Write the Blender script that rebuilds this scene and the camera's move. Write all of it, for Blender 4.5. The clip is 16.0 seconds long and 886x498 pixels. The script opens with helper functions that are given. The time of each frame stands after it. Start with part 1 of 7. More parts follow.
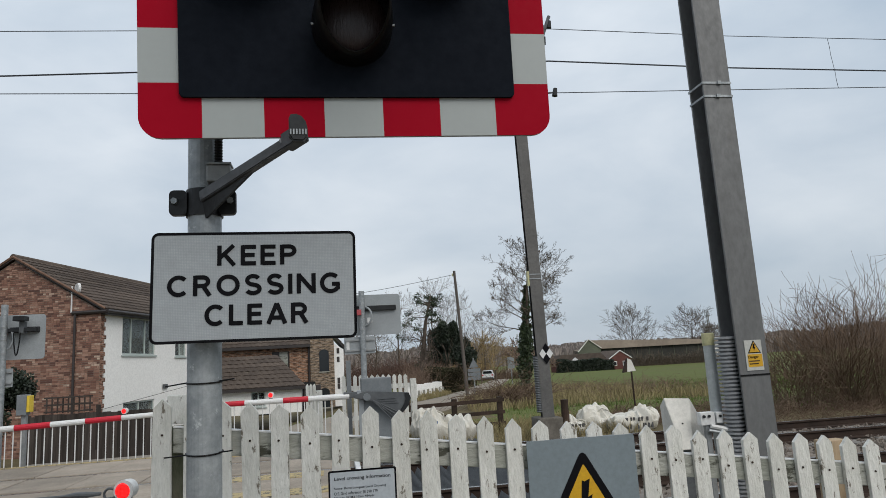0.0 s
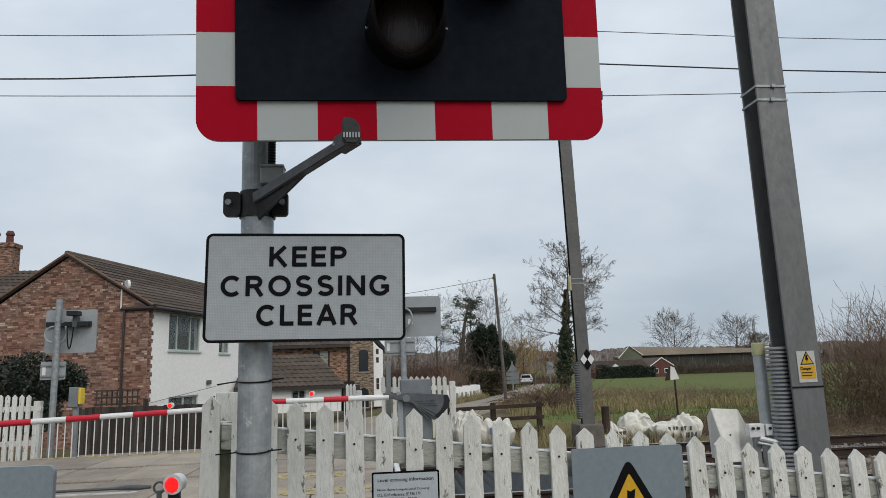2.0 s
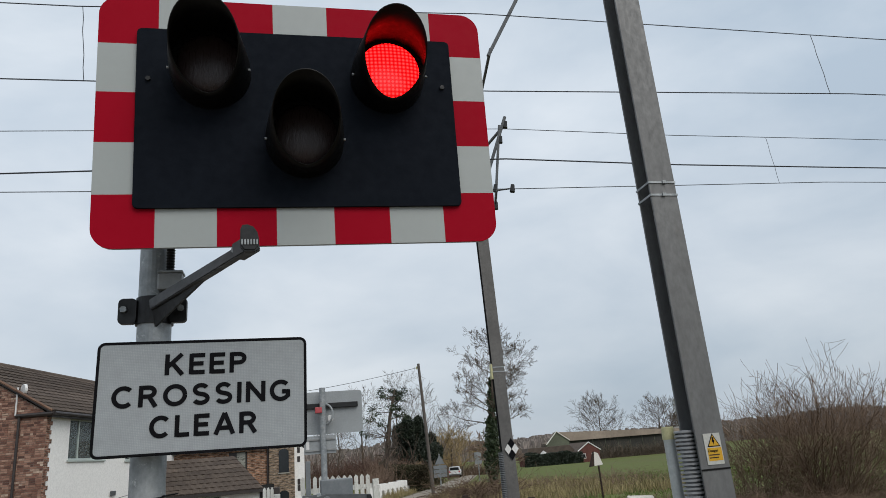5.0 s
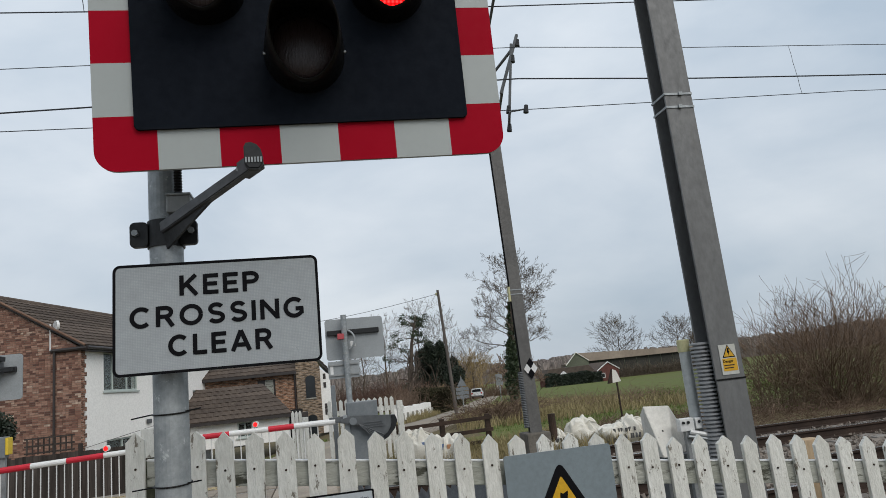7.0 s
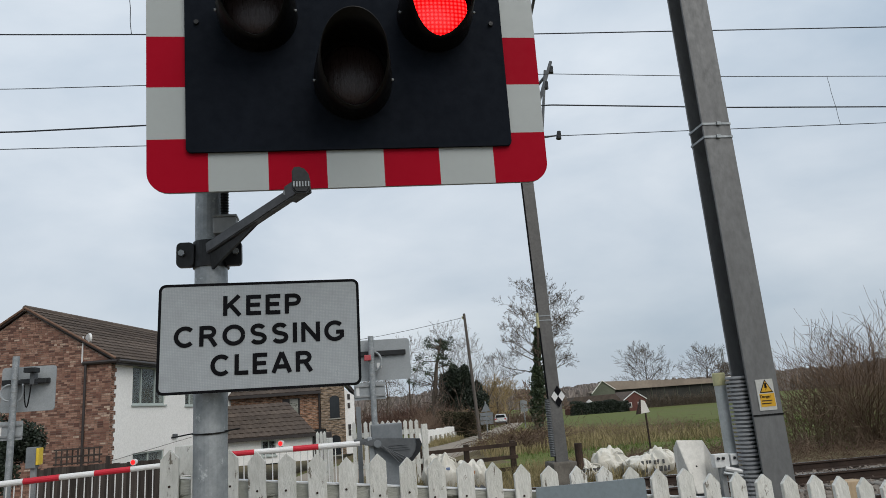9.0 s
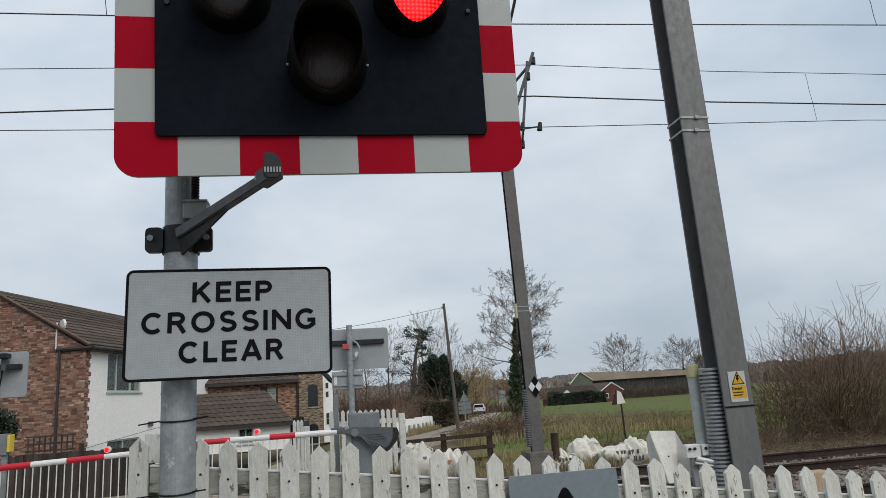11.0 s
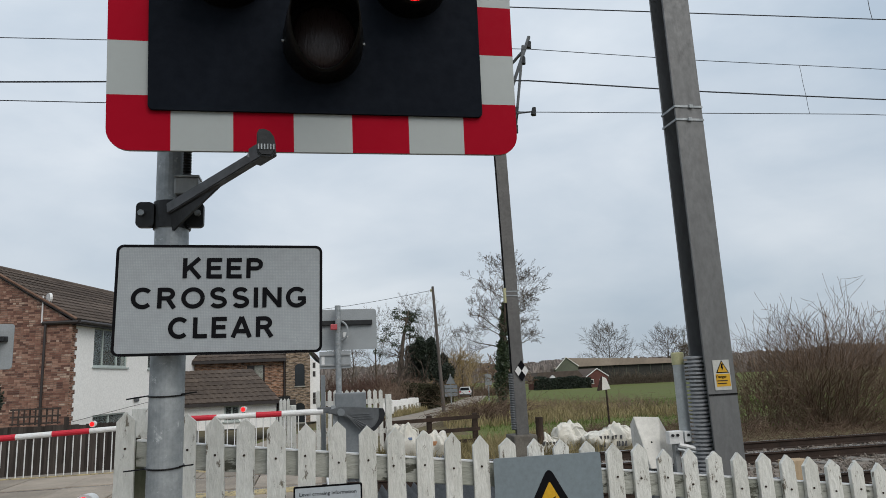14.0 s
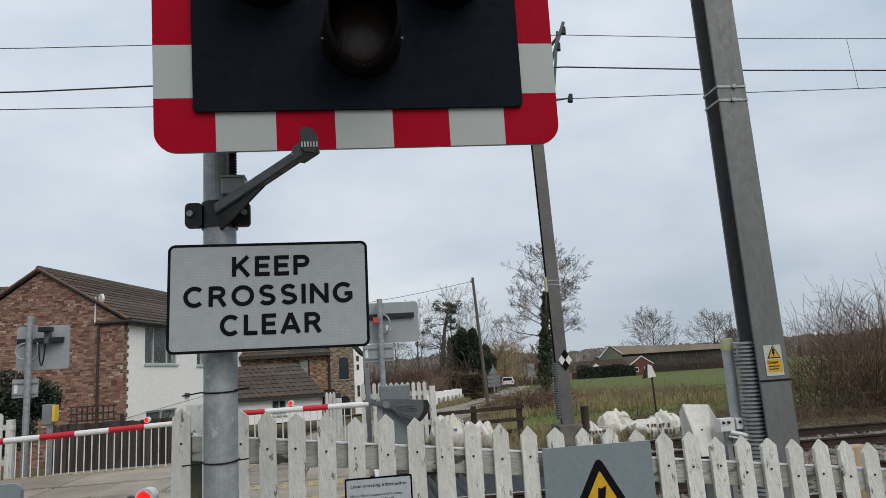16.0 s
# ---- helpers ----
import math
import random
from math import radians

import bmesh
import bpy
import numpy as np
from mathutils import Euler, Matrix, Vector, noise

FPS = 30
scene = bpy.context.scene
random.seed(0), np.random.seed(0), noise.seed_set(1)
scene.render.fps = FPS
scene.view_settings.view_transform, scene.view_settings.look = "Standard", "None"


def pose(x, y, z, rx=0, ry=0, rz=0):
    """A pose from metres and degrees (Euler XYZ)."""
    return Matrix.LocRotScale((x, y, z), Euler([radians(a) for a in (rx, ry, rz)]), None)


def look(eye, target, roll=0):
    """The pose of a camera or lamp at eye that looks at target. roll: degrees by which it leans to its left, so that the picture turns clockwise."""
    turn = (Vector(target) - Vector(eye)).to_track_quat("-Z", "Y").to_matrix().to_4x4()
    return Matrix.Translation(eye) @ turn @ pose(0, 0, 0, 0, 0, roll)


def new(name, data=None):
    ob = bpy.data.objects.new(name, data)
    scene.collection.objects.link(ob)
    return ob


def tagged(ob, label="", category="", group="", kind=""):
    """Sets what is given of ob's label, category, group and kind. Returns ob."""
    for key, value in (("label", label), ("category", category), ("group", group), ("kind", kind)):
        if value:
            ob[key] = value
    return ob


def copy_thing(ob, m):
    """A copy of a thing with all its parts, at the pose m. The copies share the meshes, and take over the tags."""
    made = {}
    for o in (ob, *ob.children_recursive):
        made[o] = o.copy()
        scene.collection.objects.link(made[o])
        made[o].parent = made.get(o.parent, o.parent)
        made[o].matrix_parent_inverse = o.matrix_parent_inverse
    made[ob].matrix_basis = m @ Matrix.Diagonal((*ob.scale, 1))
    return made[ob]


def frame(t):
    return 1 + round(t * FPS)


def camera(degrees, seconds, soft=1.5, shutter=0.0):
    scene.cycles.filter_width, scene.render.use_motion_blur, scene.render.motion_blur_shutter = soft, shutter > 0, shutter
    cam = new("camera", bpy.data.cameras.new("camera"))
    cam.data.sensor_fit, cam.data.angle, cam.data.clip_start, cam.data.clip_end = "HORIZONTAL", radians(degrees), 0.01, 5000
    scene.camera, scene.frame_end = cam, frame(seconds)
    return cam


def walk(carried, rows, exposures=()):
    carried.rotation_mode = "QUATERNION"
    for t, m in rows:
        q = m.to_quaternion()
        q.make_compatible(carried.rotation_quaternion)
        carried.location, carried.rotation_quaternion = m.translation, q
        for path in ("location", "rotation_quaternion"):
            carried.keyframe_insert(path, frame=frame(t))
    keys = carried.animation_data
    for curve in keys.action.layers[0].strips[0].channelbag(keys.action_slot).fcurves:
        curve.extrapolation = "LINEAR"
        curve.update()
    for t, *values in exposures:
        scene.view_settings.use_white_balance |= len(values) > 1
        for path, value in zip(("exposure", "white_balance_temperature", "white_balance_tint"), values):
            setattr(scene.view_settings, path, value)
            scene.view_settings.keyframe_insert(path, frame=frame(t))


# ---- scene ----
cam = camera(65.9, 16.0, 0.6)
PATH = [
    (0, (0.066, -0.077, 1.586), (0.392, 1.869, 1.912), -3.2),
    (0.5, (0.044, -0.068, 1.593), (0.338, 1.884, 1.913), -2.8),
    (1, (0.023, -0.064, 1.596), (0.275, 1.894, 1.919), -2.5),
    (1.5, (0.033, -0.064, 1.596), (0.256, 1.896, 1.924), -2.1),
    (2, (0.036, -0.067, 1.593), (0.247, 1.892, 1.931), -1.8),
    (2.5, (0.032, -0.065, 1.593), (0.232, 1.888, 1.975), -1.2),
    (3, (0.034, -0.077, 1.605), (0.248, 1.856, 2.072), -1.2),
    (3.5, (0.075, -0.089, 1.62), (0.361, 1.813, 2.168), -1.9),
    (4, (0.095, -0.094, 1.626), (0.472, 1.781, 2.21), -2.9),
    (4.2, (0.098, -0.103, 1.626), (0.502, 1.764, 2.217), -3.2),
    (6.3, (0.124, -0.16, 1.587), (0.535, 1.741, 2.051), -5.9),
    (6.5, (0.134, -0.154, 1.583), (0.54, 1.756, 2.013), -6.0),
    (7, (0.133, -0.118, 1.573), (0.51, 1.81, 1.951), -6.1),
    (7.5, (0.116, -0.104, 1.579), (0.455, 1.831, 1.952), -6.0),
    (8, (0.101, -0.113, 1.588), (0.408, 1.823, 1.986), -5.6),
    (8.5, (0.09, -0.108, 1.586), (0.386, 1.821, 2.021), -4.7),
    (8.7, (0.086, -0.116, 1.59), (0.383, 1.81, 2.04), -4.4),
    (10.8, (0.1, -0.095, 1.585), (0.435, 1.827, 2.025), -3.8),
    (11, (0.112, -0.105, 1.587), (0.469, 1.818, 2.005), -3.8),
    (11.5, (0.125, -0.112, 1.584), (0.519, 1.812, 1.966), -4.1),
    (12, (0.127, -0.124, 1.588), (0.535, 1.798, 1.959), -4.1),
    (12.5, (0.123, -0.127, 1.589), (0.542, 1.792, 1.963), -3.6),
    (13, (0.124, -0.122, 1.588), (0.544, 1.796, 1.966), -3.0),
    (13.5, (0.109, -0.115, 1.585), (0.518, 1.806, 1.961), -2.6),
    (14, (0.105, -0.106, 1.584), (0.49, 1.822, 1.952), -2.5),
    (14.5, (0.1, -0.101, 1.585), (0.461, 1.833, 1.945), -2.8),
    (15, (0.099, -0.099, 1.583), (0.433, 1.841, 1.936), -3.3),
    (15.5, (0.093, -0.099, 1.586), (0.394, 1.847, 1.935), -3.6),
    (16, (0.088, -0.102, 1.587), (0.361, 1.848, 1.936), -3.6),
]
walk(cam, [(t, look(eye, target, roll)) for t, eye, target, roll in PATH])


# ---- world, sun, exposure ----
def make_world():
    w = bpy.data.worlds.new("overcast_sky")
    scene.world = w
    w.use_nodes = True
    nt = w.node_tree
    nt.nodes.clear()
    out = nt.nodes.new("ShaderNodeOutputWorld")
    bg = nt.nodes.new("ShaderNodeBackground")
    sky = nt.nodes.new("ShaderNodeTexSky")
    sky.sky_type, sky.sun_disc = "NISHITA", False
    sky.sun_elevation, sky.sun_rotation = radians(45), radians(153)
    sky.air_density, sky.dust_density, sky.ozone_density = 1.0, 2.0, 1.0
    tex = nt.nodes.new("ShaderNodeTexCoord")
    mp = nt.nodes.new("ShaderNodeMapping")
    mp.inputs["Scale"].default_value = (1.0, 1.0, 2.3)
    mp.inputs["Rotation"].default_value = (0.2, 0.35, 0.5)
    n1 = nt.nodes.new("ShaderNodeTexNoise")
    n1.inputs["Scale"].default_value, n1.inputs["Detail"].default_value, n1.inputs["Roughness"].default_value = 2.1, 6, 0.52
    n1.inputs["Distortion"].default_value = 0.25
    ramp = nt.nodes.new("ShaderNodeValToRGB")
    e = ramp.color_ramp.elements
    e[0].position, e[0].color = 0.30, (6.1, 7.3, 8.6, 1)
    e[1].position, e[1].color = 0.72, (10.4, 11.1, 11.8, 1)
    mix = nt.nodes.new("ShaderNodeMixRGB")
    mix.inputs["Fac"].default_value = 0.86
    nt.links.new(tex.outputs["Generated"], mp.inputs["Vector"])
    nt.links.new(mp.outputs[0], n1.inputs["Vector"])
    nt.links.new(n1.outputs["Fac"], ramp.inputs["Fac"])
    nt.links.new(sky.outputs[0], mix.inputs[1])
    nt.links.new(ramp.outputs[0], mix.inputs[2])
    # an overcast dome is dimmer towards the horizon
    sep = nt.nodes.new("ShaderNodeSeparateXYZ")
    dim = nt.nodes.new("ShaderNodeMapRange")
    dim.inputs[1].default_value, dim.inputs[2].default_value, dim.inputs[3].default_value, dim.inputs[4].default_value = 0.0, 0.45, 0.83, 1.03
    mul = nt.nodes.new("ShaderNodeVectorMath")
    mul.operation = "SCALE"
    nt.links.new(tex.outputs["Generated"], sep.inputs[0])
    nt.links.new(sep.outputs["Z"], dim.inputs[0])
    nt.links.new(mix.outputs[0], mul.inputs[0])
    nt.links.new(dim.outputs[0], mul.inputs["Scale"])
    nt.links.new(mul.outputs[0], bg.inputs["Color"])
    bg.inputs["Strength"].default_value = 0.085
    nt.links.new(bg.outputs[0], out.inputs["Surface"])


make_world()
sun = new("sun", bpy.data.lights.new("sun", "SUN"))
sun.data.energy, sun.data.angle, sun.data.color = 2.0, radians(45), (1.0, 0.96, 0.9)
sun.matrix_world = look((11, -22, 25), (0, 0, 0))
scene.view_settings.exposure = 0.0


# ---- materials ----
MATS = {}


def material(name, color, color2=None, rough=0.7, metal=0.0, scale=3.0, fine=40.0, amount=0.5, bump=0.15, bump_scale=None,
             stretch=(1, 1, 1), wear=None, wear_at=0.6, wear_scale=9.0, random=0.0, spec=0.5, sharp=0.05, grain=0.45):
    """Two scales of noise between two colours, an optional worn-through colour, and fine relief."""
    if name in MATS:
        return MATS[name]
    m = bpy.data.materials.new(name)
    m.use_nodes = True
    nt = m.node_tree
    L, N = nt.links.new, nt.nodes.new
    b = nt.nodes["Principled BSDF"]
    b.inputs["Roughness"].default_value, b.inputs["Metallic"].default_value = rough, metal
    b.inputs["Specular IOR Level"].default_value = min(spec, 0.1) if rough >= 0.8 else spec
    tc, mp = N("ShaderNodeTexCoord"), N("ShaderNodeMapping")
    mp.inputs["Scale"].default_value = stretch
    L(tc.outputs["Object"], mp.inputs["Vector"])
    info = N("ShaderNodeObjectInfo")
    sep = N("ShaderNodeVectorMath")
    sep.operation = "SCALE"
    sep.inputs[0].default_value = (13.7, 7.3, 5.1)
    L(info.outputs["Random"], sep.inputs["Scale"])
    add = N("ShaderNodeVectorMath")
    L(mp.outputs[0], add.inputs[0])
    L(sep.outputs[0], add.inputs[1])
    vec = add.outputs[0]

    def noise_tex(s, d, r=0.6):
        n = N("ShaderNodeTexNoise")
        n.inputs["Scale"].default_value, n.inputs["Detail"].default_value, n.inputs["Roughness"].default_value = s, d, r
        L(vec, n.inputs["Vector"])
        return n.outputs["Fac"]

    def mixed(fac, a, c):
        x = N("ShaderNodeMixRGB")
        for sock, v in ((x.inputs[0], fac), (x.inputs[1], a), (x.inputs[2], c)):
            if isinstance(v, (tuple, list)):
                sock.default_value = (*v[:3], 1)
            elif isinstance(v, (int, float)):
                sock.default_value = v
            else:
                L(v, sock)
        return x.outputs[0]

    def ranged(v, lo, hi, a=0.0, z=1.0):
        r = N("ShaderNodeMapRange")
        r.inputs[1].default_value, r.inputs[2].default_value, r.inputs[3].default_value, r.inputs[4].default_value = lo, hi, a, z
        L(v, r.inputs[0])
        return r.outputs[0]

    color2 = color2 or tuple(c * 0.72 for c in color)
    coarse, small = noise_tex(scale, 5), noise_tex(fine, 4, 0.7)
    c = mixed(ranged(coarse, 0.5 - 0.3 * amount, 0.5 + 0.3 * amount), color2, color)
    c = mixed(ranged(small, 0.35, 0.75, 0.0, grain), c, tuple(v * 0.6 for v in color2))
    if random:
        hsv = N("ShaderNodeHueSaturation")
        L(ranged(info.outputs["Random"], 0, 1, 1 - random, 1 + random), hsv.inputs["Value"])
        L(c, hsv.inputs["Color"])
        c = hsv.outputs[0]
    if wear:
        w = ranged(noise_tex(wear_scale, 8, 0.72), wear_at, wear_at + sharp)
        c = mixed(w, c, wear)
    L(c, b.inputs["Base Color"])
    L(ranged(small, 0.3, 0.7, max(rough - 0.12, 0.03), min(rough + 0.1, 1)), b.inputs["Roughness"])
    if bump:
        bp = N("ShaderNodeBump")
        bp.inputs["Strength"].default_value, bp.inputs["Distance"].default_value = bump, 0.02
        L(noise_tex(bump_scale or fine, 5, 0.65), bp.inputs["Height"])
        L(bp.outputs[0], b.inputs["Normal"])
    MATS[name] = m
    return m


def brick_material(name, c1, c2, mortar, w=0.225, h=0.075, joint=0.011):
    m = material(name, c1, c2, rough=0.88, scale=1.3, fine=30, bump=0.3)
    nt = m.node_tree
    L, N = nt.links.new, nt.nodes.new
    b = nt.nodes["Principled BSDF"]
    tc, sx, cx = N("ShaderNodeTexCoord"), N("ShaderNodeSeparateXYZ"), N("ShaderNodeCombineXYZ")
    ad = N("ShaderNodeMath")
    L(tc.outputs["Object"], sx.inputs[0])
    L(sx.outputs[0], ad.inputs[0])
    L(sx.outputs[1], ad.inputs[1])
    L(ad.outputs[0], cx.inputs[0])
    L(sx.outputs[2], cx.inputs[1])
    br = N("ShaderNodeTexBrick")
    br.inputs["Scale"].default_value = 1.0
    br.inputs["Brick Width"].default_value, br.inputs["Row Height"].default_value, br.inputs["Mortar Size"].default_value = w, h, joint
    br.inputs["Color1"].default_value, br.inputs["Color2"].default_value = (*c1, 1), (*c2, 1)
    br.inputs["Mortar"].default_value = (*mortar, 1)
    br.inputs["Bias"].default_value = -0.1
    L(cx.outputs[0], br.inputs["Vector"])
    # uneven bricks: a stretched noise per course lifts and darkens single bricks
    mp = N("ShaderNodeMapping")
    mp.inputs["Scale"].default_value = (4.4, 13.3, 1)
    L(cx.outputs[0], mp.inputs["Vector"])
    vo = N("ShaderNodeTexNoise")
    vo.inputs["Scale"].default_value, vo.inputs["Detail"].default_value = 1.0, 3
    L(mp.outputs[0], vo.inputs["Vector"])
    hs = N("ShaderNodeHueSaturation")
    mr = N("ShaderNodeMapRange")
    mr.inputs[1].default_value, mr.inputs[2].default_value, mr.inputs[3].default_value, mr.inputs[4].default_value = 0.34, 0.66, 0.35, 1.85
    L(vo.outputs["Fac"], mr.inputs[0])
    L(mr.outputs[0], hs.inputs["Value"])
    L(br.outputs["Color"], hs.inputs["Color"])
    L(hs.outputs[0], b.inputs["Base Color"])
    bp = N("ShaderNodeBump")
    bp.inputs["Strength"].default_value, bp.inputs["Distance"].default_value = 0.7, 0.02
    bp.invert = True
    L(br.outputs["Fac"], bp.inputs["Height"])
    L(bp.outputs[0], b.inputs["Normal"])
    return m


def glow_material(name, color, strength, grid=90.0):
    """A lit red lens with its moulded grid of small pillows."""
    m = bpy.data.materials.new(name)
    m.use_nodes = True
    nt = m.node_tree
    L, N = nt.links.new, nt.nodes.new
    b = nt.nodes["Principled BSDF"]
    b.inputs["Base Color"].default_value = (0.3, 0.01, 0.01, 1)
    b.inputs["Roughness"].default_value = 0.3
    tc, ch = N("ShaderNodeTexCoord"), N("ShaderNodeVectorMath")
    ch.operation = "SCALE"
    ch.inputs["Scale"].default_value = grid
    L(tc.outputs["Object"], ch.inputs[0])
    fr = N("ShaderNodeVectorMath")
    fr.operation = "FRACTION"
    L(ch.outputs[0], fr.inputs[0])
    ce = N("ShaderNodeVectorMath")
    ce.operation = "SUBTRACT"
    ce.inputs[1].default_value = (0.5, 0.5, 0.5)
    L(fr.outputs[0], ce.inputs[0])
    fl = N("ShaderNodeVectorMath")
    fl.operation = "MULTIPLY"
    fl.inputs[1].default_value = (1, 0, 1)
    L(ce.outputs[0], fl.inputs[0])
    ln = N("ShaderNodeVectorMath")
    ln.operation = "LENGTH"
    L(fl.outputs[0], ln.inputs[0])
    mr = N("ShaderNodeMapRange")
    mr.inputs[1].default_value, mr.inputs[2].default_value, mr.inputs[3].default_value, mr.inputs[4].default_value = 0.12, 0.45, 1.0, 0.0
    L(ln.outputs["Value"], mr.inputs[0])
    mx = N("ShaderNodeMixRGB")
    mx.inputs[1].default_value, mx.inputs[2].default_value = (0.07, 0.0002, 0.0004, 1), (*color, 1)
    L(mr.outputs[0], mx.inputs[0])
    L(mx.outputs[0], b.inputs["Emission Color"])
    b.inputs["Emission Strength"].default_value = strength
    return m


def sheeting_material(name, base, dark):
    """Retroreflective sheeting: a honeycomb of tiny cells."""
    m = material(name, base, tuple(c * 0.93 for c in base), rough=0.38, scale=2.5, fine=25, amount=0.9, bump=0.0)
    nt = m.node_tree
    L, N = nt.links.new, nt.nodes.new
    b = nt.nodes["Principled BSDF"]
    src = b.inputs["Base Color"].links[0].from_socket
    tc, vo = N("ShaderNodeTexCoord"), N("ShaderNodeTexVoronoi")
    vo.inputs["Scale"].default_value, vo.inputs["Randomness"].default_value = 210.0, 0.12
    L(tc.outputs["Object"], vo.inputs["Vector"])
    mr = N("ShaderNodeMapRange")
    mr.inputs[1].default_value, mr.inputs[2].default_value, mr.inputs[3].default_value, mr.inputs[4].default_value = 0.3, 0.6, 0.0, 0.55
    L(vo.outputs["Distance"], mr.inputs[0])
    mx = N("ShaderNodeMixRGB")
    mx.inputs[2].default_value = (*dark, 1)
    L(mr.outputs[0], mx.inputs[0])
    L(src, mx.inputs[1])
    L(mx.outputs[0], b.inputs["Base Color"])
    return m


WHITE_WOOD = material("white_painted_timber", (0.71, 0.705, 0.665), (0.56, 0.555, 0.51), rough=0.62, scale=5, fine=60, stretch=(1, 1, 0.32), wear=(0.15, 0.13, 0.10), wear_at=0.588, wear_scale=27, bump=0.5, bump_scale=55, sharp=0.04)
GREY_WOOD = material("weathered_rail_timber", (0.42, 0.42, 0.38), (0.25, 0.26, 0.22), rough=0.8, scale=5, fine=50, stretch=(0.3, 1, 1), wear=(0.07, 0.07, 0.055), wear_at=0.55, wear_scale=12, bump=0.45, sharp=0.06)
MOSSY_WOOD = material("mossy_old_timber", (0.20, 0.19, 0.14), (0.10, 0.11, 0.07), rough=0.9, scale=9, fine=50, stretch=(1, 1, 0.3), wear=(0.5, 0.5, 0.46), wear_at=0.6, wear_scale=11, bump=0.5)
RAW_WOOD = material("bare_sawn_timber", (0.42, 0.31, 0.19), (0.33, 0.24, 0.15), rough=0.75, scale=3, fine=50, stretch=(1, 1, 0.2), bump=0.25)
DARK_WOOD = material("dark_stained_timber", (0.075, 0.062, 0.055), (0.04, 0.034, 0.03), rough=0.85, scale=3, fine=30, stretch=(3, 3, 0.3), bump=0.4, random=0.3)
BROWN_WOOD = material("brown_fence_timber", (0.075, 0.05, 0.038), (0.04, 0.03, 0.024), rough=0.85, scale=3, fine=30, bump=0.3)
BLACK_BOARD = material("black_painted_board", (0.0085, 0.0112, 0.0165), (0.007, 0.0092, 0.0136), rough=0.75, scale=3, fine=30, bump=0.02, spec=0.04)
BLACK_PLASTIC = material("black_hood_plastic", (0.0022, 0.0022, 0.0026), (0.0015, 0.0015, 0.0017), rough=0.5, scale=8, fine=50, bump=0.03, spec=0.22)
BLACK_METAL = material("black_painted_bracket", (0.018, 0.019, 0.021), (0.011, 0.012, 0.013), rough=0.5, scale=8, fine=50, bump=0.06, spec=0.3)
RED_SHEET = material("red_reflective_sheet", (0.315, 0.0025, 0.015), (0.295, 0.002, 0.013), rough=0.6, scale=3, fine=40, bump=0.0, spec=0.05, grain=0.06)
WHITE_SHEET = material("white_reflective_sheet", (0.325, 0.35, 0.345), (0.312, 0.337, 0.332), rough=0.5, scale=3, fine=40, bump=0.0, grain=0.05)
SIGN_SHEET = sheeting_material("sign_face_sheeting", (0.355, 0.378, 0.392), (0.21, 0.23, 0.242))
SIGN_BLACK = material("sign_black", (0.008, 0.008, 0.01), (0.006, 0.006, 0.007), rough=0.7, scale=5, fine=50, bump=0.0, spec=0.05)
SIGN_YELLOW = material("sign_yellow", (0.58, 0.33, 0.014), (0.52, 0.29, 0.012), rough=0.4, scale=6, fine=50, bump=0.0)
GREY_PANEL = material("grey_sign_panel", (0.185, 0.225, 0.245), (0.17, 0.205, 0.225), rough=0.4, scale=2, fine=40, bump=0.02)
GREY_BACK = material("grey_sign_back", (0.30, 0.32, 0.33), (0.25, 0.27, 0.28), rough=0.45, scale=3, fine=40, bump=0.03)
GALV = material("galvanised_steel", (0.33, 0.35, 0.36), (0.21, 0.23, 0.24), rough=0.5, metal=0.35, scale=14, fine=40, wear=(0.50, 0.52, 0.53), wear_at=0.585, wear_scale=26, bump=0.03, sharp=0.12)
PALE_GALV = material("pale_galvanised_pipe", (0.47, 0.49, 0.485), (0.36, 0.38, 0.375), rough=0.55, metal=0.15, scale=7, fine=30, bump=0.03)
ARM_STEEL = material("dark_arm_steel", (0.07, 0.072, 0.076), (0.05, 0.052, 0.055), rough=0.5, metal=0.2, scale=5, fine=30, bump=0.03)
GALV_DULL = material("dull_galvanised_steel", (0.30, 0.31, 0.31), (0.22, 0.23, 0.235), rough=0.55, metal=0.3, scale=5, fine=30, bump=0.04)
MAST_STEEL = material("weathered_mast_steel", (0.16, 0.162, 0.162), (0.115, 0.116, 0.117), rough=0.6, metal=0.25, scale=2.2, fine=22, amount=0.8, stretch=(1, 1, 0.5), wear=(0.13, 0.125, 0.12), wear_at=0.58, wear_scale=5, bump=0.05, sharp=0.2)
MAST_BROWN = material("old_mast_steel", (0.125, 0.121, 0.116), (0.09, 0.087, 0.084), rough=0.65, metal=0.2, scale=2, fine=25, bump=0.06)
CONDUIT = material("ribbed_conduit_plastic", (0.33, 0.335, 0.345), (0.25, 0.255, 0.265), rough=0.5, scale=6, fine=30, bump=0.03)
MACHINE_GREY = material("machine_grey_paint", (0.17, 0.185, 0.195), (0.13, 0.145, 0.155), rough=0.5, scale=3, fine=30, bump=0.04)
DARK_GREY = material("dark_grey_casting", (0.095, 0.102, 0.107), (0.066, 0.071, 0.076), rough=0.55, scale=5, fine=40, bump=0.08)
CABINET = material("pale_cabinet_sheet", (0.68, 0.66, 0.61), (0.60, 0.58, 0.53), rough=0.55, scale=4, fine=40, wear=(0.3, 0.29, 0.26), wear_at=0.66, wear_scale=10, bump=0.04)
CREAM = material("cream_cap_plastic", (0.50, 0.47, 0.26), (0.42, 0.4, 0.22), rough=0.6, scale=8, fine=50, bump=0.05)
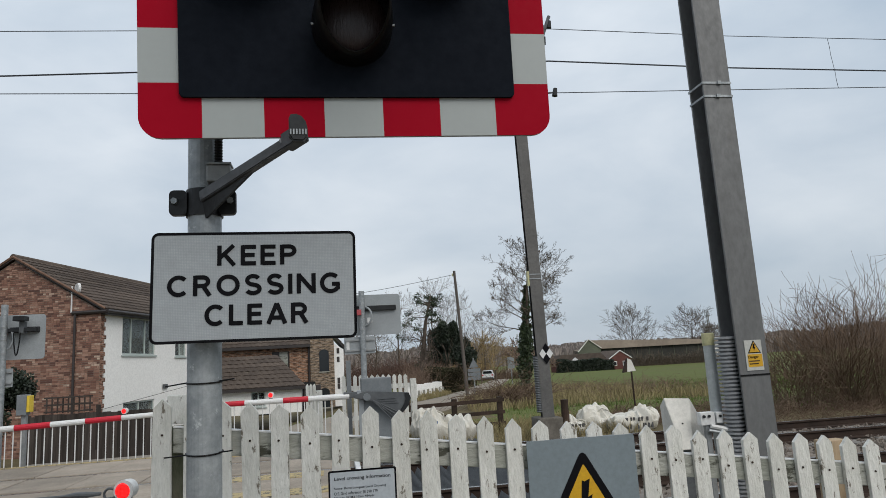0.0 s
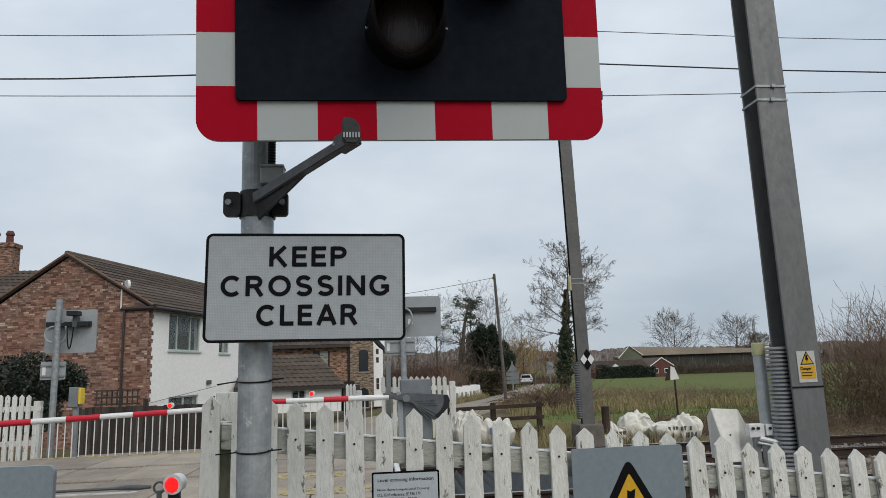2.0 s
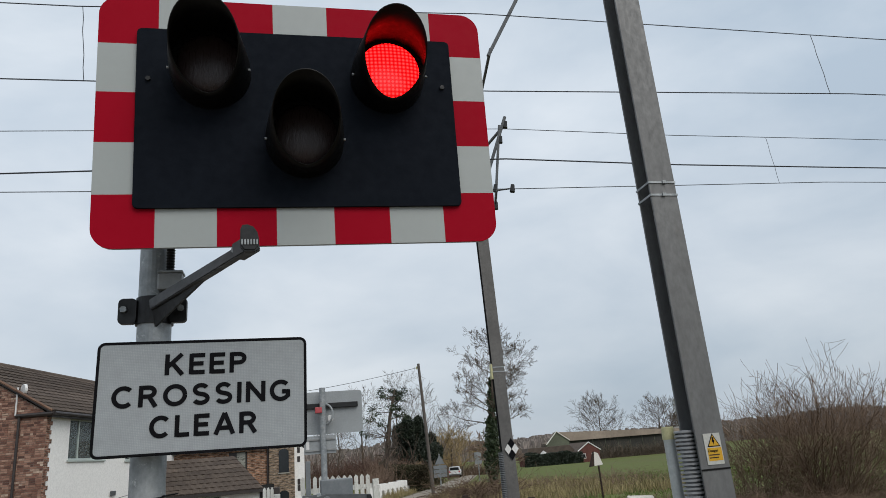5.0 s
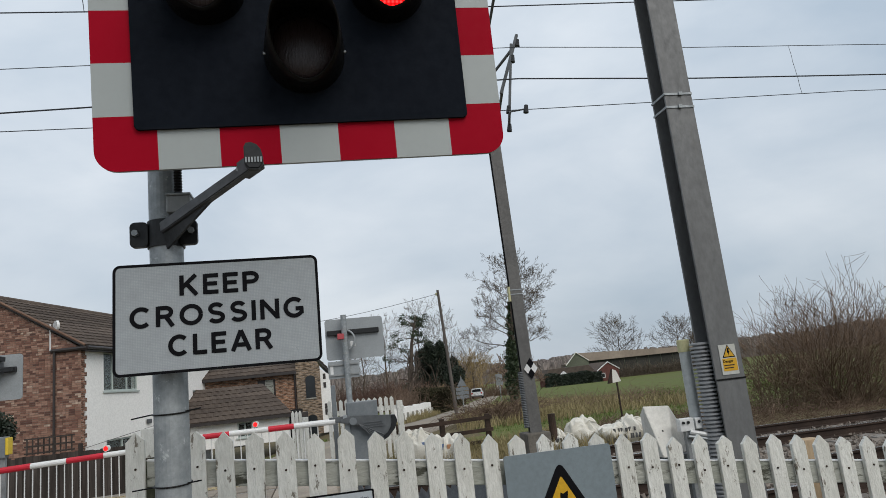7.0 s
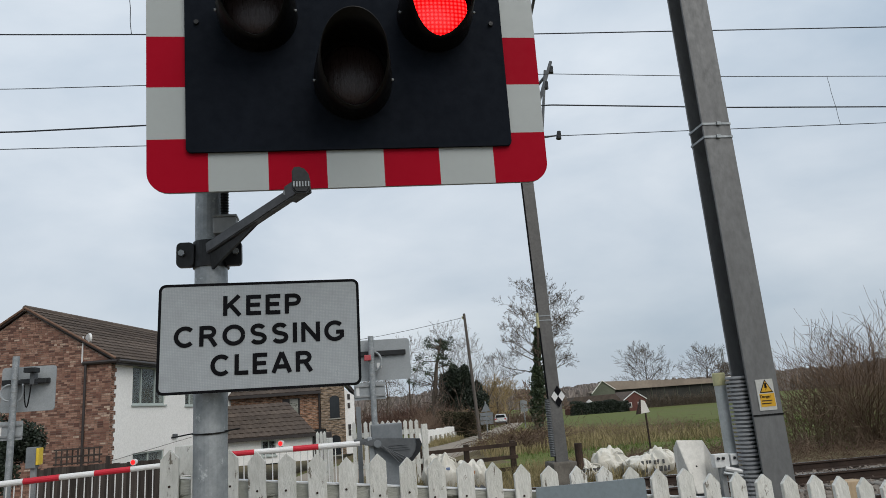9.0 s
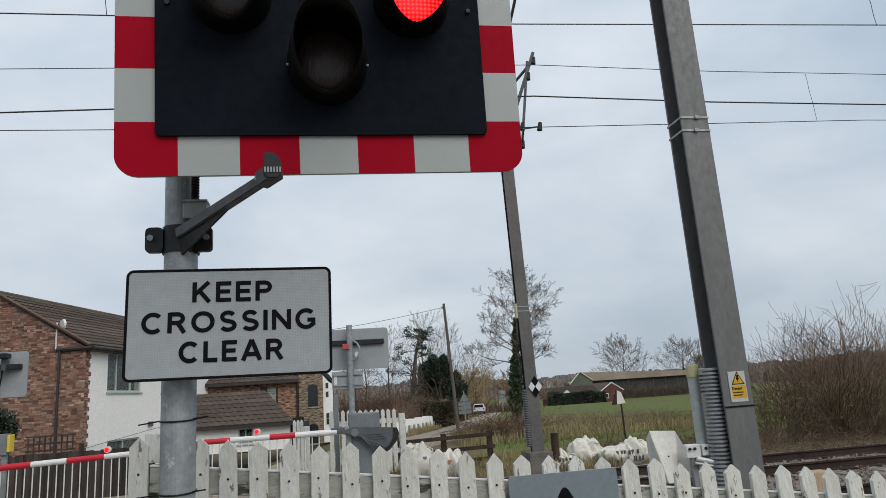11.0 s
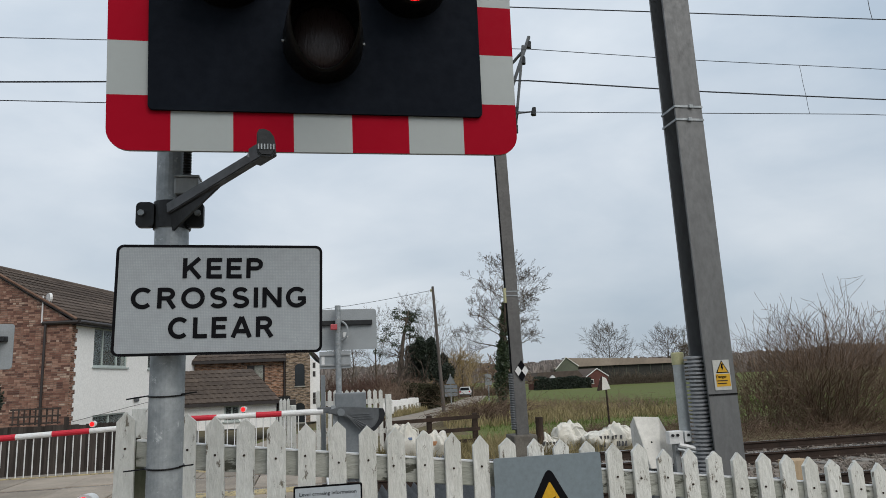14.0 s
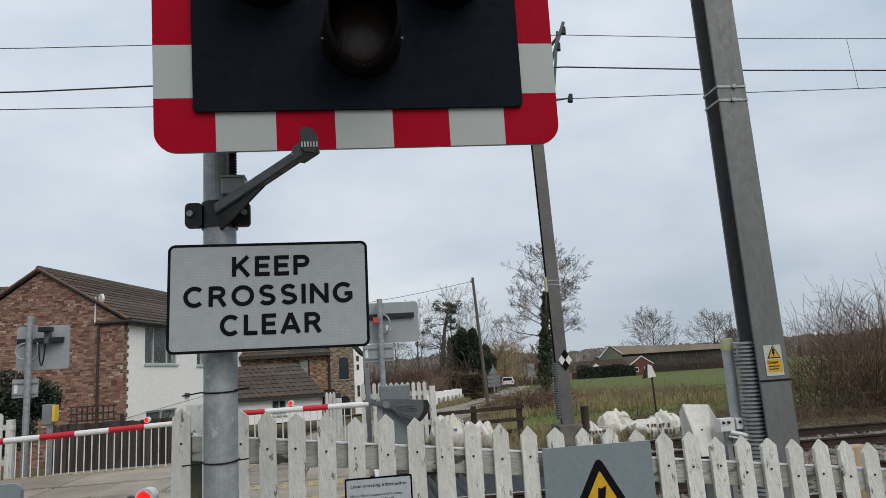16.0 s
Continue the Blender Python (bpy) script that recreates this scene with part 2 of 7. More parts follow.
WHITE_PAINT = material("white_gloss_paint", (0.68, 0.68, 0.67), (0.6, 0.6, 0.59), rough=0.4, scale=4, fine=40, bump=0.02)
RED_PAINT = material("red_gloss_paint", (0.52, 0.006, 0.025), (0.42, 0.006, 0.02), rough=0.6, scale=4, fine=40, bump=0.02)
RENDER = material("white_wall_render", (0.82, 0.81, 0.785), (0.78, 0.77, 0.745), rough=0.9, scale=0.5, fine=14, amount=0.9, bump=0.0)
BRICK_A = brick_material("multi_red_brick", (0.215, 0.112, 0.078), (0.125, 0.062, 0.047), (0.215, 0.165, 0.13))
BRICK_B = brick_material("orange_brown_brick", (0.26, 0.14, 0.085), (0.15, 0.078, 0.05), (0.24, 0.19, 0.15))
BRICK_C = brick_material("tan_brick", (0.2, 0.145, 0.1), (0.135, 0.1, 0.068), (0.2, 0.17, 0.14))


def single_brick_material(name, tones, grime):
    """Each brick takes a tone of its own, with burnt and sandy patches across it."""
    m = material(name, tones[0][1], tones[1][1], rough=0.9, scale=1.3, fine=30, bump=0.2)
    nt = m.node_tree
    L, N = nt.links.new, nt.nodes.new
    geo, rp, mx, no = N("ShaderNodeNewGeometry"), N("ShaderNodeValToRGB"), N("ShaderNodeMixRGB"), N("ShaderNodeTexNoise")
    e = rp.color_ramp.elements
    while len(e) < len(tones):
        e.new(0.5)
    for k, (at, c) in enumerate(tones):
        e[k].position, e[k].color = at, (*c, 1)
    L(geo.outputs["Random Per Island"], rp.inputs["Fac"])
    no.inputs["Scale"].default_value, no.inputs["Detail"].default_value = 9.0, 4
    tc = N("ShaderNodeTexCoord")
    L(tc.outputs["Object"], no.inputs["Vector"])
    mr = N("ShaderNodeMapRange")
    mr.inputs[1].default_value, mr.inputs[2].default_value, mr.inputs[3].default_value, mr.inputs[4].default_value = 0.5, 0.72, 0.0, 0.75
    L(no.outputs["Fac"], mr.inputs[0])
    L(mr.outputs[0], mx.inputs["Fac"])
    L(rp.outputs["Color"], mx.inputs[1])
    mx.inputs[2].default_value = (*grime, 1)
    L(mx.outputs[0], nt.nodes["Principled BSDF"].inputs["Base Color"])
    return m


BRICK_EACH = single_brick_material("mixed_stock_brick", [(0.0, (0.10, 0.056, 0.047)), (0.2, (0.175, 0.092, 0.07)), (0.5, (0.265, 0.15, 0.11)), (0.75, (0.35, 0.22, 0.165)), (0.9, (0.235, 0.118, 0.088)), (1.0, (0.52, 0.41, 0.32))], (0.14, 0.075, 0.058))
MORTAR = material("sandy_mortar", (0.30, 0.235, 0.19), (0.17, 0.125, 0.10), rough=0.95, scale=2, fine=20, bump=0.2)
VERGE_TILE = material("brown_verge_tile", (0.20, 0.125, 0.09), (0.14, 0.085, 0.062), rough=0.85, scale=3, fine=20, bump=0.1)
ROOF = material("brown_concrete_tile", (0.105, 0.083, 0.068), (0.07, 0.056, 0.048), rough=0.85, scale=1.2, fine=14, bump=0.3, random=0.25, wear=(0.12, 0.105, 0.08), wear_at=0.64, wear_scale=3)
FASCIA = material("dark_brown_fascia", (0.035, 0.028, 0.026), (0.025, 0.02, 0.019), rough=0.5, scale=3, fine=30, bump=0.03)
UPVC = material("grey_green_window_frame", (0.42, 0.47, 0.45), (0.37, 0.42, 0.40), rough=0.4, scale=3, fine=30, bump=0.0)
ASPHALT = material("worn_asphalt", (0.30, 0.265, 0.22), (0.21, 0.186, 0.156), rough=0.9, scale=0.7, fine=45, amount=0.9, wear=(0.36, 0.29, 0.20), wear_at=0.57, wear_scale=1.6, bump=0.35, sharp=0.15)
DECK = material("crossing_deck_rubber", (0.33, 0.285, 0.235), (0.22, 0.192, 0.16), rough=0.85, scale=1.5, fine=30, bump=0.4, random=0.2, wear=(0.26, 0.20, 0.12), wear_at=0.6, wear_scale=2.0, sharp=0.2)
ROAD_YELLOW = material("worn_yellow_marking", (0.46, 0.37, 0.19), (0.36, 0.29, 0.165), rough=0.8, scale=4, fine=30, wear=(0.13, 0.12, 0.1), wear_at=0.52, wear_scale=12, bump=0.1)
ROAD_WHITE = material("worn_white_marking", (0.5, 0.49, 0.46), (0.38, 0.37, 0.35), rough=0.8, scale=4, fine=30, wear=(0.13, 0.12, 0.1), wear_at=0.55, wear_scale=14, bump=0.1)
BALLAST = material("grey_brown_ballast", (0.27, 0.232, 0.198), (0.14, 0.12, 0.10), rough=0.95, scale=6, fine=24, bump=0.9, bump_scale=22)
STONE = material("ballast_stone", (0.25, 0.215, 0.185), (0.14, 0.118, 0.10), rough=0.9, scale=9, fine=40, bump=0.3)
RAIL = material("rusty_rail_steel", (0.062, 0.043, 0.034), (0.036, 0.027, 0.023), rough=0.85, metal=0.2, scale=3, fine=40, bump=0.1)
RAIL_TOP = material("polished_rail_head", (0.36, 0.35, 0.34), (0.28, 0.27, 0.26), rough=0.25, metal=0.9, scale=4, fine=40, bump=0.0)
SLEEPER = material("concrete_sleeper", (0.24, 0.225, 0.205), (0.17, 0.155, 0.14), rough=0.9, scale=4, fine=30, bump=0.2)
CONCRETE = material("weathered_concrete", (0.34, 0.33, 0.29), (0.24, 0.235, 0.2), rough=0.9, scale=3, fine=30, bump=0.2)
PRINT_INK = material("bag_print_ink", (0.07, 0.07, 0.075), (0.05, 0.05, 0.05), rough=0.7, fine=60, bump=0.0)
PRINT_BLUE = material("bag_blue_ink", (0.10, 0.16, 0.30), (0.14, 0.18, 0.28), rough=0.7, fine=60, bump=0.0)
ORANGE_INK = material("bag_orange_ink", (0.45, 0.20, 0.07), (0.4, 0.2, 0.1), rough=0.7, fine=60, bump=0.0)
BAG = material("white_woven_bulk_bag", (0.66, 0.64, 0.58), (0.5, 0.47, 0.40), rough=0.6, scale=3, fine=70, wear=(0.42, 0.35, 0.22), wear_at=0.6, wear_scale=4, bump=0.2, sharp=0.2)
BARK = material("grey_brown_bark", (0.13, 0.105, 0.085), (0.075, 0.06, 0.05), rough=0.95, scale=2, fine=20, bump=0.5)
TWIG = material("bare_twig", (0.14, 0.112, 0.085), (0.08, 0.064, 0.05), rough=0.9, scale=2, fine=20, bump=0.0)
TWIG_BUSH = material("bush_stem", (0.195, 0.138, 0.096), (0.11, 0.074, 0.053), rough=0.85, scale=1.2, fine=20, bump=0.0)
TWIG_OLIVE = material("olive_low_twig", (0.2, 0.16, 0.1), (0.125, 0.095, 0.062), rough=0.85, scale=1.2, fine=20, bump=0.0)
TWIG_STALK = material("dry_bramble_stalk", (0.165, 0.118, 0.082), (0.095, 0.063, 0.046), rough=0.9, scale=1.5, fine=20, bump=0.0)
TWIG_RED = material("reddish_twig", (0.22, 0.158, 0.118), (0.135, 0.094, 0.07), rough=0.9, scale=2, fine=20, bump=0.0)
TWIG_SHRUB = material("dark_red_shrub_twig", (0.125, 0.075, 0.058), (0.08, 0.05, 0.04), rough=0.9, scale=2, fine=20, bump=0.0)
TWIG_YELLOW = material("yellow_willow_twig", (0.32, 0.235, 0.12), (0.22, 0.16, 0.085), rough=0.9, scale=2, fine=20, bump=0.0)
POLE_WOOD = material("creosoted_pole", (0.135, 0.12, 0.108), (0.095, 0.083, 0.074), rough=0.9, scale=3, fine=20, stretch=(4, 4, 0.4), bump=0.3)
IVY = material("ivy_leaf", (0.045, 0.068, 0.024), (0.025, 0.04, 0.015), rough=0.55, scale=2, fine=18, bump=0.0)
EVERGREEN = material("dark_evergreen_leaf", (0.019, 0.031, 0.015), (0.0095, 0.016, 0.008), rough=0.65, scale=1, fine=12, bump=0.0)
PINE = material("pine_needles", (0.042, 0.062, 0.028), (0.024, 0.037, 0.018), rough=0.7, scale=1, fine=12, bump=0.0)
HEDGE = material("brown_green_hedge", (0.05, 0.05, 0.026), (0.04, 0.032, 0.02), rough=0.8, scale=0.6, fine=8, bump=0.0)
STRAW = material("dry_grass_blade", (0.33, 0.275, 0.15), (0.20, 0.165, 0.08), rough=0.85, scale=0.8, fine=10, bump=0.0)
GRASS = material("green_grass_blade", (0.13, 0.19, 0.05), (0.09, 0.12, 0.035), rough=0.8, scale=0.8, fine=10, bump=0.0)
DARK_CONCRETE = material("dark_brown_concrete", (0.17, 0.155, 0.135), (0.10, 0.09, 0.078), rough=0.85, scale=4, fine=30, bump=0.15)
# distance haze is mixed into this colour, so it is paler than TWIG
WOODS = material("far_woods_hazed", (0.27, 0.232, 0.21), (0.2, 0.172, 0.157), rough=0.95, scale=0.05, fine=0.6, bump=0.0)
WIRE = material("dark_overhead_wire", (0.03, 0.034, 0.04), (0.022, 0.025, 0.03), rough=0.5, metal=0.3, scale=3, fine=30, bump=0.0)
SHED_ROOF = material("brown_sheet_roof", (0.33, 0.275, 0.22), (0.25, 0.205, 0.165), rough=0.85, scale=0.12, fine=1.2, bump=0.1)
SHED_WALL = material("dark_shed_cladding", (0.062, 0.06, 0.052), (0.042, 0.042, 0.037), rough=0.85, scale=0.15, fine=1.5, bump=0.1)
SHED_GREEN = material("green_grey_gable", (0.125, 0.135, 0.10), (0.1, 0.108, 0.08), rough=0.85, scale=0.3, fine=3, bump=0.1)
FAR_BRICK = material("far_red_brick", (0.14, 0.062, 0.052), (0.105, 0.047, 0.04), rough=0.9, scale=0.8, fine=6, bump=0.1)
CAR_WHITE = material("white_car_paint", (0.72, 0.73, 0.74), (0.66, 0.67, 0.68), rough=0.25, scale=1, fine=10, bump=0.0)
CAR_GLASS = material("dark_car_glass", (0.02, 0.024, 0.028), (0.015, 0.018, 0.02), rough=0.1, scale=1, fine=10, bump=0.0)
RUBBER = material("black_rubber", (0.015, 0.015, 0.015), (0.01, 0.01, 0.01), rough=0.8, scale=8, fine=40, bump=0.1)
PINK = material("faded_red_camera_housing", (0.42, 0.06, 0.07), (0.34, 0.05, 0.06), rough=0.5, scale=8, fine=40, bump=0.0)
YELLOW_PAINT = material("yellow_box_paint", (0.70, 0.50, 0.04), (0.6, 0.42, 0.03), rough=0.5, scale=6, fine=40, bump=0.0)
LENS_DARK = material("unlit_dark_lens", (0.034, 0.023, 0.023), (0.028, 0.018, 0.018), rough=0.32, scale=8, fine=50, bump=0.12, bump_scale=40, stretch=(3, 1, 0.4), spec=0.3)
LENS_LIT = glow_material("lit_red_lens", (1.0, 0.007, 0.007), 12.0, grid=75.0)
LENS_SMALL = glow_material("lit_small_red_lens", (1.0, 0.004, 0.005), 4.0, grid=160.0)


def glass_material():
    m = bpy.data.materials.new("window_glass")
    m.use_nodes = True
    b = m.node_tree.nodes["Principled BSDF"]
    b.inputs["Base Color"].default_value = (0.5, 0.56, 0.56, 1)
    b.inputs["Roughness"].default_value = 0.04
    b.inputs["Transmission Weight"].default_value = 0.9
    b.inputs["IOR"].default_value = 1.2
    return m


GLASS = glass_material()
# near-black colour that stands in for the shade inside unlit rooms
ROOM_DARK = material("room_shade_colour", (0.035, 0.035, 0.034), (0.02, 0.02, 0.02), rough=0.9, scale=1.2, fine=8, bump=0.0)


def field_material():
    """Winter crop: green with bare brown tramlines and patches, rougher and browner towards the railway."""
    m = material("winter_field", (0.095, 0.132, 0.03), (0.112, 0.108, 0.045), rough=0.95, scale=0.035, fine=1.6, amount=1.0, bump=0.5, bump_scale=7, wear=(0.14, 0.115, 0.075), wear_at=0.62, wear_scale=0.12, sharp=0.25)
    return m


FIELD = field_material()
VERGE = material("rough_verge_ground", (0.145, 0.12, 0.066), (0.095, 0.078, 0.046), rough=0.95, scale=0.5, fine=9, amount=1.0, bump=0.8, bump_scale=14)


# ---- building helpers ----
def thing(name, loc=(0, 0, 0), rz=0.0, label="", category="", group="", kind=""):
    ob = new(name)
    ob.empty_display_size = 0.1
    ob.matrix_basis = pose(*loc, 0, 0, rz)
    return tagged(ob, label, category, group, kind)


def part(name, bm, mat, parent=None, label="", smooth=False, loc=None):
    me = bpy.data.meshes.new(name)
    if isinstance(bm, tuple):
        me.from_pydata(*bm)
    else:
        bmesh.ops.recalc_face_normals(bm, faces=bm.faces[:])
        bm.to_mesh(me)
        bm.free()
    me.materials.append(mat)
    if smooth:
        me.polygons.foreach_set("use_smooth", [True] * len(me.polygons))
    ob = new(name, me)
    if parent:
        ob.parent = parent
    if loc:
        ob.location = loc
    return tagged(ob, label)


def single(name, bm, mat, label, category, kind="", smooth=False, group="", loc=None):
    return tagged(part(name, bm, mat, None, "", smooth, loc), label, category, group, kind)


def box(x0, y0, z0, x1, y1, z1, bevel=0.0, bm=None):
    bm = bm or bmesh.new()
    r = bmesh.ops.create_cube(bm, size=1)
    vs = r["verts"]
    for v in vs:
        v.co = Vector(((x0, x1)[v.co.x > 0], (y0, y1)[v.co.y > 0], (z0, z1)[v.co.z > 0]))
    if bevel:
        es = {e for v in vs for e in v.link_edges}
        bmesh.ops.bevel(bm, geom=list(es), offset=bevel, segments=2, affect="EDGES", profile=0.6)
    return bm


def tube(points, r, n=10, bm=None, caps=True):
    """A round bar along points; r is one radius or one per point."""
    bm = bm or bmesh.new()
    pts = [Vector(p) for p in points]
    rs = r if isinstance(r, (list, tuple)) else [r] * len(pts)
    rings = []
    d = (pts[1] - pts[0]).normalized()
    u = d.orthogonal().normalized()
    for i, p in enumerate(pts):
        a = pts[min(i + 1, len(pts) - 1)] - pts[max(i - 1, 0)]
        a.normalize()
        u = (u - a * u.dot(a)).normalized()
        w = a.cross(u)
        rings.append([bm.verts.new(p + (u * math.cos(2 * math.pi * k / n) + w * math.sin(2 * math.pi * k / n)) * rs[i]) for k in range(n)])
    for a, b in zip(rings, rings[1:]):
        for k in range(n):
            bm.faces.new((a[k], a[(k + 1) % n], b[(k + 1) % n], b[k]))
    if caps:
        bm.faces.new(rings[0][::-1])
        bm.faces.new(rings[-1])
    return bm


def slab(outline, y0, y1, bevel=0.0, bm=None, axis="y"):
    """A plate with an outline in x and z (or x, y with axis z; y, z with axis x), from y0 to y1."""
    bm = bm or bmesh.new()

    def put(p, d):
        return (p[0], d, p[1]) if axis == "y" else ((p[0], p[1], d) if axis == "z" else (d, p[0], p[1]))
    a = [bm.verts.new(put(p, y0)) for p in outline]
    b = [bm.verts.new(put(p, y1)) for p in outline]
    n = len(outline)
    fa = bm.faces.new(a)
    bm.faces.new(b[::-1])
    for k in range(n):
        bm.faces.new((a[k], b[k], b[(k + 1) % n], a[(k + 1) % n]))
    if bevel:
        bmesh.ops.bevel(bm, geom=list(fa.edges), offset=bevel, segments=2, affect="EDGES")
    return bm


def rounded(x0, z0, x1, z1, r, n=6):
    out = []
    for cx, cz, a0 in ((x1 - r, z1 - r, 0), (x0 + r, z1 - r, 90), (x0 + r, z0 + r, 180), (x1 - r, z0 + r, 270)):
        out += [(cx + r * math.cos(radians(a0 + 90 * k / n)), cz + r * math.sin(radians(a0 + 90 * k / n))) for k in range(n + 1)]
    return out


def ring_plate(x0, z0, x1, z1, r, border, y0, y1):
    """A rounded frame: outer outline less an inner one."""
    bm = bmesh.new()
    o, i = rounded(x0, z0, x1, z1, r), rounded(x0 + border, z0 + border, x1 - border, z1 - border, max(r - border, 0.006))
    layers = [[[bm.verts.new((p[0], y, p[1])) for p in loop] for loop in (o, i)] for y in (y0, y1)]
    n = len(o)
    for k in range(n):
        j = (k + 1) % n
        for lay in layers:
            bm.faces.new((lay[0][k], lay[0][j], lay[1][j], lay[1][k]))
        for s in (0, 1):
            bm.faces.new((layers[0][s][k], layers[0][s][j], layers[1][s][j], layers[1][s][k]))
    return bm


def words(text, width, height, depth=0.0012, bold=0.0):
    """Letters in the x-z plane, facing -y, centred, scaled to a width and a height."""
    cu = bpy.data.curves.new("letters", "FONT")
    cu.body, cu.extrude, cu.offset = text, 0.01, bold
    cu.align_x = "CENTER"
    ob = bpy.data.objects.new("letters", cu)
    me = bpy.data.meshes.new_from_object(ob)
    bm = bmesh.new()
    bm.from_mesh(me)
    bpy.data.objects.remove(ob)
    bpy.data.meshes.remove(me)
    xs, ys = [v.co.x for v in bm.verts], [v.co.y for v in bm.verts]
    x0, x1, y0, y1 = min(xs), max(xs), min(ys), max(ys)
    for v in bm.verts:
        v.co = Vector(((v.co.x - (x0 + x1) / 2) / (x1 - x0) * width, -v.co.z / 0.01 * depth, (v.co.y - (y0 + y1) / 2) / (y1 - y0) * height))
    return bm


def ellipse_arc(cx, cz, rx, rz, a0, a1, n=18):
    return [(cx + rx * math.cos(radians(a0 + (a1 - a0) * k / n)), cz + rz * math.sin(radians(a0 + (a1 - a0) * k / n))) for k in range(n + 1)]


def glyph(ch):
    """Even-stroke capitals in a box one unit high: width and centre lines."""
    s = 0.09
    bowl = [(s, 1 - s), (0.42, 1 - s)] + ellipse_arc(0.42, 0.7, 0.25, 0.21, 90, -90, 12) + [(s, 0.49)]
    table = {
        "K": (0.86, [[(s, 0), (s, 1)], [(s, 0.36), (0.74, 1.0)], [(0.32, 0.56), (0.78, 0.0)]]),
        "E": (0.70, [[(s, 0), (s, 1)], [(s, 1 - s), (0.70, 1 - s)], [(s, 0.51), (0.64, 0.51)], [(s, s), (0.70, s)]]),
        "P": (0.76, [[(s, 0), (s, 1)], bowl]),
        "R": (0.84, [[(s, 0), (s, 1)], bowl, [(0.44, 0.49), (0.75, 0.0)]]),
        "C": (0.94, [ellipse_arc(0.5, 0.5, 0.41, 0.42, 45, 315, 26)]),
        "O": (1.04, [ellipse_arc(0.52, 0.5, 0.43, 0.42, 0, 360, 34)]),
        "S": (0.80, [ellipse_arc(0.40, 0.715, 0.27, 0.205, 25, 250, 16) + ellipse_arc(0.40, 0.285, 0.30, 0.205, 70, -155, 16)]),
        "I": (0.18, [[(s, 0), (s, 1)]]),
        "N": (0.88, [[(s, 0), (s, 1)], [(s, 0.93), (0.88 - s, 0.07)], [(0.88 - s, 0), (0.88 - s, 1)]]),
        "G": (1.00, [ellipse_arc(0.5, 0.5, 0.41, 0.42, 45, 322, 26), [(0.56, 0.44), (0.93, 0.44)], [(0.845, 0.5), (0.845, 0.17)]]),
        "L": (0.66, [[(s, 0), (s, 1)], [(s, s), (0.66, s)]]),
        "A": (0.98, [[(0.08, 0), (0.49, 1.0)], [(0.90, 0), (0.49, 1.0)], [(0.24, 0.3), (0.74, 0.3)]]),
    }
    return table[ch]


def stroke_words(text, width, height, depth=0.001, stroke=0.208):
    """A word in even strokes in the x-z plane, facing -y and centred."""
    gap = 0.22
    total = sum(glyph(c)[0] for c in text) + gap * (len(text) - 1)
    kx = width / total
    bm = bmesh.new()
    x, layer = -total / 2, 0
    for c in text:
        w, strokes = glyph(c)
        for line in strokes:
            layer += 1
            y = -depth - 0.00004 * (layer % 5)
            pts = [Vector(((x + px) * kx, (pz - 0.5) * height)) for px, pz in line]
            hw = stroke * height / 2
            left, right = [], []
            for k, p in enumerate(pts):
                d = (pts[min(k + 1, len(pts) - 1)] - pts[max(k - 1, 0)]).normalized()
                nrm = Vector((-d.y, d.x)) * hw
                left.append(bm.verts.new((p.x + nrm.x, y, p.y + nrm.y)))
                right.append(bm.verts.new((p.x - nrm.x, y, p.y - nrm.y)))
            for k in range(len(pts) - 1):
                bm.faces.new((left[k], right[k], right[k + 1], left[k + 1]))
        x += w + gap
    return bm


def moved(bm, x=0, y=0, z=0):
    bmesh.ops.translate(bm, verts=bm.verts[:], vec=(x, y, z))
    return bm


def tubes_mesh(segs, n=4):
    """Many tapered sticks as one mesh: rows of (p0, p1, r0, r1)."""
    a = np.array([s[0] for s in segs], float)
    b = np.array([s[1] for s in segs], float)
    ra, rb = np.array([s[2] for s in segs]), np.array([s[3] for s in segs])
    d = b - a
    d /= np.maximum(np.linalg.norm(d, axis=1, keepdims=True), 1e-9)
    h = np.where(np.abs(d[:, 2:3]) > 0.9, np.array([[1.0, 0, 0]]), np.array([[0, 0, 1.0]]))
    u = np.cross(d, h)
    u /= np.linalg.norm(u, axis=1, keepdims=True)
    w = np.cross(d, u)
    ang = 2 * np.pi * np.arange(n) / n
    circ = u[:, None, :] * np.cos(ang)[None, :, None] + w[:, None, :] * np.sin(ang)[None, :, None]
    v = np.concatenate([a[:, None] + circ * ra[:, None, None], b[:, None] + circ * rb[:, None, None]], 1).reshape(-1, 3)
    f = []
    for s in range(len(segs)):
        o = s * 2 * n
        f += [(o + k, o + (k + 1) % n, o + n + (k + 1) % n, o + n + k) for k in range(n)]
    return v.tolist(), [], f


def leaves_mesh(points, size, rng, flat=0.0, aspect=0.6):
    """Small four-cornered leaves at points, turned at random."""
    p = np.array(points, float)
    k = len(p)
    d = rng.normal(size=(k, 3))
    d /= np.linalg.norm(d, axis=1, keepdims=True)
    e = rng.normal(size=(k, 3))
    if flat:
        d[:, 2] *= 1 - flat
        e[:, 2] *= 1 - flat
    e -= d * np.sum(d * e, 1, keepdims=True)
    e /= np.linalg.norm(e, axis=1, keepdims=True)
    s = (size * rng.uniform(0.6, 1.4, k))[:, None]
    v = np.stack([p - d * s, p + e * s * aspect, p + d * s, p - e * s * aspect], 1).reshape(-1, 3)
    return v.tolist(), [], [(4 * i, 4 * i + 1, 4 * i + 2, 4 * i + 3) for i in range(k)]


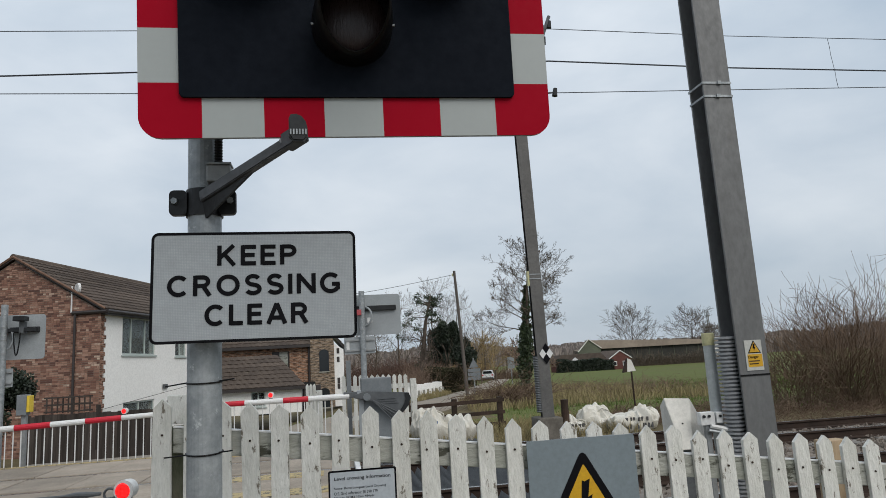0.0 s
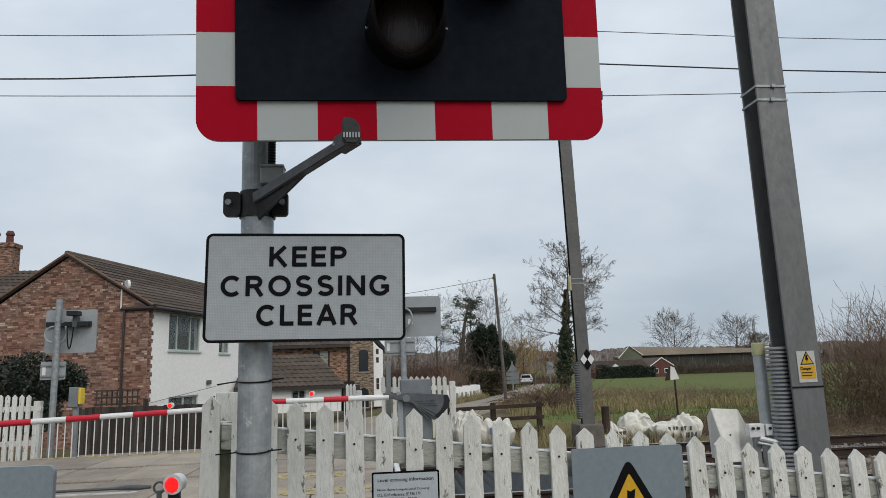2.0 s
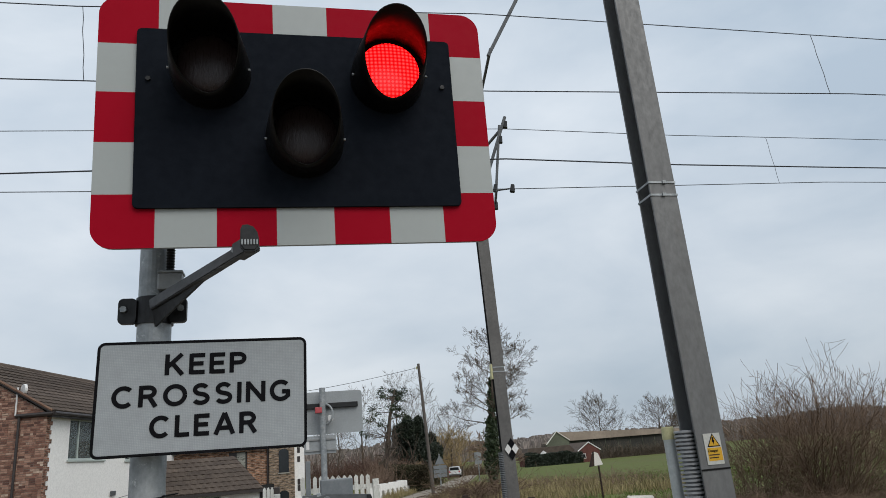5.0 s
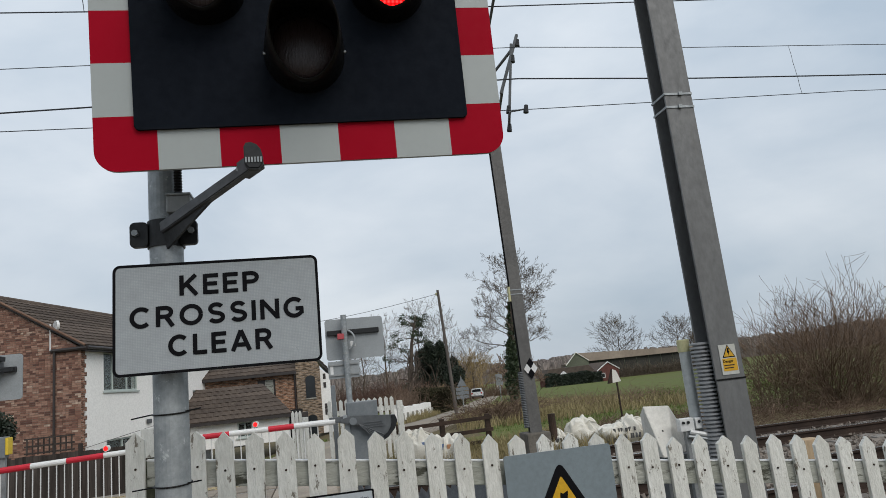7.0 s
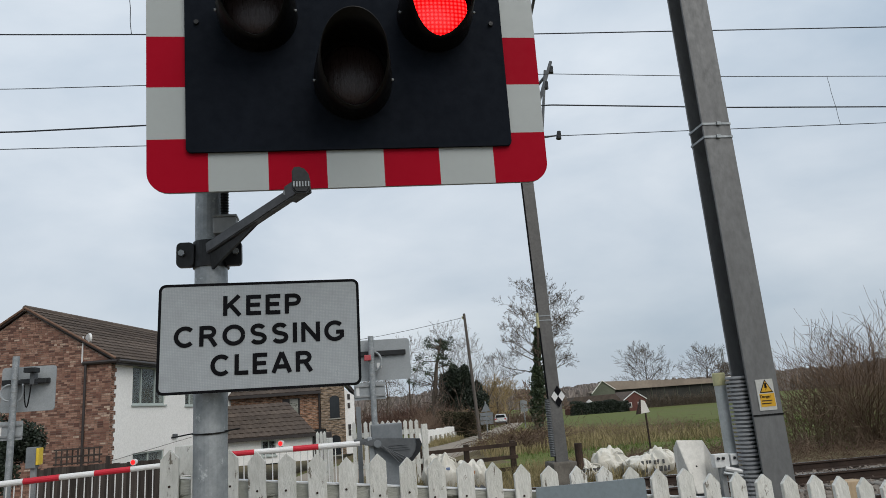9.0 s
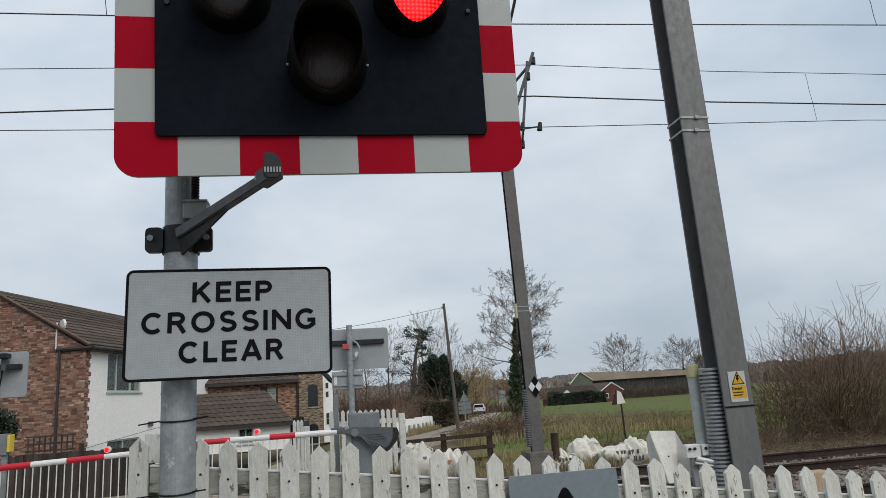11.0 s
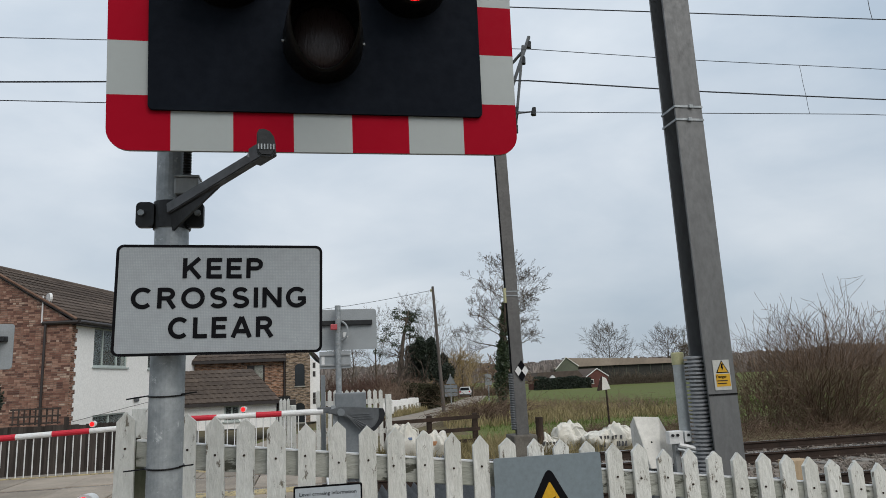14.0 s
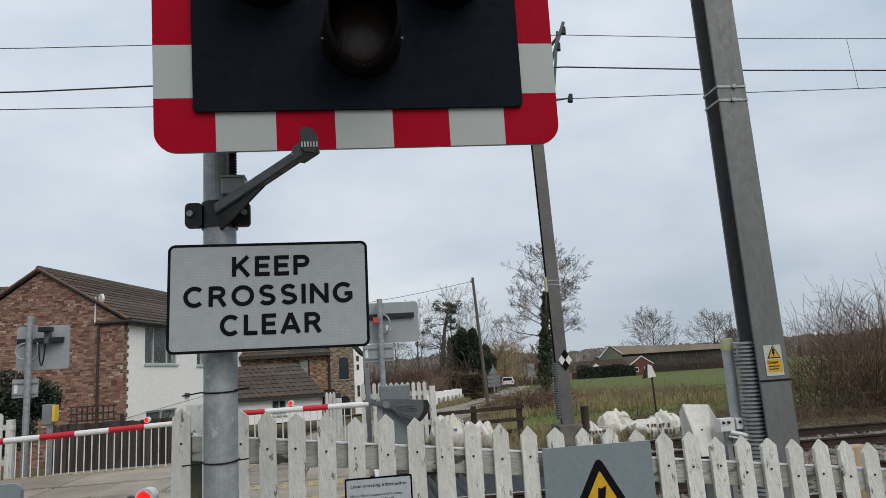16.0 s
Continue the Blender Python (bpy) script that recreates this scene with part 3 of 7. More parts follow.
def grow(rng, start, direction, length, radius, depth, segs, spread=0.6, kids=3, shrink=0.68, up=0.15, wob=0.14, thin=0.006, tips=None):
    """A limb in bent steps that forks until it is twig-thin."""
    p, d = np.array(start, float), np.array(direction, float)
    d /= np.linalg.norm(d)
    steps = 4 if depth > 1 else 3
    r = radius
    for s in range(steps):
        d = d + rng.normal(size=3) * wob + np.array([0, 0, up * 0.3])
        d /= np.linalg.norm(d)
        q = p + d * length / steps
        r2 = max(r * (0.86 if depth > 0 else 0.7), thin)
        segs.append((p, q, r, r2))
        p, r = q, r2
        if depth > 0 and s >= 1:
            for _ in range(kids if s == steps - 1 else max(kids - 2, 1)):
                side = rng.normal(size=3)
                side -= d * np.dot(side, d)
                side /= np.linalg.norm(side)
                nd = d + side * spread * rng.uniform(0.6, 1.4) + np.array([0, 0, up])
                grow(rng, p, nd, length * shrink * rng.uniform(0.75, 1.2), r * 0.66, depth - 1, segs, spread, kids, shrink, up, wob, thin, tips)
    if depth == 0 and tips is not None:
        tips.append(p)


def ground_z(x, y):
    """Height of the land: the railway on a slight rise, the fields falling away behind it."""
    z = 0.0
    if y < 5:
        z = -0.02 - 0.10 * max(min(x, 4), -1)
    if y > 12.6:
        drop = min(max((y - 13.8) / 5.2, 0), 1) * min(max((1 - x) / 4, 0), 1) * 0.72
        z = -0.05 - drop - 0.35 * min((y - 12.6) / 24, 1)
        if y > 36:
            z -= min((y - 36) / 135, 1) * 2.35
    if 5 <= y <= 12.6:
        z = -0.02
    return z


def road_mid(y):
    ks = [(-60, -4.2), (8, -3.0), (14, -2.7), (24, 0.8), (36, 5.6), (43.3, 8.3), (53, 11.1), (80, 18.6), (104, 25.2), (175, 44.5), (420, 110)]
    for (a, xa), (b, xb) in zip(ks, ks[1:]):
        if y <= b:
            t = (y - a) / (b - a)
            t2 = t
            return xa + (xb - xa) * t2
    return ks[-1][1]


# ---- ground, road, railway ----
def make_ground():
    xs = sorted({round(v, 2) for v in [*np.linspace(-30, 40, 71), *np.linspace(-400, -30, 12), *np.linspace(40, 400, 19), -4000, -1500, 1500, 4000]})
    ys = sorted({round(v, 2) for v in [*np.linspace(-12, 5, 18), *np.linspace(5, 12.6, 5), *np.linspace(12.6, 60, 48), *np.linspace(60, 300, 40), -4000, -800, -100, 600, 1500, 4000]})
    rng = np.random.default_rng(3)
    v = []
    for y in ys:
        for x in xs:
            bump = rng.normal() * 0.03 if 14 < y < 60 and abs(x - road_mid(y)) > 4 else 0.0
            v.append((x, y, ground_z(x, y) + bump - (0.05 if abs(x - road_mid(y)) < 4 and y > 13 else 0)))
    n = len(xs)
    f = [(j * n + i, j * n + i + 1, (j + 1) * n + i + 1, (j + 1) * n + i) for j in range(len(ys) - 1) for i in range(n - 1)]
    ob = part("ground", (v, [], f), FIELD)
    ob.data.materials.append(VERGE)
    for p in ob.data.polygons:
        c = p.center
        if c.y < 15.6 or (c.x < road_mid(c.y) + 5 and c.y < 60):
            p.material_index = 1
    tagged(ob, "green winter field with rough brown verge", "ground", kind="structure")


make_ground()


def make_road():
    ys = [*np.linspace(-40, 12.9, 20), *np.linspace(13.0, 60, 30), *np.linspace(62, 400, 50)]
    bm = bmesh.new()
    rows = []
    for y in ys:
        m, hw = road_mid(y), 3.2 if y < 16 else (2.2 if y < 34 else 1.35)
        z = 0.2 if 4.6 < y < 14 else (0.2 - (min((4.6 - y) / 5, 1)) * 0.07 if y <= 4.6 else max(0.2 - (y - 14) * 0.14, ground_z(m, y) + 0.04))
        rows.append([bm.verts.new((m + k * hw, y, z - 0.03 * abs(k))) for k in (-1, -0.5, 0, 0.5, 1)] + [bm.verts.new((m + s * (hw + 0.25), y, z - 0.3)) for s in (1, -1)])
    for a, b in zip(rows, rows[1:]):
        for k in range(4):
            bm.faces.new((a[k], a[k + 1], b[k + 1], b[k]))
        bm.faces.new((a[4], a[5], b[5], b[4]))
        bm.faces.new((a[6], a[0], b[0], b[6]))
    tagged(part("road", bm, ASPHALT), "worn grey-brown asphalt lane crossing the tracks", "road", kind="structure")


make_road()
RAILS = (6.27, 7.71, 9.95, 11.38)


def rail_profile():
    return [(-0.07, 0), (0.07, 0), (0.07, 0.012), (0.012, 0.03), (0.01, 0.11), (0.035, 0.125), (0.035, 0.15), (-0.035, 0.15), (-0.035, 0.125), (-0.01, 0.11), (-0.012, 0.03), (-0.07, 0.012)]


def make_track():
    bm = bmesh.new()
    for (y0, y1, z) in ((5.0, 12.7, 0.03),):
        for a, b in ((-60, -6.4), (0.35, 90)):
            slab([(y0 - 0.5, -0.15), (y0 + 0.3, z), (y1 - 0.3, z), (y1 + 0.6, -0.2)], a, b, bm=bm, axis="x")
    bed = single("ballast_bed", bm, BALLAST, "grey-brown ballast bed under the two tracks", "ballast", "structure")
    for i, y in enumerate(RAILS):
        rail = thing("rail", (0, y, 0.05), label="rusty running rail with a polished head", category="rail", group="running rails", kind="structure")
        part("rail_web", slab(rail_profile(), -60, 110, axis="x"), RAIL, rail)
        part("rail_head", box(-60, -0.028, 0.1502, 110, 0.028, 0.1535), RAIL_TOP, rail, "polished running surface")
    sl = None
    for yc in (6.99, 10.665):
        for k in range(-6, 46):
            x = 0.75 + 0.65 * k
            if -6.6 < x < 0.4:
                continue
            if sl is None:
                sl = single("sleeper", box(-0.13, -1.25, -0.1, 0.13, 1.25, 0.052, 0.02), SLEEPER, "weathered concrete sleeper in the ballast", "sleeper", group="sleepers", kind="structure", loc=(x, yc, 0))
                sl.parent = None
            else:
                copy_thing(sl, pose(x, yc, 0))
    rng = np.random.default_rng(11)
    v, f = [], []
    octa = np.array([(1, 0, 0), (-1, 0, 0), (0, 1, 0), (0, -1, 0), (0, 0, 1), (0, 0, -1)], float)
    tri = [(0, 2, 4), (2, 1, 4), (1, 3, 4), (3, 0, 4), (2, 0, 5), (1, 2, 5), (3, 1, 5), (0, 3, 5)]
    for k in range(11000):
        x, y = rng.uniform(0.5, 16) ** 1.0, rng.uniform(5.0, 13.0)
        r = rng.uniform(0.018, 0.042)
        m = Euler(rng.uniform(0, 6, 3)).to_matrix()
        o = len(v)
        z = 0.035 if y < 12.4 else 0.035 - (y - 12.4) * 0.25
        v += [tuple(np.array(m @ Vector(q * r * rng.uniform(0.6, 1.3))) + np.array((x, y, z + rng.uniform(-0.01, 0.03)))) for q in octa]
        f += [(a + o, b + o, c + o) for a, b, c in tri]
    tagged(part("ballast_stones", (v, [], f), STONE), "loose angular ballast stones between the rails", "ballast", kind="stuff")


make_track()


def make_deck():
    """Crossing deck panels between and beside the rails, the worn markings and the trespass guards."""
    deck = thing("crossing_deck", (0, 0, 0), label="worn crossing deck panels between the rails", category="crossing deck", kind="structure")
    bands = [(4.75, 6.17), (6.40, 7.60), (7.80, 9.86), (10.06, 11.27), (11.48, 12.9)]
    for y0, y1 in bands:
        for k in range(7):
            x = -6.3 + k * 0.94
            part("deck_panel", box(x, y0, 0.1, x + 0.925, y1, 0.212 + 0.004 * (k % 2), 0.012), DECK, deck)
    lines = [(-2.2, 9.35, -0.1, 9.75, ROAD_YELLOW, "yellow"), (-2.6, 12.2, -0.2, 12.55, ROAD_YELLOW, "yellow"), (-5.9, 12.95, -2.3, 13.03, ROAD_YELLOW, "yellow"), (-1.6, 8.1, 0.2, 8.5, ROAD_YELLOW, "yellow"), (-5.6, 8.8, -2.8, 8.92, ROAD_WHITE, "white")]
    for x0, y0, x1, y1, m, c in lines:
        tagged(part("road_marking", box(x0, y0, 0.2, x1, y1, 0.2215), m), f"worn {c} road marking on the crossing", "road marking", kind="structure")
    for y0, y1 in ((4.9, 6.1), (6.45, 7.55), (7.9, 9.75), (10.1, 11.2), (11.5, 12.8)):
        guard = thing("trespass_guard", (0.42, y0, 0.04), label="dark timber trespass guard with angled ribs beside the road", category="trespass guard", group="trespass guards")
        part("base_board", box(0, 0, 0, 2.3, y1 - y0, 0.03), BROWN_WOOD, guard)
        n = int(2.2 / 0.11)
        for k in range(n):
            x = 0.05 + k * 0.11
            part("rib", slab([(x, 0.03), (x + 0.1, 0.03), (x + 0.05, 0.13)], 0.0, y1 - y0), DARK_GREY, guard)
    tagged(part("deck_edge", box(0.33, 4.75, 0.1, 0.4, 12.9, 0.235, 0.01), WHITE_PAINT), "white-painted edge of the crossing deck", "deck edge", kind="structure")


make_deck()


# ---- the signal and its post ----
POST_X, POST_Y = -0.345, 2.26


def make_post():
    post = thing("signal_post", (POST_X, POST_Y, 0.0), label="galvanised steel signal post with black cable ties", category="post")
    part("tube", tube([(0, 0, 0), (0, 0, 3.45)], 0.054, 28), GALV, post, smooth=False)
    for z, tail, tilt in ((1.565, 0.10, 0.012), (1.345, 0.085, -0.004)):
        pts = [(0.0565 * math.cos(a), 0.0565 * math.sin(a), z + 0.004 * math.sin(a * 1.0)) for a in np.linspace(0, 2 * math.pi, 25)]
        part("cable_tie", tube(pts, 0.0028, 6), BLACK_PLASTIC, post, "black plastic cable tie")
        part("cable_tie", tube([(-0.05, -0.04, z), (-0.11, -0.05, z - 0.004 + tilt * -0.3)], 0.0024, 5), BLACK_PLASTIC, post, "cut tail of a cable tie")
        part("cable_tie", tube([(0.05, -0.035, z + 0.001), (0.06 + tail * 0.4, -0.055, z + 0.006)], 0.0024, 5), BLACK_PLASTIC, post, "cut tail of a cable tie")
    return post


make_post()


def make_bracket():
    """Clamp on the post with the arm that reaches out towards the front of the board."""
    b = thing("camera_arm", (POST_X, POST_Y, 2.152), label="black clamp and grey steel arm with a louvred end housing", category="bracket arm")
    part("clamp_band", tube([(0, 0, -0.045), (0, 0, 0.045)], 0.060, 28), BLACK_METAL, b)
    for s in (-1, 1):
        part("clamp_ear", moved(slab(rounded(-0.028, -0.042, 0.028, 0.042, 0.014), -0.012, 0.012, 0.002), s * 0.078, -0.03, -0.002), BLACK_METAL, b)
        part("bolt", tube([(s * 0.088, -0.042, 0.002), (s * 0.088, -0.056, 0.002)], 0.011, 6), GALV, b, "zinc-plated bolt head")
    # the arm rises to the front
    a, e = Vector((0.004, -0.055, 0.012)), Vector((0.317, -0.385, 0.099))
    d = (e - a).normalized()
    side = d.cross(Vector((0, 0, 1))).normalized()
    up = side.cross(d)
    bm = bmesh.new()
    rows = []
    for p, w, h in ((a, 0.0155, 0.0185), (e, 0.0135, 0.016)):
        rows.append([bm.verts.new(p + side * sx * w + up * sz * h) for sx, sz in ((-1, -1), (1, -1), (1, 1), (-1, 1))])
    for k in range(4):
        bm.faces.new((rows[0][k], rows[0][(k + 1) % 4], rows[1][(k + 1) % 4], rows[1][k]))
    bm.faces.new(rows[0][::-1])
    bm.faces.new(rows[1])
    bmesh.ops.bevel(bm, geom=bm.edges[:], offset=0.003, segments=2, affect="EDGES")
    part("arm", bm, ARM_STEEL, b)
    bm = bmesh.new()
    tri = [a + up * -0.012 + Vector((0.01, 0, -0.06)), a + up * -0.02, a + d * 0.26 - up * 0.022]
    lo = [bm.verts.new(p + side * 0.004) for p in tri]
    hi = [bm.verts.new(p - side * 0.004) for p in tri]
    bm.faces.new(lo)
    bm.faces.new(hi[::-1])
    for k in range(3):
        bm.faces.new((lo[k], lo[(k + 1) % 3], hi[(k + 1) % 3], hi[k]))
    part("gusset", bm, BLACK_METAL, b)
    bm = bmesh.new()
    cap = [bm.verts.new(e + d * q + side * sx * 0.021 + up * (sz * 0.024 + 0.002)) for q in (-0.035, 0.04) for sx, sz in ((-1, -1), (1, -1), (1, 1), (-1, 1))]
    for f in ((0, 1, 2, 3), (7, 6, 5, 4), (0, 4, 5, 1), (1, 5, 6, 2), (2, 6, 7, 3), (3, 7, 4, 0)):
        bm.faces.new([cap[i] for i in f])
    bmesh.ops.bevel(bm, geom=bm.edges[:], offset=0.003, segments=2, affect="EDGES")
    part("end_cap", bm, ARM_STEEL, b)
    bm = bmesh.new()
    prof = [(-0.005, -0.022), (0.03, -0.024), (0.042, -0.008), (0.042, 0.022), (0.037, 0.044), (0.024, 0.062), (0.006, 0.07), (-0.011, 0.068), (-0.018, 0.054), (-0.018, -0.005)]
    slab([(e.x + q[0] * 0.88 + 0.003, e.z + q[1] * 0.88) for q in prof], e.y - 0.045, e.y - 0.02, 0.004, bm)
    housing = part("end_housing", bm, BLACK_METAL, b, "black louvred end housing")
    for k in range(6):
        x = e.x - 0.007 + 0.0085 * k
        part("louvre", box(x - 0.002, e.y - 0.0475, e.z - 0.002, x + 0.002, e.y - 0.0445, e.z + 0.014), GALV, housing, "pale louvre slot")
    part("bolt", tube([tuple(e - d * 0.04 + side * 0.015 + up * 0.01), tuple(e - d * 0.04 - side * 0.036 + up * 0.012)], 0.008, 6), GALV_DULL, b)
    # junction box behind the arm and its flexible conduit
    part("junction_box", box(0.022, -0.105, 0.052, 0.098, -0.045, 0.108, 0.006), GALV_DULL, b, "small grey junction box")
    part("junction_lid", box(0.020, -0.107, 0.1085, 0.100, -0.043, 0.116, 0.002), GALV, b, "pale box lid")
    pts = [(0.05, -0.07, 0.135 + 0.03 * k) for k in range(5)]
    bm = bmesh.new()
    zs = np.linspace(0.13, 0.42, 60)
    tube([(0.054, -0.06, z) for z in zs], [0.011 if i % 2 else 0.0145 for i in range(60)], 12, bm)
    part("flexible_conduit", bm, BLACK_PLASTIC, b, "black ribbed conduit")


make_bracket()


def make_signal():
    X0, X1, Z0, Z1, Y = -0.481, 0.786, 2.289, 3.138, 1.965
    s = thing("crossing_signal", (0, Y, 0), label="black signal board with red-white border, one red lamp lit", category="traffic signal")
    # the board leans a little forward about the middle of its lower edge
    s.matrix_basis = pose(0.153, Y, Z0, 3.56, -0.59, 0.35) @ Matrix.Translation((-0.153, 0, -Z0))
    part("backing_plate", slab(rounded(X0, Z0, X1, Z1, 0.065), 0.004, 0.016), GREY_BACK, s, "grey rear of the board")
    # border of red and white squares, all round
    nx, nz, w = 7, 5, (X1 - X0) / 7
    h = (Z1 - Z0) / 5
    for i in range(nx):
        for j in range(nz):
            if 0 < i < nx - 1 and 0 < j < nz - 1:
                continue
            x, z = X0 + i * w, Z0 + j * h
            red = (i + j) % 2 == 0
            corner = i in (0, nx - 1) and j in (0, nz - 1)
            if corner:
                c = rounded(x, z, x + w, z + h, 0.002, 1)
                cx, cz = (X0 + 0.065 if i == 0 else X1 - 0.065), (Z0 + 0.065 if j == 0 else Z1 - 0.065)
                a0 = {(0, 0): 180, (1, 0): 270, (1, 1): 0, (0, 1): 90}[(int(i > 0), int(j > 0))]
                arc = [(cx + 0.065 * math.cos(radians(a0 + 9 * k)), cz + 0.065 * math.sin(radians(a0 + 9 * k))) for k in range(11)]
                cs = [(x, z), (x + w, z), (x + w, z + h), (x, z + h)]
                far = {180: [cs[1], cs[2], cs[3]], 270: [cs[2], cs[3], cs[0]], 0: [cs[3], cs[0], cs[1]], 90: [cs[0], cs[1], cs[2]]}[a0]
                bm = slab(arc + far, 0.0, 0.004)
            else:
                bm = box(x, 0.0, z, x + w, 0.004, z + h)
            part("border_square", bm, RED_SHEET if red else WHITE_SHEET, s, "red reflective square" if red else "white reflective square")
    part("dark_board", slab(rounded(X0 + 0.118, Z0 + 0.1225, X1 - 0.118, Z1 - 0.118, 0.014), -0.012, -0.001, 0.002), BLACK_BOARD, s, "matt black inner board")
    for x in (X0 + 0.155, X1 - 0.155):
        part("board_bolt", tube([(x, -0.012, 2.84), (x, -0.020, 2.84)], 0.008, 6), BLACK_METAL, s)
    for nm, cx, cz, lit in (("lamp_unit", -0.135, 2.866, False), ("lamp_unit", 0.439, 2.864, True), ("lamp_unit", 0.157, 2.633, False)):
        u = part("lamp_unit", tube([(cx, -0.012, cz), (cx, -0.06, cz), (cx, -0.075, cz)], [0.125, 0.121, 0.118], 40), BLACK_PLASTIC, s, "lamp unit, lit red" if lit else "unlit lamp unit")
        bm = bmesh.new()
        rows = []
        for k in range(6):
            r = 0.101 * math.sin(radians(18 * k))
            rows.append([bm.verts.new((r * math.cos(2 * math.pi * q / 36), -0.018 * math.cos(radians(18 * k)), r * math.sin(2 * math.pi * q / 36))) for q in range(36)] if k else [bm.verts.new((0, -0.018, 0))])
        for q in range(36):
            bm.faces.new((rows[0][0], rows[1][q], rows[1][(q + 1) % 36]))
        for a, b in zip(rows[1:], rows[2:]):
            for q in range(36):
                bm.faces.new((a[q], a[(q + 1) % 36], b[(q + 1) % 36], b[q]))
        part("lens", bm, LENS_LIT if lit else LENS_DARK, u, "glowing red lens" if lit else "dark unlit lens", smooth=True, loc=(cx, -0.0765, cz))
        # the long hood, cut away below
        bm = bmesh.new()
        n = 44
        inner, outer = [], []
        for q in range(n + 1):
            a = radians(-90 + 360 * q / n)
            top = (math.sin(a) + 1) / 2
            ln = 0.045 + 0.20 * top ** 0.75
            pr = []
            for y, grow_r in ((-0.06, 0.004), (-0.06 - ln * 0.5, -0.006), (-0.06 - ln, -0.019)):
                drop = 0.03 * (y + 0.06)
                pr.append((math.cos(a), math.sin(a), y, grow_r, drop))
            outer.append([bm.verts.new((cx + (0.120 + g) * c, y, cz + dz + (0.119 + 0.25 * g) * sn)) for c, sn, y, g, dz in pr])
            inner.append([bm.verts.new((cx + (0.116 + g) * c, y, cz + dz + (0.115 + 0.25 * g) * sn)) for c, sn, y, g, dz in pr])
        for grid in (outer, inner):
            for a, b in zip(grid, grid[1:]):
                for k in range(2):
                    bm.faces.new((a[k], a[k + 1], b[k + 1], b[k]))
        for (a, b), (c, d) in zip(zip(outer, outer[1:]), zip(inner, inner[1:])):
            bm.faces.new((a[2], b[2], d[2], c[2]))
        part("hood", bm, BLACK_PLASTIC, u, "long black hood", smooth=True)
        for sx in (-1, 1):
            part("hood_screw", tube([(cx + sx * 0.119, -0.082, cz - 0.02), (cx + sx * 0.126, -0.082, cz - 0.02)], 0.004, 6), GALV, u, "bright screw")
    # brackets that carry the board off the post
    for z in (2.42, 2.95):
        part("mounting_channel", box(-0.42, 0.016, z - 0.02, 0.60, 0.05, z + 0.02, 0.003), GALV_DULL, s)
        part("stand_off", box(POST_X - 0.03, 0.05, z - 0.03, POST_X + 0.03, POST_Y - Y - 0.05, z + 0.03, 0.003), GALV_DULL, s)


make_signal()


def make_keep_sign():
    s = thing("keep_crossing_clear_sign", (-0.172, 2.145, 1.857), label="white reflective sign with black border reading KEEP CROSSING CLEAR", category="road sign")
    s.matrix_basis = pose(-0.170, 2.145, 1.857, 0, 0.7, 0) @ Matrix.Scale(1.018, 4)
    W, H = 0.622, 0.342
    part("plate", slab(rounded(-W / 2, -H / 2, W / 2, H / 2, 0.022), 0.0, 0.006), GREY_BACK, s)
    part("face", slab(rounded(-W / 2 + 0.007, -H / 2 + 0.007, W / 2 - 0.007, H / 2 - 0.007, 0.016), -0.0012, 0.0), SIGN_SHEET, s, "honeycomb white sheeting")
    part("border", ring_plate(-W / 2, -H / 2, W / 2, H / 2, 0.022, 0.0085, -0.002, 0.001), SIGN_BLACK, s, "black border")
    for text, w, x, z in (("KEEP", 0.240, 0.005, 0.093), ("CROSSING", 0.525, 0.001, 0.0), ("CLEAR", 0.311, 0.005, -0.092)):
        part("lettering", moved(stroke_words(text, w, 0.0635), x, -0.0016, z + 0.004), SIGN_BLACK, s, f"black word {text}")
    part("sign_clip", box(-0.25, 0.006, 0.05, 0.0, 0.03, 0.09), GALV_DULL, s)
    part("sign_clip", box(-0.25, 0.006, -0.09, 0.0, 0.03, -0.05), GALV_DULL, s)
    part("clip_band", tube([(POST_X + 0.172, 0.115, 0.045), (POST_X + 0.172, 0.115, 0.095)], 0.058, 24), GALV_DULL, s)
    part("clip_band", tube([(POST_X + 0.172, 0.115, -0.095), (POST_X + 0.172, 0.115, -0.045)], 0.058, 24), GALV_DULL, s)


make_keep_sign()


# ---- the picket fence ----
def fence_top(x):
    return 1.4135 - 0.122 * x


def picket_mesh(w, tip, rng, length=1.15):
    """One board with a worn point, top at z = 0."""
    h = w / 2
    j = rng.uniform(-0.004, 0.004, 6)
    out = [(-h, -length), (h, -length), (h + j[0], -0.5), (h, -tip + j[1]), (0 + j[2], 0), (-h, -tip + j[3]), (-h + j[4], -0.5)]
    return slab(out, -0.011, 0.011, 0.002)


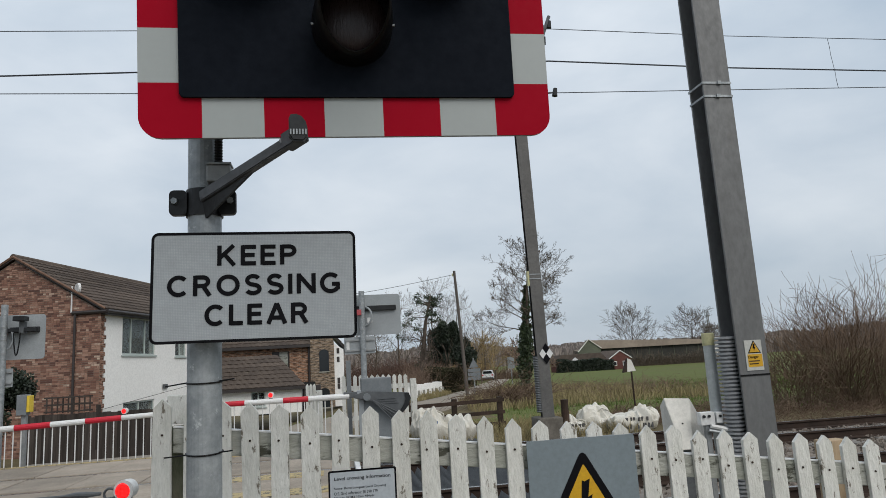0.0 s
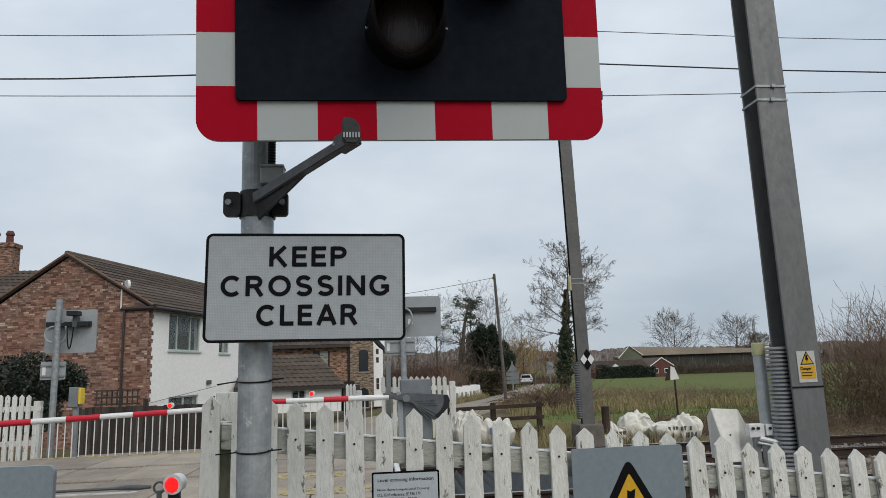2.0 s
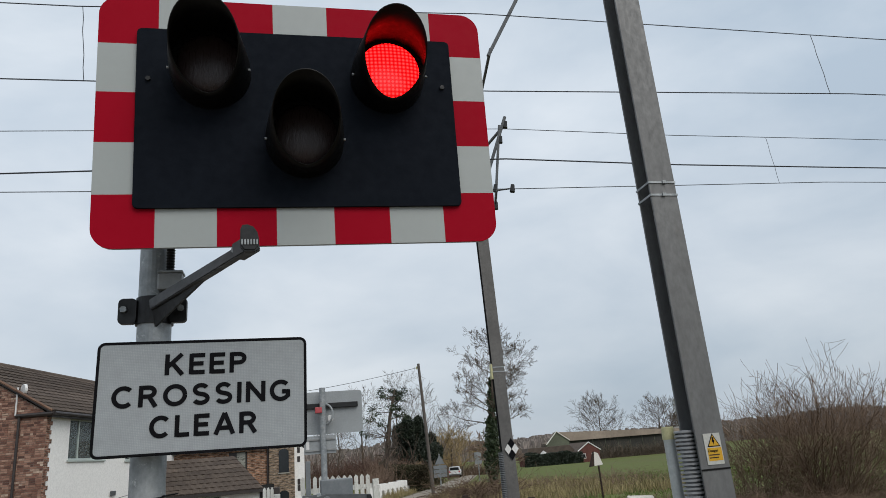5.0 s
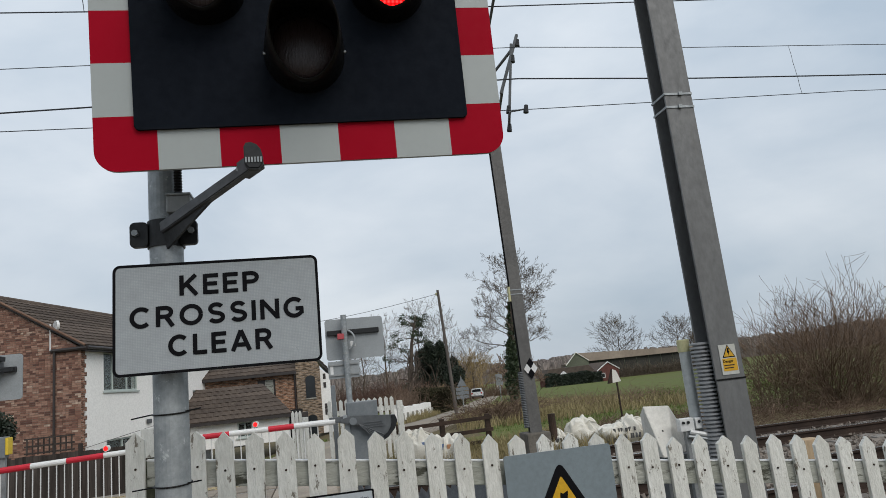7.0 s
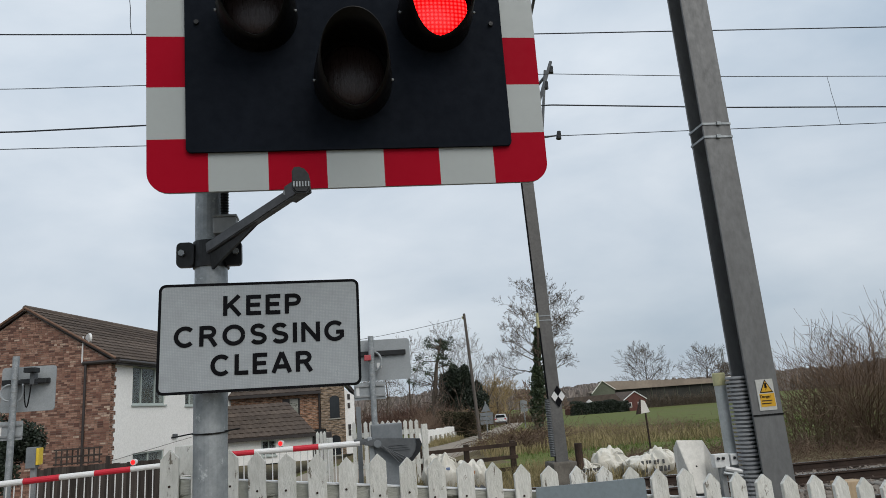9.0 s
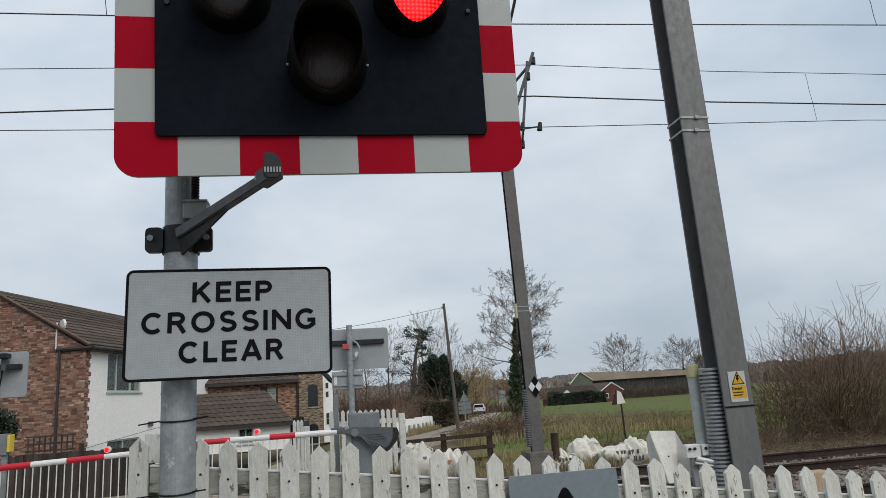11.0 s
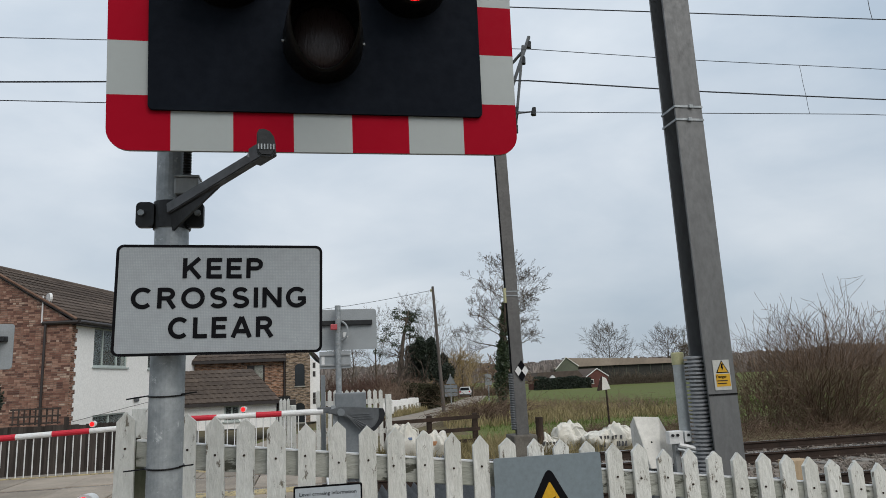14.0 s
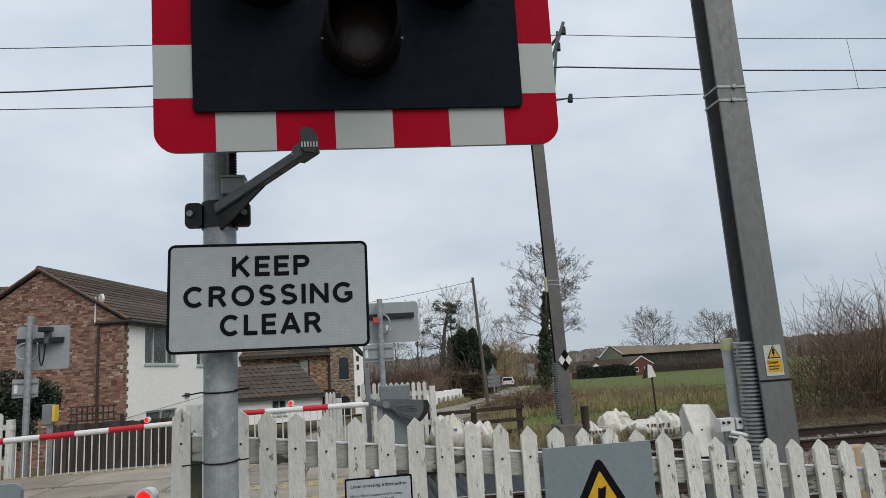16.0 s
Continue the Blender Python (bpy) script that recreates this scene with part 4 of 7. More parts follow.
def make_fence():
    rng = np.random.default_rng(5)
    f = thing("picket_fence", (0, 3.26, 0), label="white picket fence with flaking paint beside the crossing", category="fence")
    meshes = []
    for k in range(6):
        ob = part("picket", picket_mesh(0.079 + 0.002 * (k % 3), 0.040 + 0.004 * (k % 2), rng), WHITE_WOOD, f)
        meshes.append(ob)
    xs = [-0.70, -0.565, -0.44] + [-0.323 + 0.1381 * k for k in range(0, 37)]
    for i, x in enumerate(xs):
        if i < 6:
            ob = meshes[i]
        else:
            ob = bpy.data.objects.new("picket", meshes[(i * 5 + i // 4) % 6].data)
            scene.collection.objects.link(ob)
            ob.parent = f
        ob.location = (x + rng.normal() * 0.003, 0, fence_top(x) + rng.normal() * 0.006)
        ob.rotation_euler = (0, rng.normal() * 0.008, 0)
    nail = None
    for x in xs:
        n = part("nail", tube([(0, -0.0105, 0), (0, -0.0145, 0)], 0.0055, 8), RAIL, f, "rusty nail head") if nail is None else bpy.data.objects.new("nail", nail.data)
        if nail is None:
            nail = n
        else:
            scene.collection.objects.link(n)
            n.parent = f
        n.location = (x + rng.normal() * 0.006, 0, fence_top(x) - 0.165 + rng.normal() * 0.008)
    for dz, hgt in ((0.115, 0.11), (0.78, 0.11)):
        bm = bmesh.new()
        x0, x1 = -0.66, 4.9
        t0, t1 = fence_top(x0) - dz - 0.02, fence_top(x1) - dz - 0.02
        slab([(x0, t0 - hgt), (x1, t1 - hgt), (x1, t1), (x0, t0)], 0.013, 0.06, 0.003, bm)
        part("fence_rail", bm, GREY_WOOD, f, "grey weathered rail behind the pickets")
        # added strip: white paint and the light on the rail's upper edge in one
        part("rail_capping", slab([(x0, t0 + 0.0005), (x1, t1 + 0.0005), (x1, t1 + 0.007), (x0, t0 + 0.007)], 0.012, 0.062), WHITE_PAINT, f, "white strip for the painted, light-catching top edge")
    for x in (-0.64, 1.52, 3.7):
        part("fence_post", box(x - 0.045, 0.062, fence_top(x) - 1.25, x + 0.045, 0.15, fence_top(x) - 0.13, 0.006), MOSSY_WOOD, f, "mossy timber fence post")
    part("end_board", box(-0.72, 0.1625, 1.365, -0.5, 0.19, 1.50, 0.004), WHITE_WOOD, f, "white painted end board")


make_fence()


def make_danger_sign():
    s = thing("danger_sign", (1.248, 3.225, 0.852), label="grey panel with black and yellow high voltage triangle on the fence", category="warning sign")
    part("panel", slab(rounded(-0.275, -0.36, 0.275, 0.333, 0.012), 0.0, 0.006, 0.001), GREY_PANEL, s)

    def rounded_tri(half, z0, z1, r, n=5):
        cs = [Vector((-half, z0)), Vector((half, z0)), Vector((0, z1))]
        out = []
        for k in range(3):
            a, b, c = cs[k - 1], cs[k], cs[(k + 1) % 3]
            u, v = (a - b).normalized(), (c - b).normalized()
            for q in range(n + 1):
                t = q / n
                p0, p2 = b + u * r, b + v * r
                out.append(tuple((1 - t) ** 2 * p0 + 2 * t * (1 - t) * b + t * t * p2))
        return out
    part("triangle", slab(rounded_tri(0.235, -0.13, 0.285, 0.05), -0.002, 0.0), SIGN_BLACK, s, "black triangle")
    part("triangle_field", slab(rounded_tri(0.175, -0.098, 0.212, 0.012), -0.0035, -0.0018), SIGN_YELLOW, s, "yellow field")
    bolt = [(-0.014, 0.135), (0.000, 0.128), (0.026, 0.140), (0.012, 0.055), (0.034, 0.067), (0.008, -0.045), (0.020, -0.038), (-0.006, -0.085), (-0.018, -0.028), (-0.006, -0.036), (-0.004, 0.025), (-0.026, 0.012)]
    part("flash", slab(bolt, -0.005, -0.0032), SIGN_BLACK, s, "black lightning flash")


def make_info_sign():
    s = thing("information_sign", (0.184, 3.23, 1.020), label="small white crossing information plate with a black border", category="sign")
    W, H = 0.312, 0.20
    part("plate", slab(rounded(-W / 2, -H / 2, W / 2, H / 2, 0.008), 0.0, 0.005), SIGN_BLACK, s)
    part("face", slab(rounded(-W / 2 + 0.008, -H / 2 + 0.008, W / 2 - 0.008, H / 2 - 0.008, 0.005), -0.0012, 0.0), material("plate_white", (0.42, 0.455, 0.485), (0.38, 0.415, 0.445), rough=0.4, fine=40, bump=0.0), s)
    rows = (("Level crossing information", 0.258, 0.020, -0.0, 0.062, 0.008), ("Name: Balne Lowgate Level Crossing", 0.238, 0.013, -0.012, 0.020, 0.004), ("O.S. Grid reference: SE 590 179", 0.198, 0.013, -0.032, -0.001, 0.004), ("Mileage: ECM2 165m 484yds", 0.182, 0.013, -0.040, -0.021, 0.004))
    for text, w, h, x, z, b in rows:
        part("lettering", moved(words(text, w, h, 0.0006, b), x, -0.0014, z), SIGN_BLACK, s, "black printed line")


make_danger_sign()
make_info_sign()


# ---- railway furniture on the near side ----
def h_section(w, d, tw, tf, z0, z1, bm=None):
    """Broad-flanged column: flanges face -y and +y."""
    bm = bm or bmesh.new()
    h, k = w / 2, d / 2
    out = [(-h, -k), (h, -k), (h, -k + tf), (tw / 2, -k + tf), (tw / 2, k - tf), (h, k - tf), (h, k), (-h, k), (-h, k - tf), (-tw / 2, k - tf), (-tw / 2, -k + tf), (-h, -k + tf)]
    return slab(out, z0, z1, axis="z", bm=bm)


def make_near_mast():
    m = thing("near_catenary_mast", (3.112, 4.7075, 0.0), label="grey weathered steel catenary mast with straps and warning plate", category="catenary mast")
    m.matrix_basis = pose(3.127, 4.7075, 0.0, 0, -0.35, 0)
    part("column", h_section(0.234, 0.207, 0.014, 0.018, -0.1, 9.2), MAST_STEEL, m)
    part("foundation", box(-0.35, -0.35, -0.4, 0.35, 0.35, 0.06, 0.03), CONCRETE, m)
    for z in (3.633, 3.523):
        part("strap", box(-0.122, -0.1105, z - 0.009, 0.122, -0.104, z + 0.009, 0.001), GALV, m, "bright steel strap")
        part("strap", box(-0.1245, -0.1095, z - 0.009, -0.1175, 0.1095, z + 0.009, 0.001), GALV, m, "bright steel strap")
        part("strap_buckle", box(0.0 - 0.02 * (z < 3.6), -0.1205, z - 0.014, 0.032 - 0.02 * (z < 3.6), -0.110, z + 0.014, 0.002), GALV, m, "strap buckle")
    part("cable_tie", box(-0.1195, -0.1085, 1.362, 0.1195, -0.1038, 1.374), BLACK_PLASTIC, m, "black strap")
    pl = part("warning_plate", slab(rounded(-0.060, 1.400, 0.076, 1.621, 0.004), -0.1090, -0.1037), material("plate_pale", (0.5, 0.5, 0.47), (0.42, 0.42, 0.39), rough=0.5, fine=40, bump=0.0), m, "warning plate with a yellow triangle")
    part("triangle", slab([(-0.04, 1.525), (0.066, 1.525), (0.013, 1.62)], -0.1103, -0.1091), SIGN_BLACK, pl)
    part("triangle_field", slab([(-0.029, 1.532), (0.055, 1.532), (0.013, 1.607)], -0.1115, -0.1103), SIGN_YELLOW, pl)
    part("flash", slab([(0.006, 1.595), (0.022, 1.592), (0.016, 1.57), (0.025, 1.572), (0.008, 1.538), (0.010, 1.560), (0.001, 1.558)], -0.1125, -0.1115), SIGN_BLACK, pl)
    part("yellow_panel", box(-0.045, -0.1103, 1.426, 0.07, -0.1091, 1.518), SIGN_YELLOW, pl)
    part("lettering", moved(words("Danger", 0.085, 0.026, 0.0006, 0.02), 0.0, -0.1109, 1.495), SIGN_BLACK, pl)
    for z, w in ((1.468, 0.085), (1.448, 0.075)):
        part("text_bar", box(-0.038, -0.1111, z - 0.004, -0.038 + w, -0.1104, z + 0.004), BROWN_WOOD, pl)
    bm = bmesh.new()
    zs, rs = [], []
    for k in range(59):
        z = -0.05 + 0.029 * k
        zs += [z, z + 0.004, z + 0.008, z + 0.022, z + 0.026]
        rs += [0.050, 0.050, 0.078, 0.078, 0.050]
    tube([(0, 0, z) for z in zs], rs, 20, bm)
    c = single("ribbed_conduit", bm, CONDUIT, "grey ribbed cable conduit standing against the mast", "conduit", loc=(2.992, 4.735, 0))
    return m


make_near_mast()


def make_marker_pipe():
    p = thing("marker_pipe", (2.927, 4.86, 0.0), label="grey steel pipe with a cream plastic cap", category="pipe")
    part("tube", tube([(0, 0, 0.0), (0, 0, 1.62)], 0.043, 20), PALE_GALV, p)
    part("cap", tube([(0, 0, 1.6), (0, 0, 1.685), (0, 0, 1.695)], [0.048, 0.048, 0.044], 20), CREAM, p, "cream plastic cap")
    b = thing("cable_bracket", (2.827, 4.80, 1.066), label="white steel clamp bracket with bolts at the pipe foot", category="bracket")
    part("clamp_body", box(-0.085, -0.03, -0.05, 0.03, 0.03, 0.045, 0.006), WHITE_PAINT, b, "white clamp body")
    part("clamp_jaw", box(0.04, -0.035, -0.04, 0.095, 0.03, 0.04, 0.006), WHITE_PAINT, b, "white clamp jaw")
    part("clamp_plate", box(0.03, -0.02, -0.03, 0.04, 0.02, 0.03), GALV, b)
    part("arm", tube([(-0.02, -0.045, -0.055), (0.06, -0.06, -0.075), (0.15, -0.08, -0.10)], 0.017, 8), WHITE_PAINT, b)
    part("arm", tube([(-0.04, -0.045, -0.085), (0.05, -0.06, -0.105), (0.14, -0.08, -0.125)], 0.013, 8), GALV, b)
    part("upright", box(-0.045, -0.02, -1.066, -0.005, 0.02, -0.05, 0.004), GALV_DULL, b)
    for x, z in ((-0.06, 0.015), (-0.02, 0.015), (0.068, 0.012)):
        part("bolt", tube([(x, -0.031, z), (x, -0.044, z)], 0.011, 6), BLACK_METAL, b)


make_marker_pipe()


def make_wedge_cabinet():
    """Low cabinet with a sloping lid: narrow ridge at the back, the face leaning down to the front."""
    c = thing("sloped_cabinet", (2.66, 5.0, 0.0), label="pale sheet-steel cabinet with steeply sloped faces", category="cabinet")
    bm = bmesh.new()
    pts = [(-0.108, -0.05, 1.222), (0.106, -0.05, 1.207), (0.036, -0.15, 0.84), (-0.047, -0.15, 0.84), (0.35, 0.15, 0.915), (0.27, 0.06, 0.84), (-0.044, 0.15, 1.15), (-0.044, 0.13, 0.84), (0.15, 0.15, 1.15)]
    V = [bm.verts.new(p) for p in pts]
    for f in ((0, 3, 2, 1), (1, 2, 5, 4), (0, 6, 7, 3), (0, 1, 8, 6), (1, 4, 8), (6, 8, 4, 7), (4, 5, 7), (2, 3, 7, 5)):
        bm.faces.new([V[i] for i in f])
    bmesh.ops.bevel(bm, geom=bm.edges[:], offset=0.004, segments=2, affect="EDGES")
    part("lid", bm, CABINET, c)
    part("lid_bolt", tube([(0.0, -0.092, 1.03), (0.0, -0.106, 1.028)], 0.006, 8), BLACK_METAL, c)
    part("stand", box(-0.03, -0.12, 0.0, 0.2, 0.1, 0.845, 0.01), DARK_GREY, c)


make_wedge_cabinet()
single("timber_block", box(-0.075, -0.05, 0.0, 0.075, 0.05, 1.17, 0.006), RAW_WOOD, "bare sawn timber post behind the fence", "timber post", loc=(2.9, 3.62, -0.15))


def barrier_lamp(parent, x, y, z, s=1.0, lit=True, front=-1):
    """Hooded red lamp on a barrier arm, facing the camera's side."""
    u = part("lamp_hood", tube([(x + 0.018 * s, y + 0.06 * s, z + 0.006), (x + 0.015 * s, y + 0.05 * s, z + 0.003), (x, y - 0.02 * s, z)], [0.036 * s, 0.05 * s, 0.056 * s], 24), WHITE_PAINT, parent, "white lamp hood")
    part("lamp_lens", tube([(x, y - 0.0205 * s, z), (x, y - 0.028 * s, z)], [0.043 * s, 0.034 * s], 24), LENS_SMALL, u, "glowing red lamp lens")
    part("lamp_foot", box(x - 0.03 * s, y, z - 0.10 * s, x + 0.03 * s, y + 0.05 * s, z - 0.045 * s, 0.004), BLACK_METAL, parent)


def make_near_barrier():
    b = thing("near_barrier", (0, 3.6, 0), label="lowered near barrier arm with red lamp and stay cable", category="barrier")
    part("arm", box(-7.2, -0.03, 0.83, -0.86, 0.05, 0.95, 0.015), WHITE_PAINT, b)
    for k in range(5):
        part("red_band", box(-6.6 + 1.2 * k, -0.034, 0.826, -6.0 + 1.2 * k, 0.054, 0.954, 0.015), RED_PAINT, b, "red band")
    barrier_lamp(b, -0.945, -0.03, 1.062, 0.88)
    part("stay_cable", tube([(-6.5, 0.0, 0.99), (-3.0, 0, 1.035), (-1.2, 0, 1.05)], 0.007, 8), DARK_GREY, b, "twisted steel stay cable")
    part("turnbuckle", tube([(-1.22, 0, 1.05), (-1.17, 0, 1.052), (-1.12, 0, 1.05), (-1.06, 0, 1.05)], [0.009, 0.014, 0.014, 0.008], 10), DARK_GREY, b, "turnbuckle")
    ring = [(-1.02 + 0.026 * math.cos(a), 0.0, 1.045 + 0.026 * math.sin(a)) for a in np.linspace(0, 2 * math.pi, 21)]
    part("shackle", tube(ring, 0.006, 8), DARK_GREY, b, "steel ring")
    part("lug", box(-1.03, -0.01, 0.94, -1.01, 0.01, 1.03), DARK_GREY, b)
    for k in range(28):
        part("skirt_bar", tube([(-7.0 + 0.22 * k, 0, 0.15), (-7.0 + 0.22 * k, 0, 0.84)], 0.01, 6), WHITE_PAINT, b)
    p = thing("grey_cabinet", (-1.5, 3.0, 0.0), label="grey rounded steel panel beside the road", category="cabinet")
    part("panel", slab(rounded(-0.75, 0.0, 0.232, 1.242, 0.035), 0.0, 0.03, 0.004), GREY_PANEL, p)


make_near_barrier()


# ---- far side of the crossing ----
def make_far_barrier(tip, root, y, z_root, z_tip, label, lamp_x, bands, skirt_bottom):
    b = thing("far_barrier", (0, y, 0), label=label, category="barrier", group="far barriers")
    n = 12
    sgn = 1 if root > tip else -1

    def zz(x):
        return z_root + (z_tip - z_root) * (x - root) / (tip - root)
    part("arm", tube([(root, 0, z_root), (tip, 0, z_tip)], [0.056, 0.046], 12), WHITE_PAINT, b)
    for x0, x1 in bands:
        r0 = 0.0575 - 0.010 * abs(x0 - root) / abs(tip - root)
        part("red_band", tube([(x0, 0, zz(x0)), (x1, 0, zz(x1))], r0, 12), RED_PAINT, b, "red band")
    k = min(root, tip) + 0.08
    while k < max(root, tip) - 0.25:
        part("skirt_bar", tube([(k, 0, zz(k) - 0.03), (k, 0, zz(k) + skirt_bottom)], 0.0105, 6), WHITE_PAINT, b)
        k += 0.128
    x0, x1 = min(root, tip) + 0.05, max(root, tip) - 0.2
    part("skirt_rail", tube([(x0, 0, zz(x0) + skirt_bottom), (x1, 0, zz(x1) + skirt_bottom)], 0.016, 8), WHITE_PAINT, b)
    barrier_lamp(b, lamp_x, 0, zz(lamp_x) + 0.115, 1.0)
    return b


make_far_barrier(-2.95, -6.9, 13.4, 0.805, 0.94, "lowered red and white barrier arm with hanging skirt bars", -3.70, [(-6.75, -6.12), (-5.52, -4.93), (-4.35, -3.74)], -0.82)
rb = make_far_barrier(-2.75, 0.35, 13.4, 1.042, 1.032, "lowered red and white barrier arm on its grey machine", -1.11, [(-2.05, -1.466), (-0.883, -0.309)], -0.74)


def make_machine():
    m = thing("barrier_machine", (0.86, 13.45, 0.0), label="grey barrier machine with a black quadrant counterweight", category="barrier machine")
    part("case", box(-0.28, -0.02, 0.05, 0.31, 0.45, 1.36, 0.02), MACHINE_GREY, m)
    part("case_door", box(-0.24, -0.034, 0.12, 0.27, -0.021, 0.95, 0.004), MACHINE_GREY, m)
    quad = [(-0.42, 1.06), (-0.2, 1.115), (-0.02, 1.10), (0.62, 1.05), (0.66, 0.94), (0.60, 0.80), (0.47, 0.66), (0.34, 0.585), (0.27, 0.70), (0.0, 0.86), (-0.12, 0.95), (-0.42, 1.0)]
    q = part("counterweight", slab(quad, -0.16, -0.05, 0.01), DARK_GREY, m, "dark cast quadrant counterweight")
    part("pivot_boss", tube([(-0.18, -0.2, 1.01), (-0.18, -0.15, 1.01)], 0.07, 20), MACHINE_GREY, q, "round pivot boss")
    for k in range(7):
        a = radians(-8 - 6.5 * k)
        part("weight_rib", box(0.02, -0.175, 0.955 - 0.048 * k * 0.9, 0.36 + 0.03 * (k % 3), -0.161, 0.967 - 0.048 * k * 0.9) if k < 3 else tube([(-0.08, -0.168, 0.95), (-0.08 + 0.52 * math.cos(a), -0.168, 0.95 + 0.52 * math.sin(a))], 0.008, 6), DARK_GREY, q)
    part("weight_edge", slab([(0.62, 1.04), (0.655, 0.94), (0.60, 0.80), (0.47, 0.66), (0.40, 0.62), (0.36, 0.68), (0.45, 0.74), (0.52, 0.84), (0.55, 0.94), (0.54, 1.05)], -0.185, -0.162), BLACK_METAL, q)
    part("side_box", box(-0.36, -0.10, 0.98, -0.28, 0.06, 1.14, 0.01), GREY_BACK, m)
    part("arm_shoe", box(-0.62, -0.09, 1.01, -0.3, -0.01, 1.12, 0.01), DARK_GREY, m)
    part("front_post", box(-0.335, -0.06, 0.0, -0.24, 0.03, 1.0, 0.008), GREY_BACK, m)
    p = thing("slim_post", (0.36, 13.9, 0.0), label="slim grey steel post beside the barrier machine", category="post")
    part("tube", box(-0.045, -0.045, 0.0, 0.045, 0.045, 1.72, 0.006), MACHINE_GREY, p)


make_machine()


def make_far_signal(x, y, board, lower, label, cam):
    """Rear of a crossing signal: grey board, rail across it, cable loops, and a small plate below."""
    s = thing("far_signal", (x, y, 0), label=label, category="traffic signal", group="far signals")
    part("post", tube([(0, 0, -0.05), (0, 0, 3.09)], 0.058, 18), GALV, s)
    x0, z0, x1, z1 = board
    part("board", slab(rounded(x0, z0, x1, z1, 0.06), 0.17, 0.19), GREY_BACK, s, "grey rear of the signal board")
    yb = 0.17
    zc = z0 + (z1 - z0) * 0.66
    part("board_rail", box(x0 + 0.03, 0.10, zc - 0.05, x1 - 0.09, 0.168, zc + 0.05, 0.01), BLACK_METAL, s, "black mounting rail")
    for k in range(3):
        part("post_band", tube([(0, 0, z0 + 0.1 + 0.24 * k), (0, 0, z0 + 0.125 + 0.24 * k)], 0.062, 18), GALV_DULL, s)
    loop = [(0.02 + 0.17 * math.sin(a), 0.05 - 0.1 * abs(math.sin(a)), zc - 0.17 + 0.2 * math.cos(a)) for a in np.linspace(0, 3.0, 14)]
    part("cable_loop", tube(loop, 0.02, 8), GREY_BACK, s, "grey flexible conduit loop")
    if not cam:
        part("camera_housing", box(0.22, -0.2, z1 - 0.14, 0.42, 0.02, z1 - 0.05, 0.01), BLACK_METAL, s, "black camera on a bracket")
        part("camera_bracket", box(0.28, -0.06, z1 - 0.36, 0.36, 0.1, z1 - 0.14, 0.008), DARK_GREY, s)
        part("camera_bracket", box(0.08, -0.05, z1 - 0.33, 0.55, 0.0, z1 - 0.26, 0.006), BLACK_METAL, s)
        hang = [(0.2 + 0.12 * k / 8, -0.08, z1 - 0.35 - 0.42 * math.sin(math.pi * k / 8) ** 0.8) for k in range(9)]
        part("hanging_cable", tube(hang, 0.012, 6), BLACK_PLASTIC, s, "hanging black cable")
        loop2 = [(-0.05 - 0.16 * math.sin(a), -0.05, zc - 0.2 + 0.15 * math.cos(a)) for a in np.linspace(0, 3.1, 14)]
        part("cable_loop", tube(loop2, 0.017, 8), GREY_BACK, s)
    else:
        part("camera_housing", box(-0.15, -0.12, zc - 0.15, -0.02, 0.02, zc - 0.04, 0.01), PINK, s, "faded red camera housing")
        part("connector_box", box(0.1, -0.02, zc - 0.3, 0.2, 0.06, zc - 0.2, 0.01), WHITE_PAINT, s)
    lx0, lz0, lx1, lz1 = lower
    part("lower_plate", slab(rounded(lx0, lz0, lx1, lz1, 0.01), 0.07, 0.08), GREY_BACK, s, "rear of a small sign plate")
    for z in (lz0 + 0.07, lz1 - 0.07):
        part("plate_channel", box(lx0 + 0.01, 0.045, z - 0.018, lx1 - 0.01, 0.0695, z + 0.018, 0.003), GALV_DULL, s)
    part("plate_tag", box(lx0 + 0.04, 0.06, lz0 + 0.06, lx0 + 0.1, 0.0685, lz1 - 0.08), WHITE_PAINT, s)


make_far_signal(0.665, 13.8, (-0.38, 2.21 , 0.79, 3.03), (-0.37, 1.84, 0.245, 2.18), "grey rear of the far crossing signal on a galvanised post", True)
make_far_signal(-5.95, 13.8, (-0.30, 2.07, 0.65, 2.905), (-0.30, 1.57, 0.16, 1.91), "rear of the far crossing signal with camera and hanging cables", False)
eb = thing("equipment_box", (-5.55, 13.85, 0.0), label="grey box with a yellow side on a short post", category="equipment box")
part("case", box(-0.11, -0.1, 1.05, 0.06, 0.1, 1.42, 0.01), MACHINE_GREY, eb)
part("yellow_cover", box(0.062, -0.1, 1.10, 0.11, 0.1, 1.40, 0.01), YELLOW_PAINT, eb, "yellow cover")
part("post", box(-0.04, -0.04, 0.0, 0.04, 0.04, 1.05), GALV_DULL, eb)


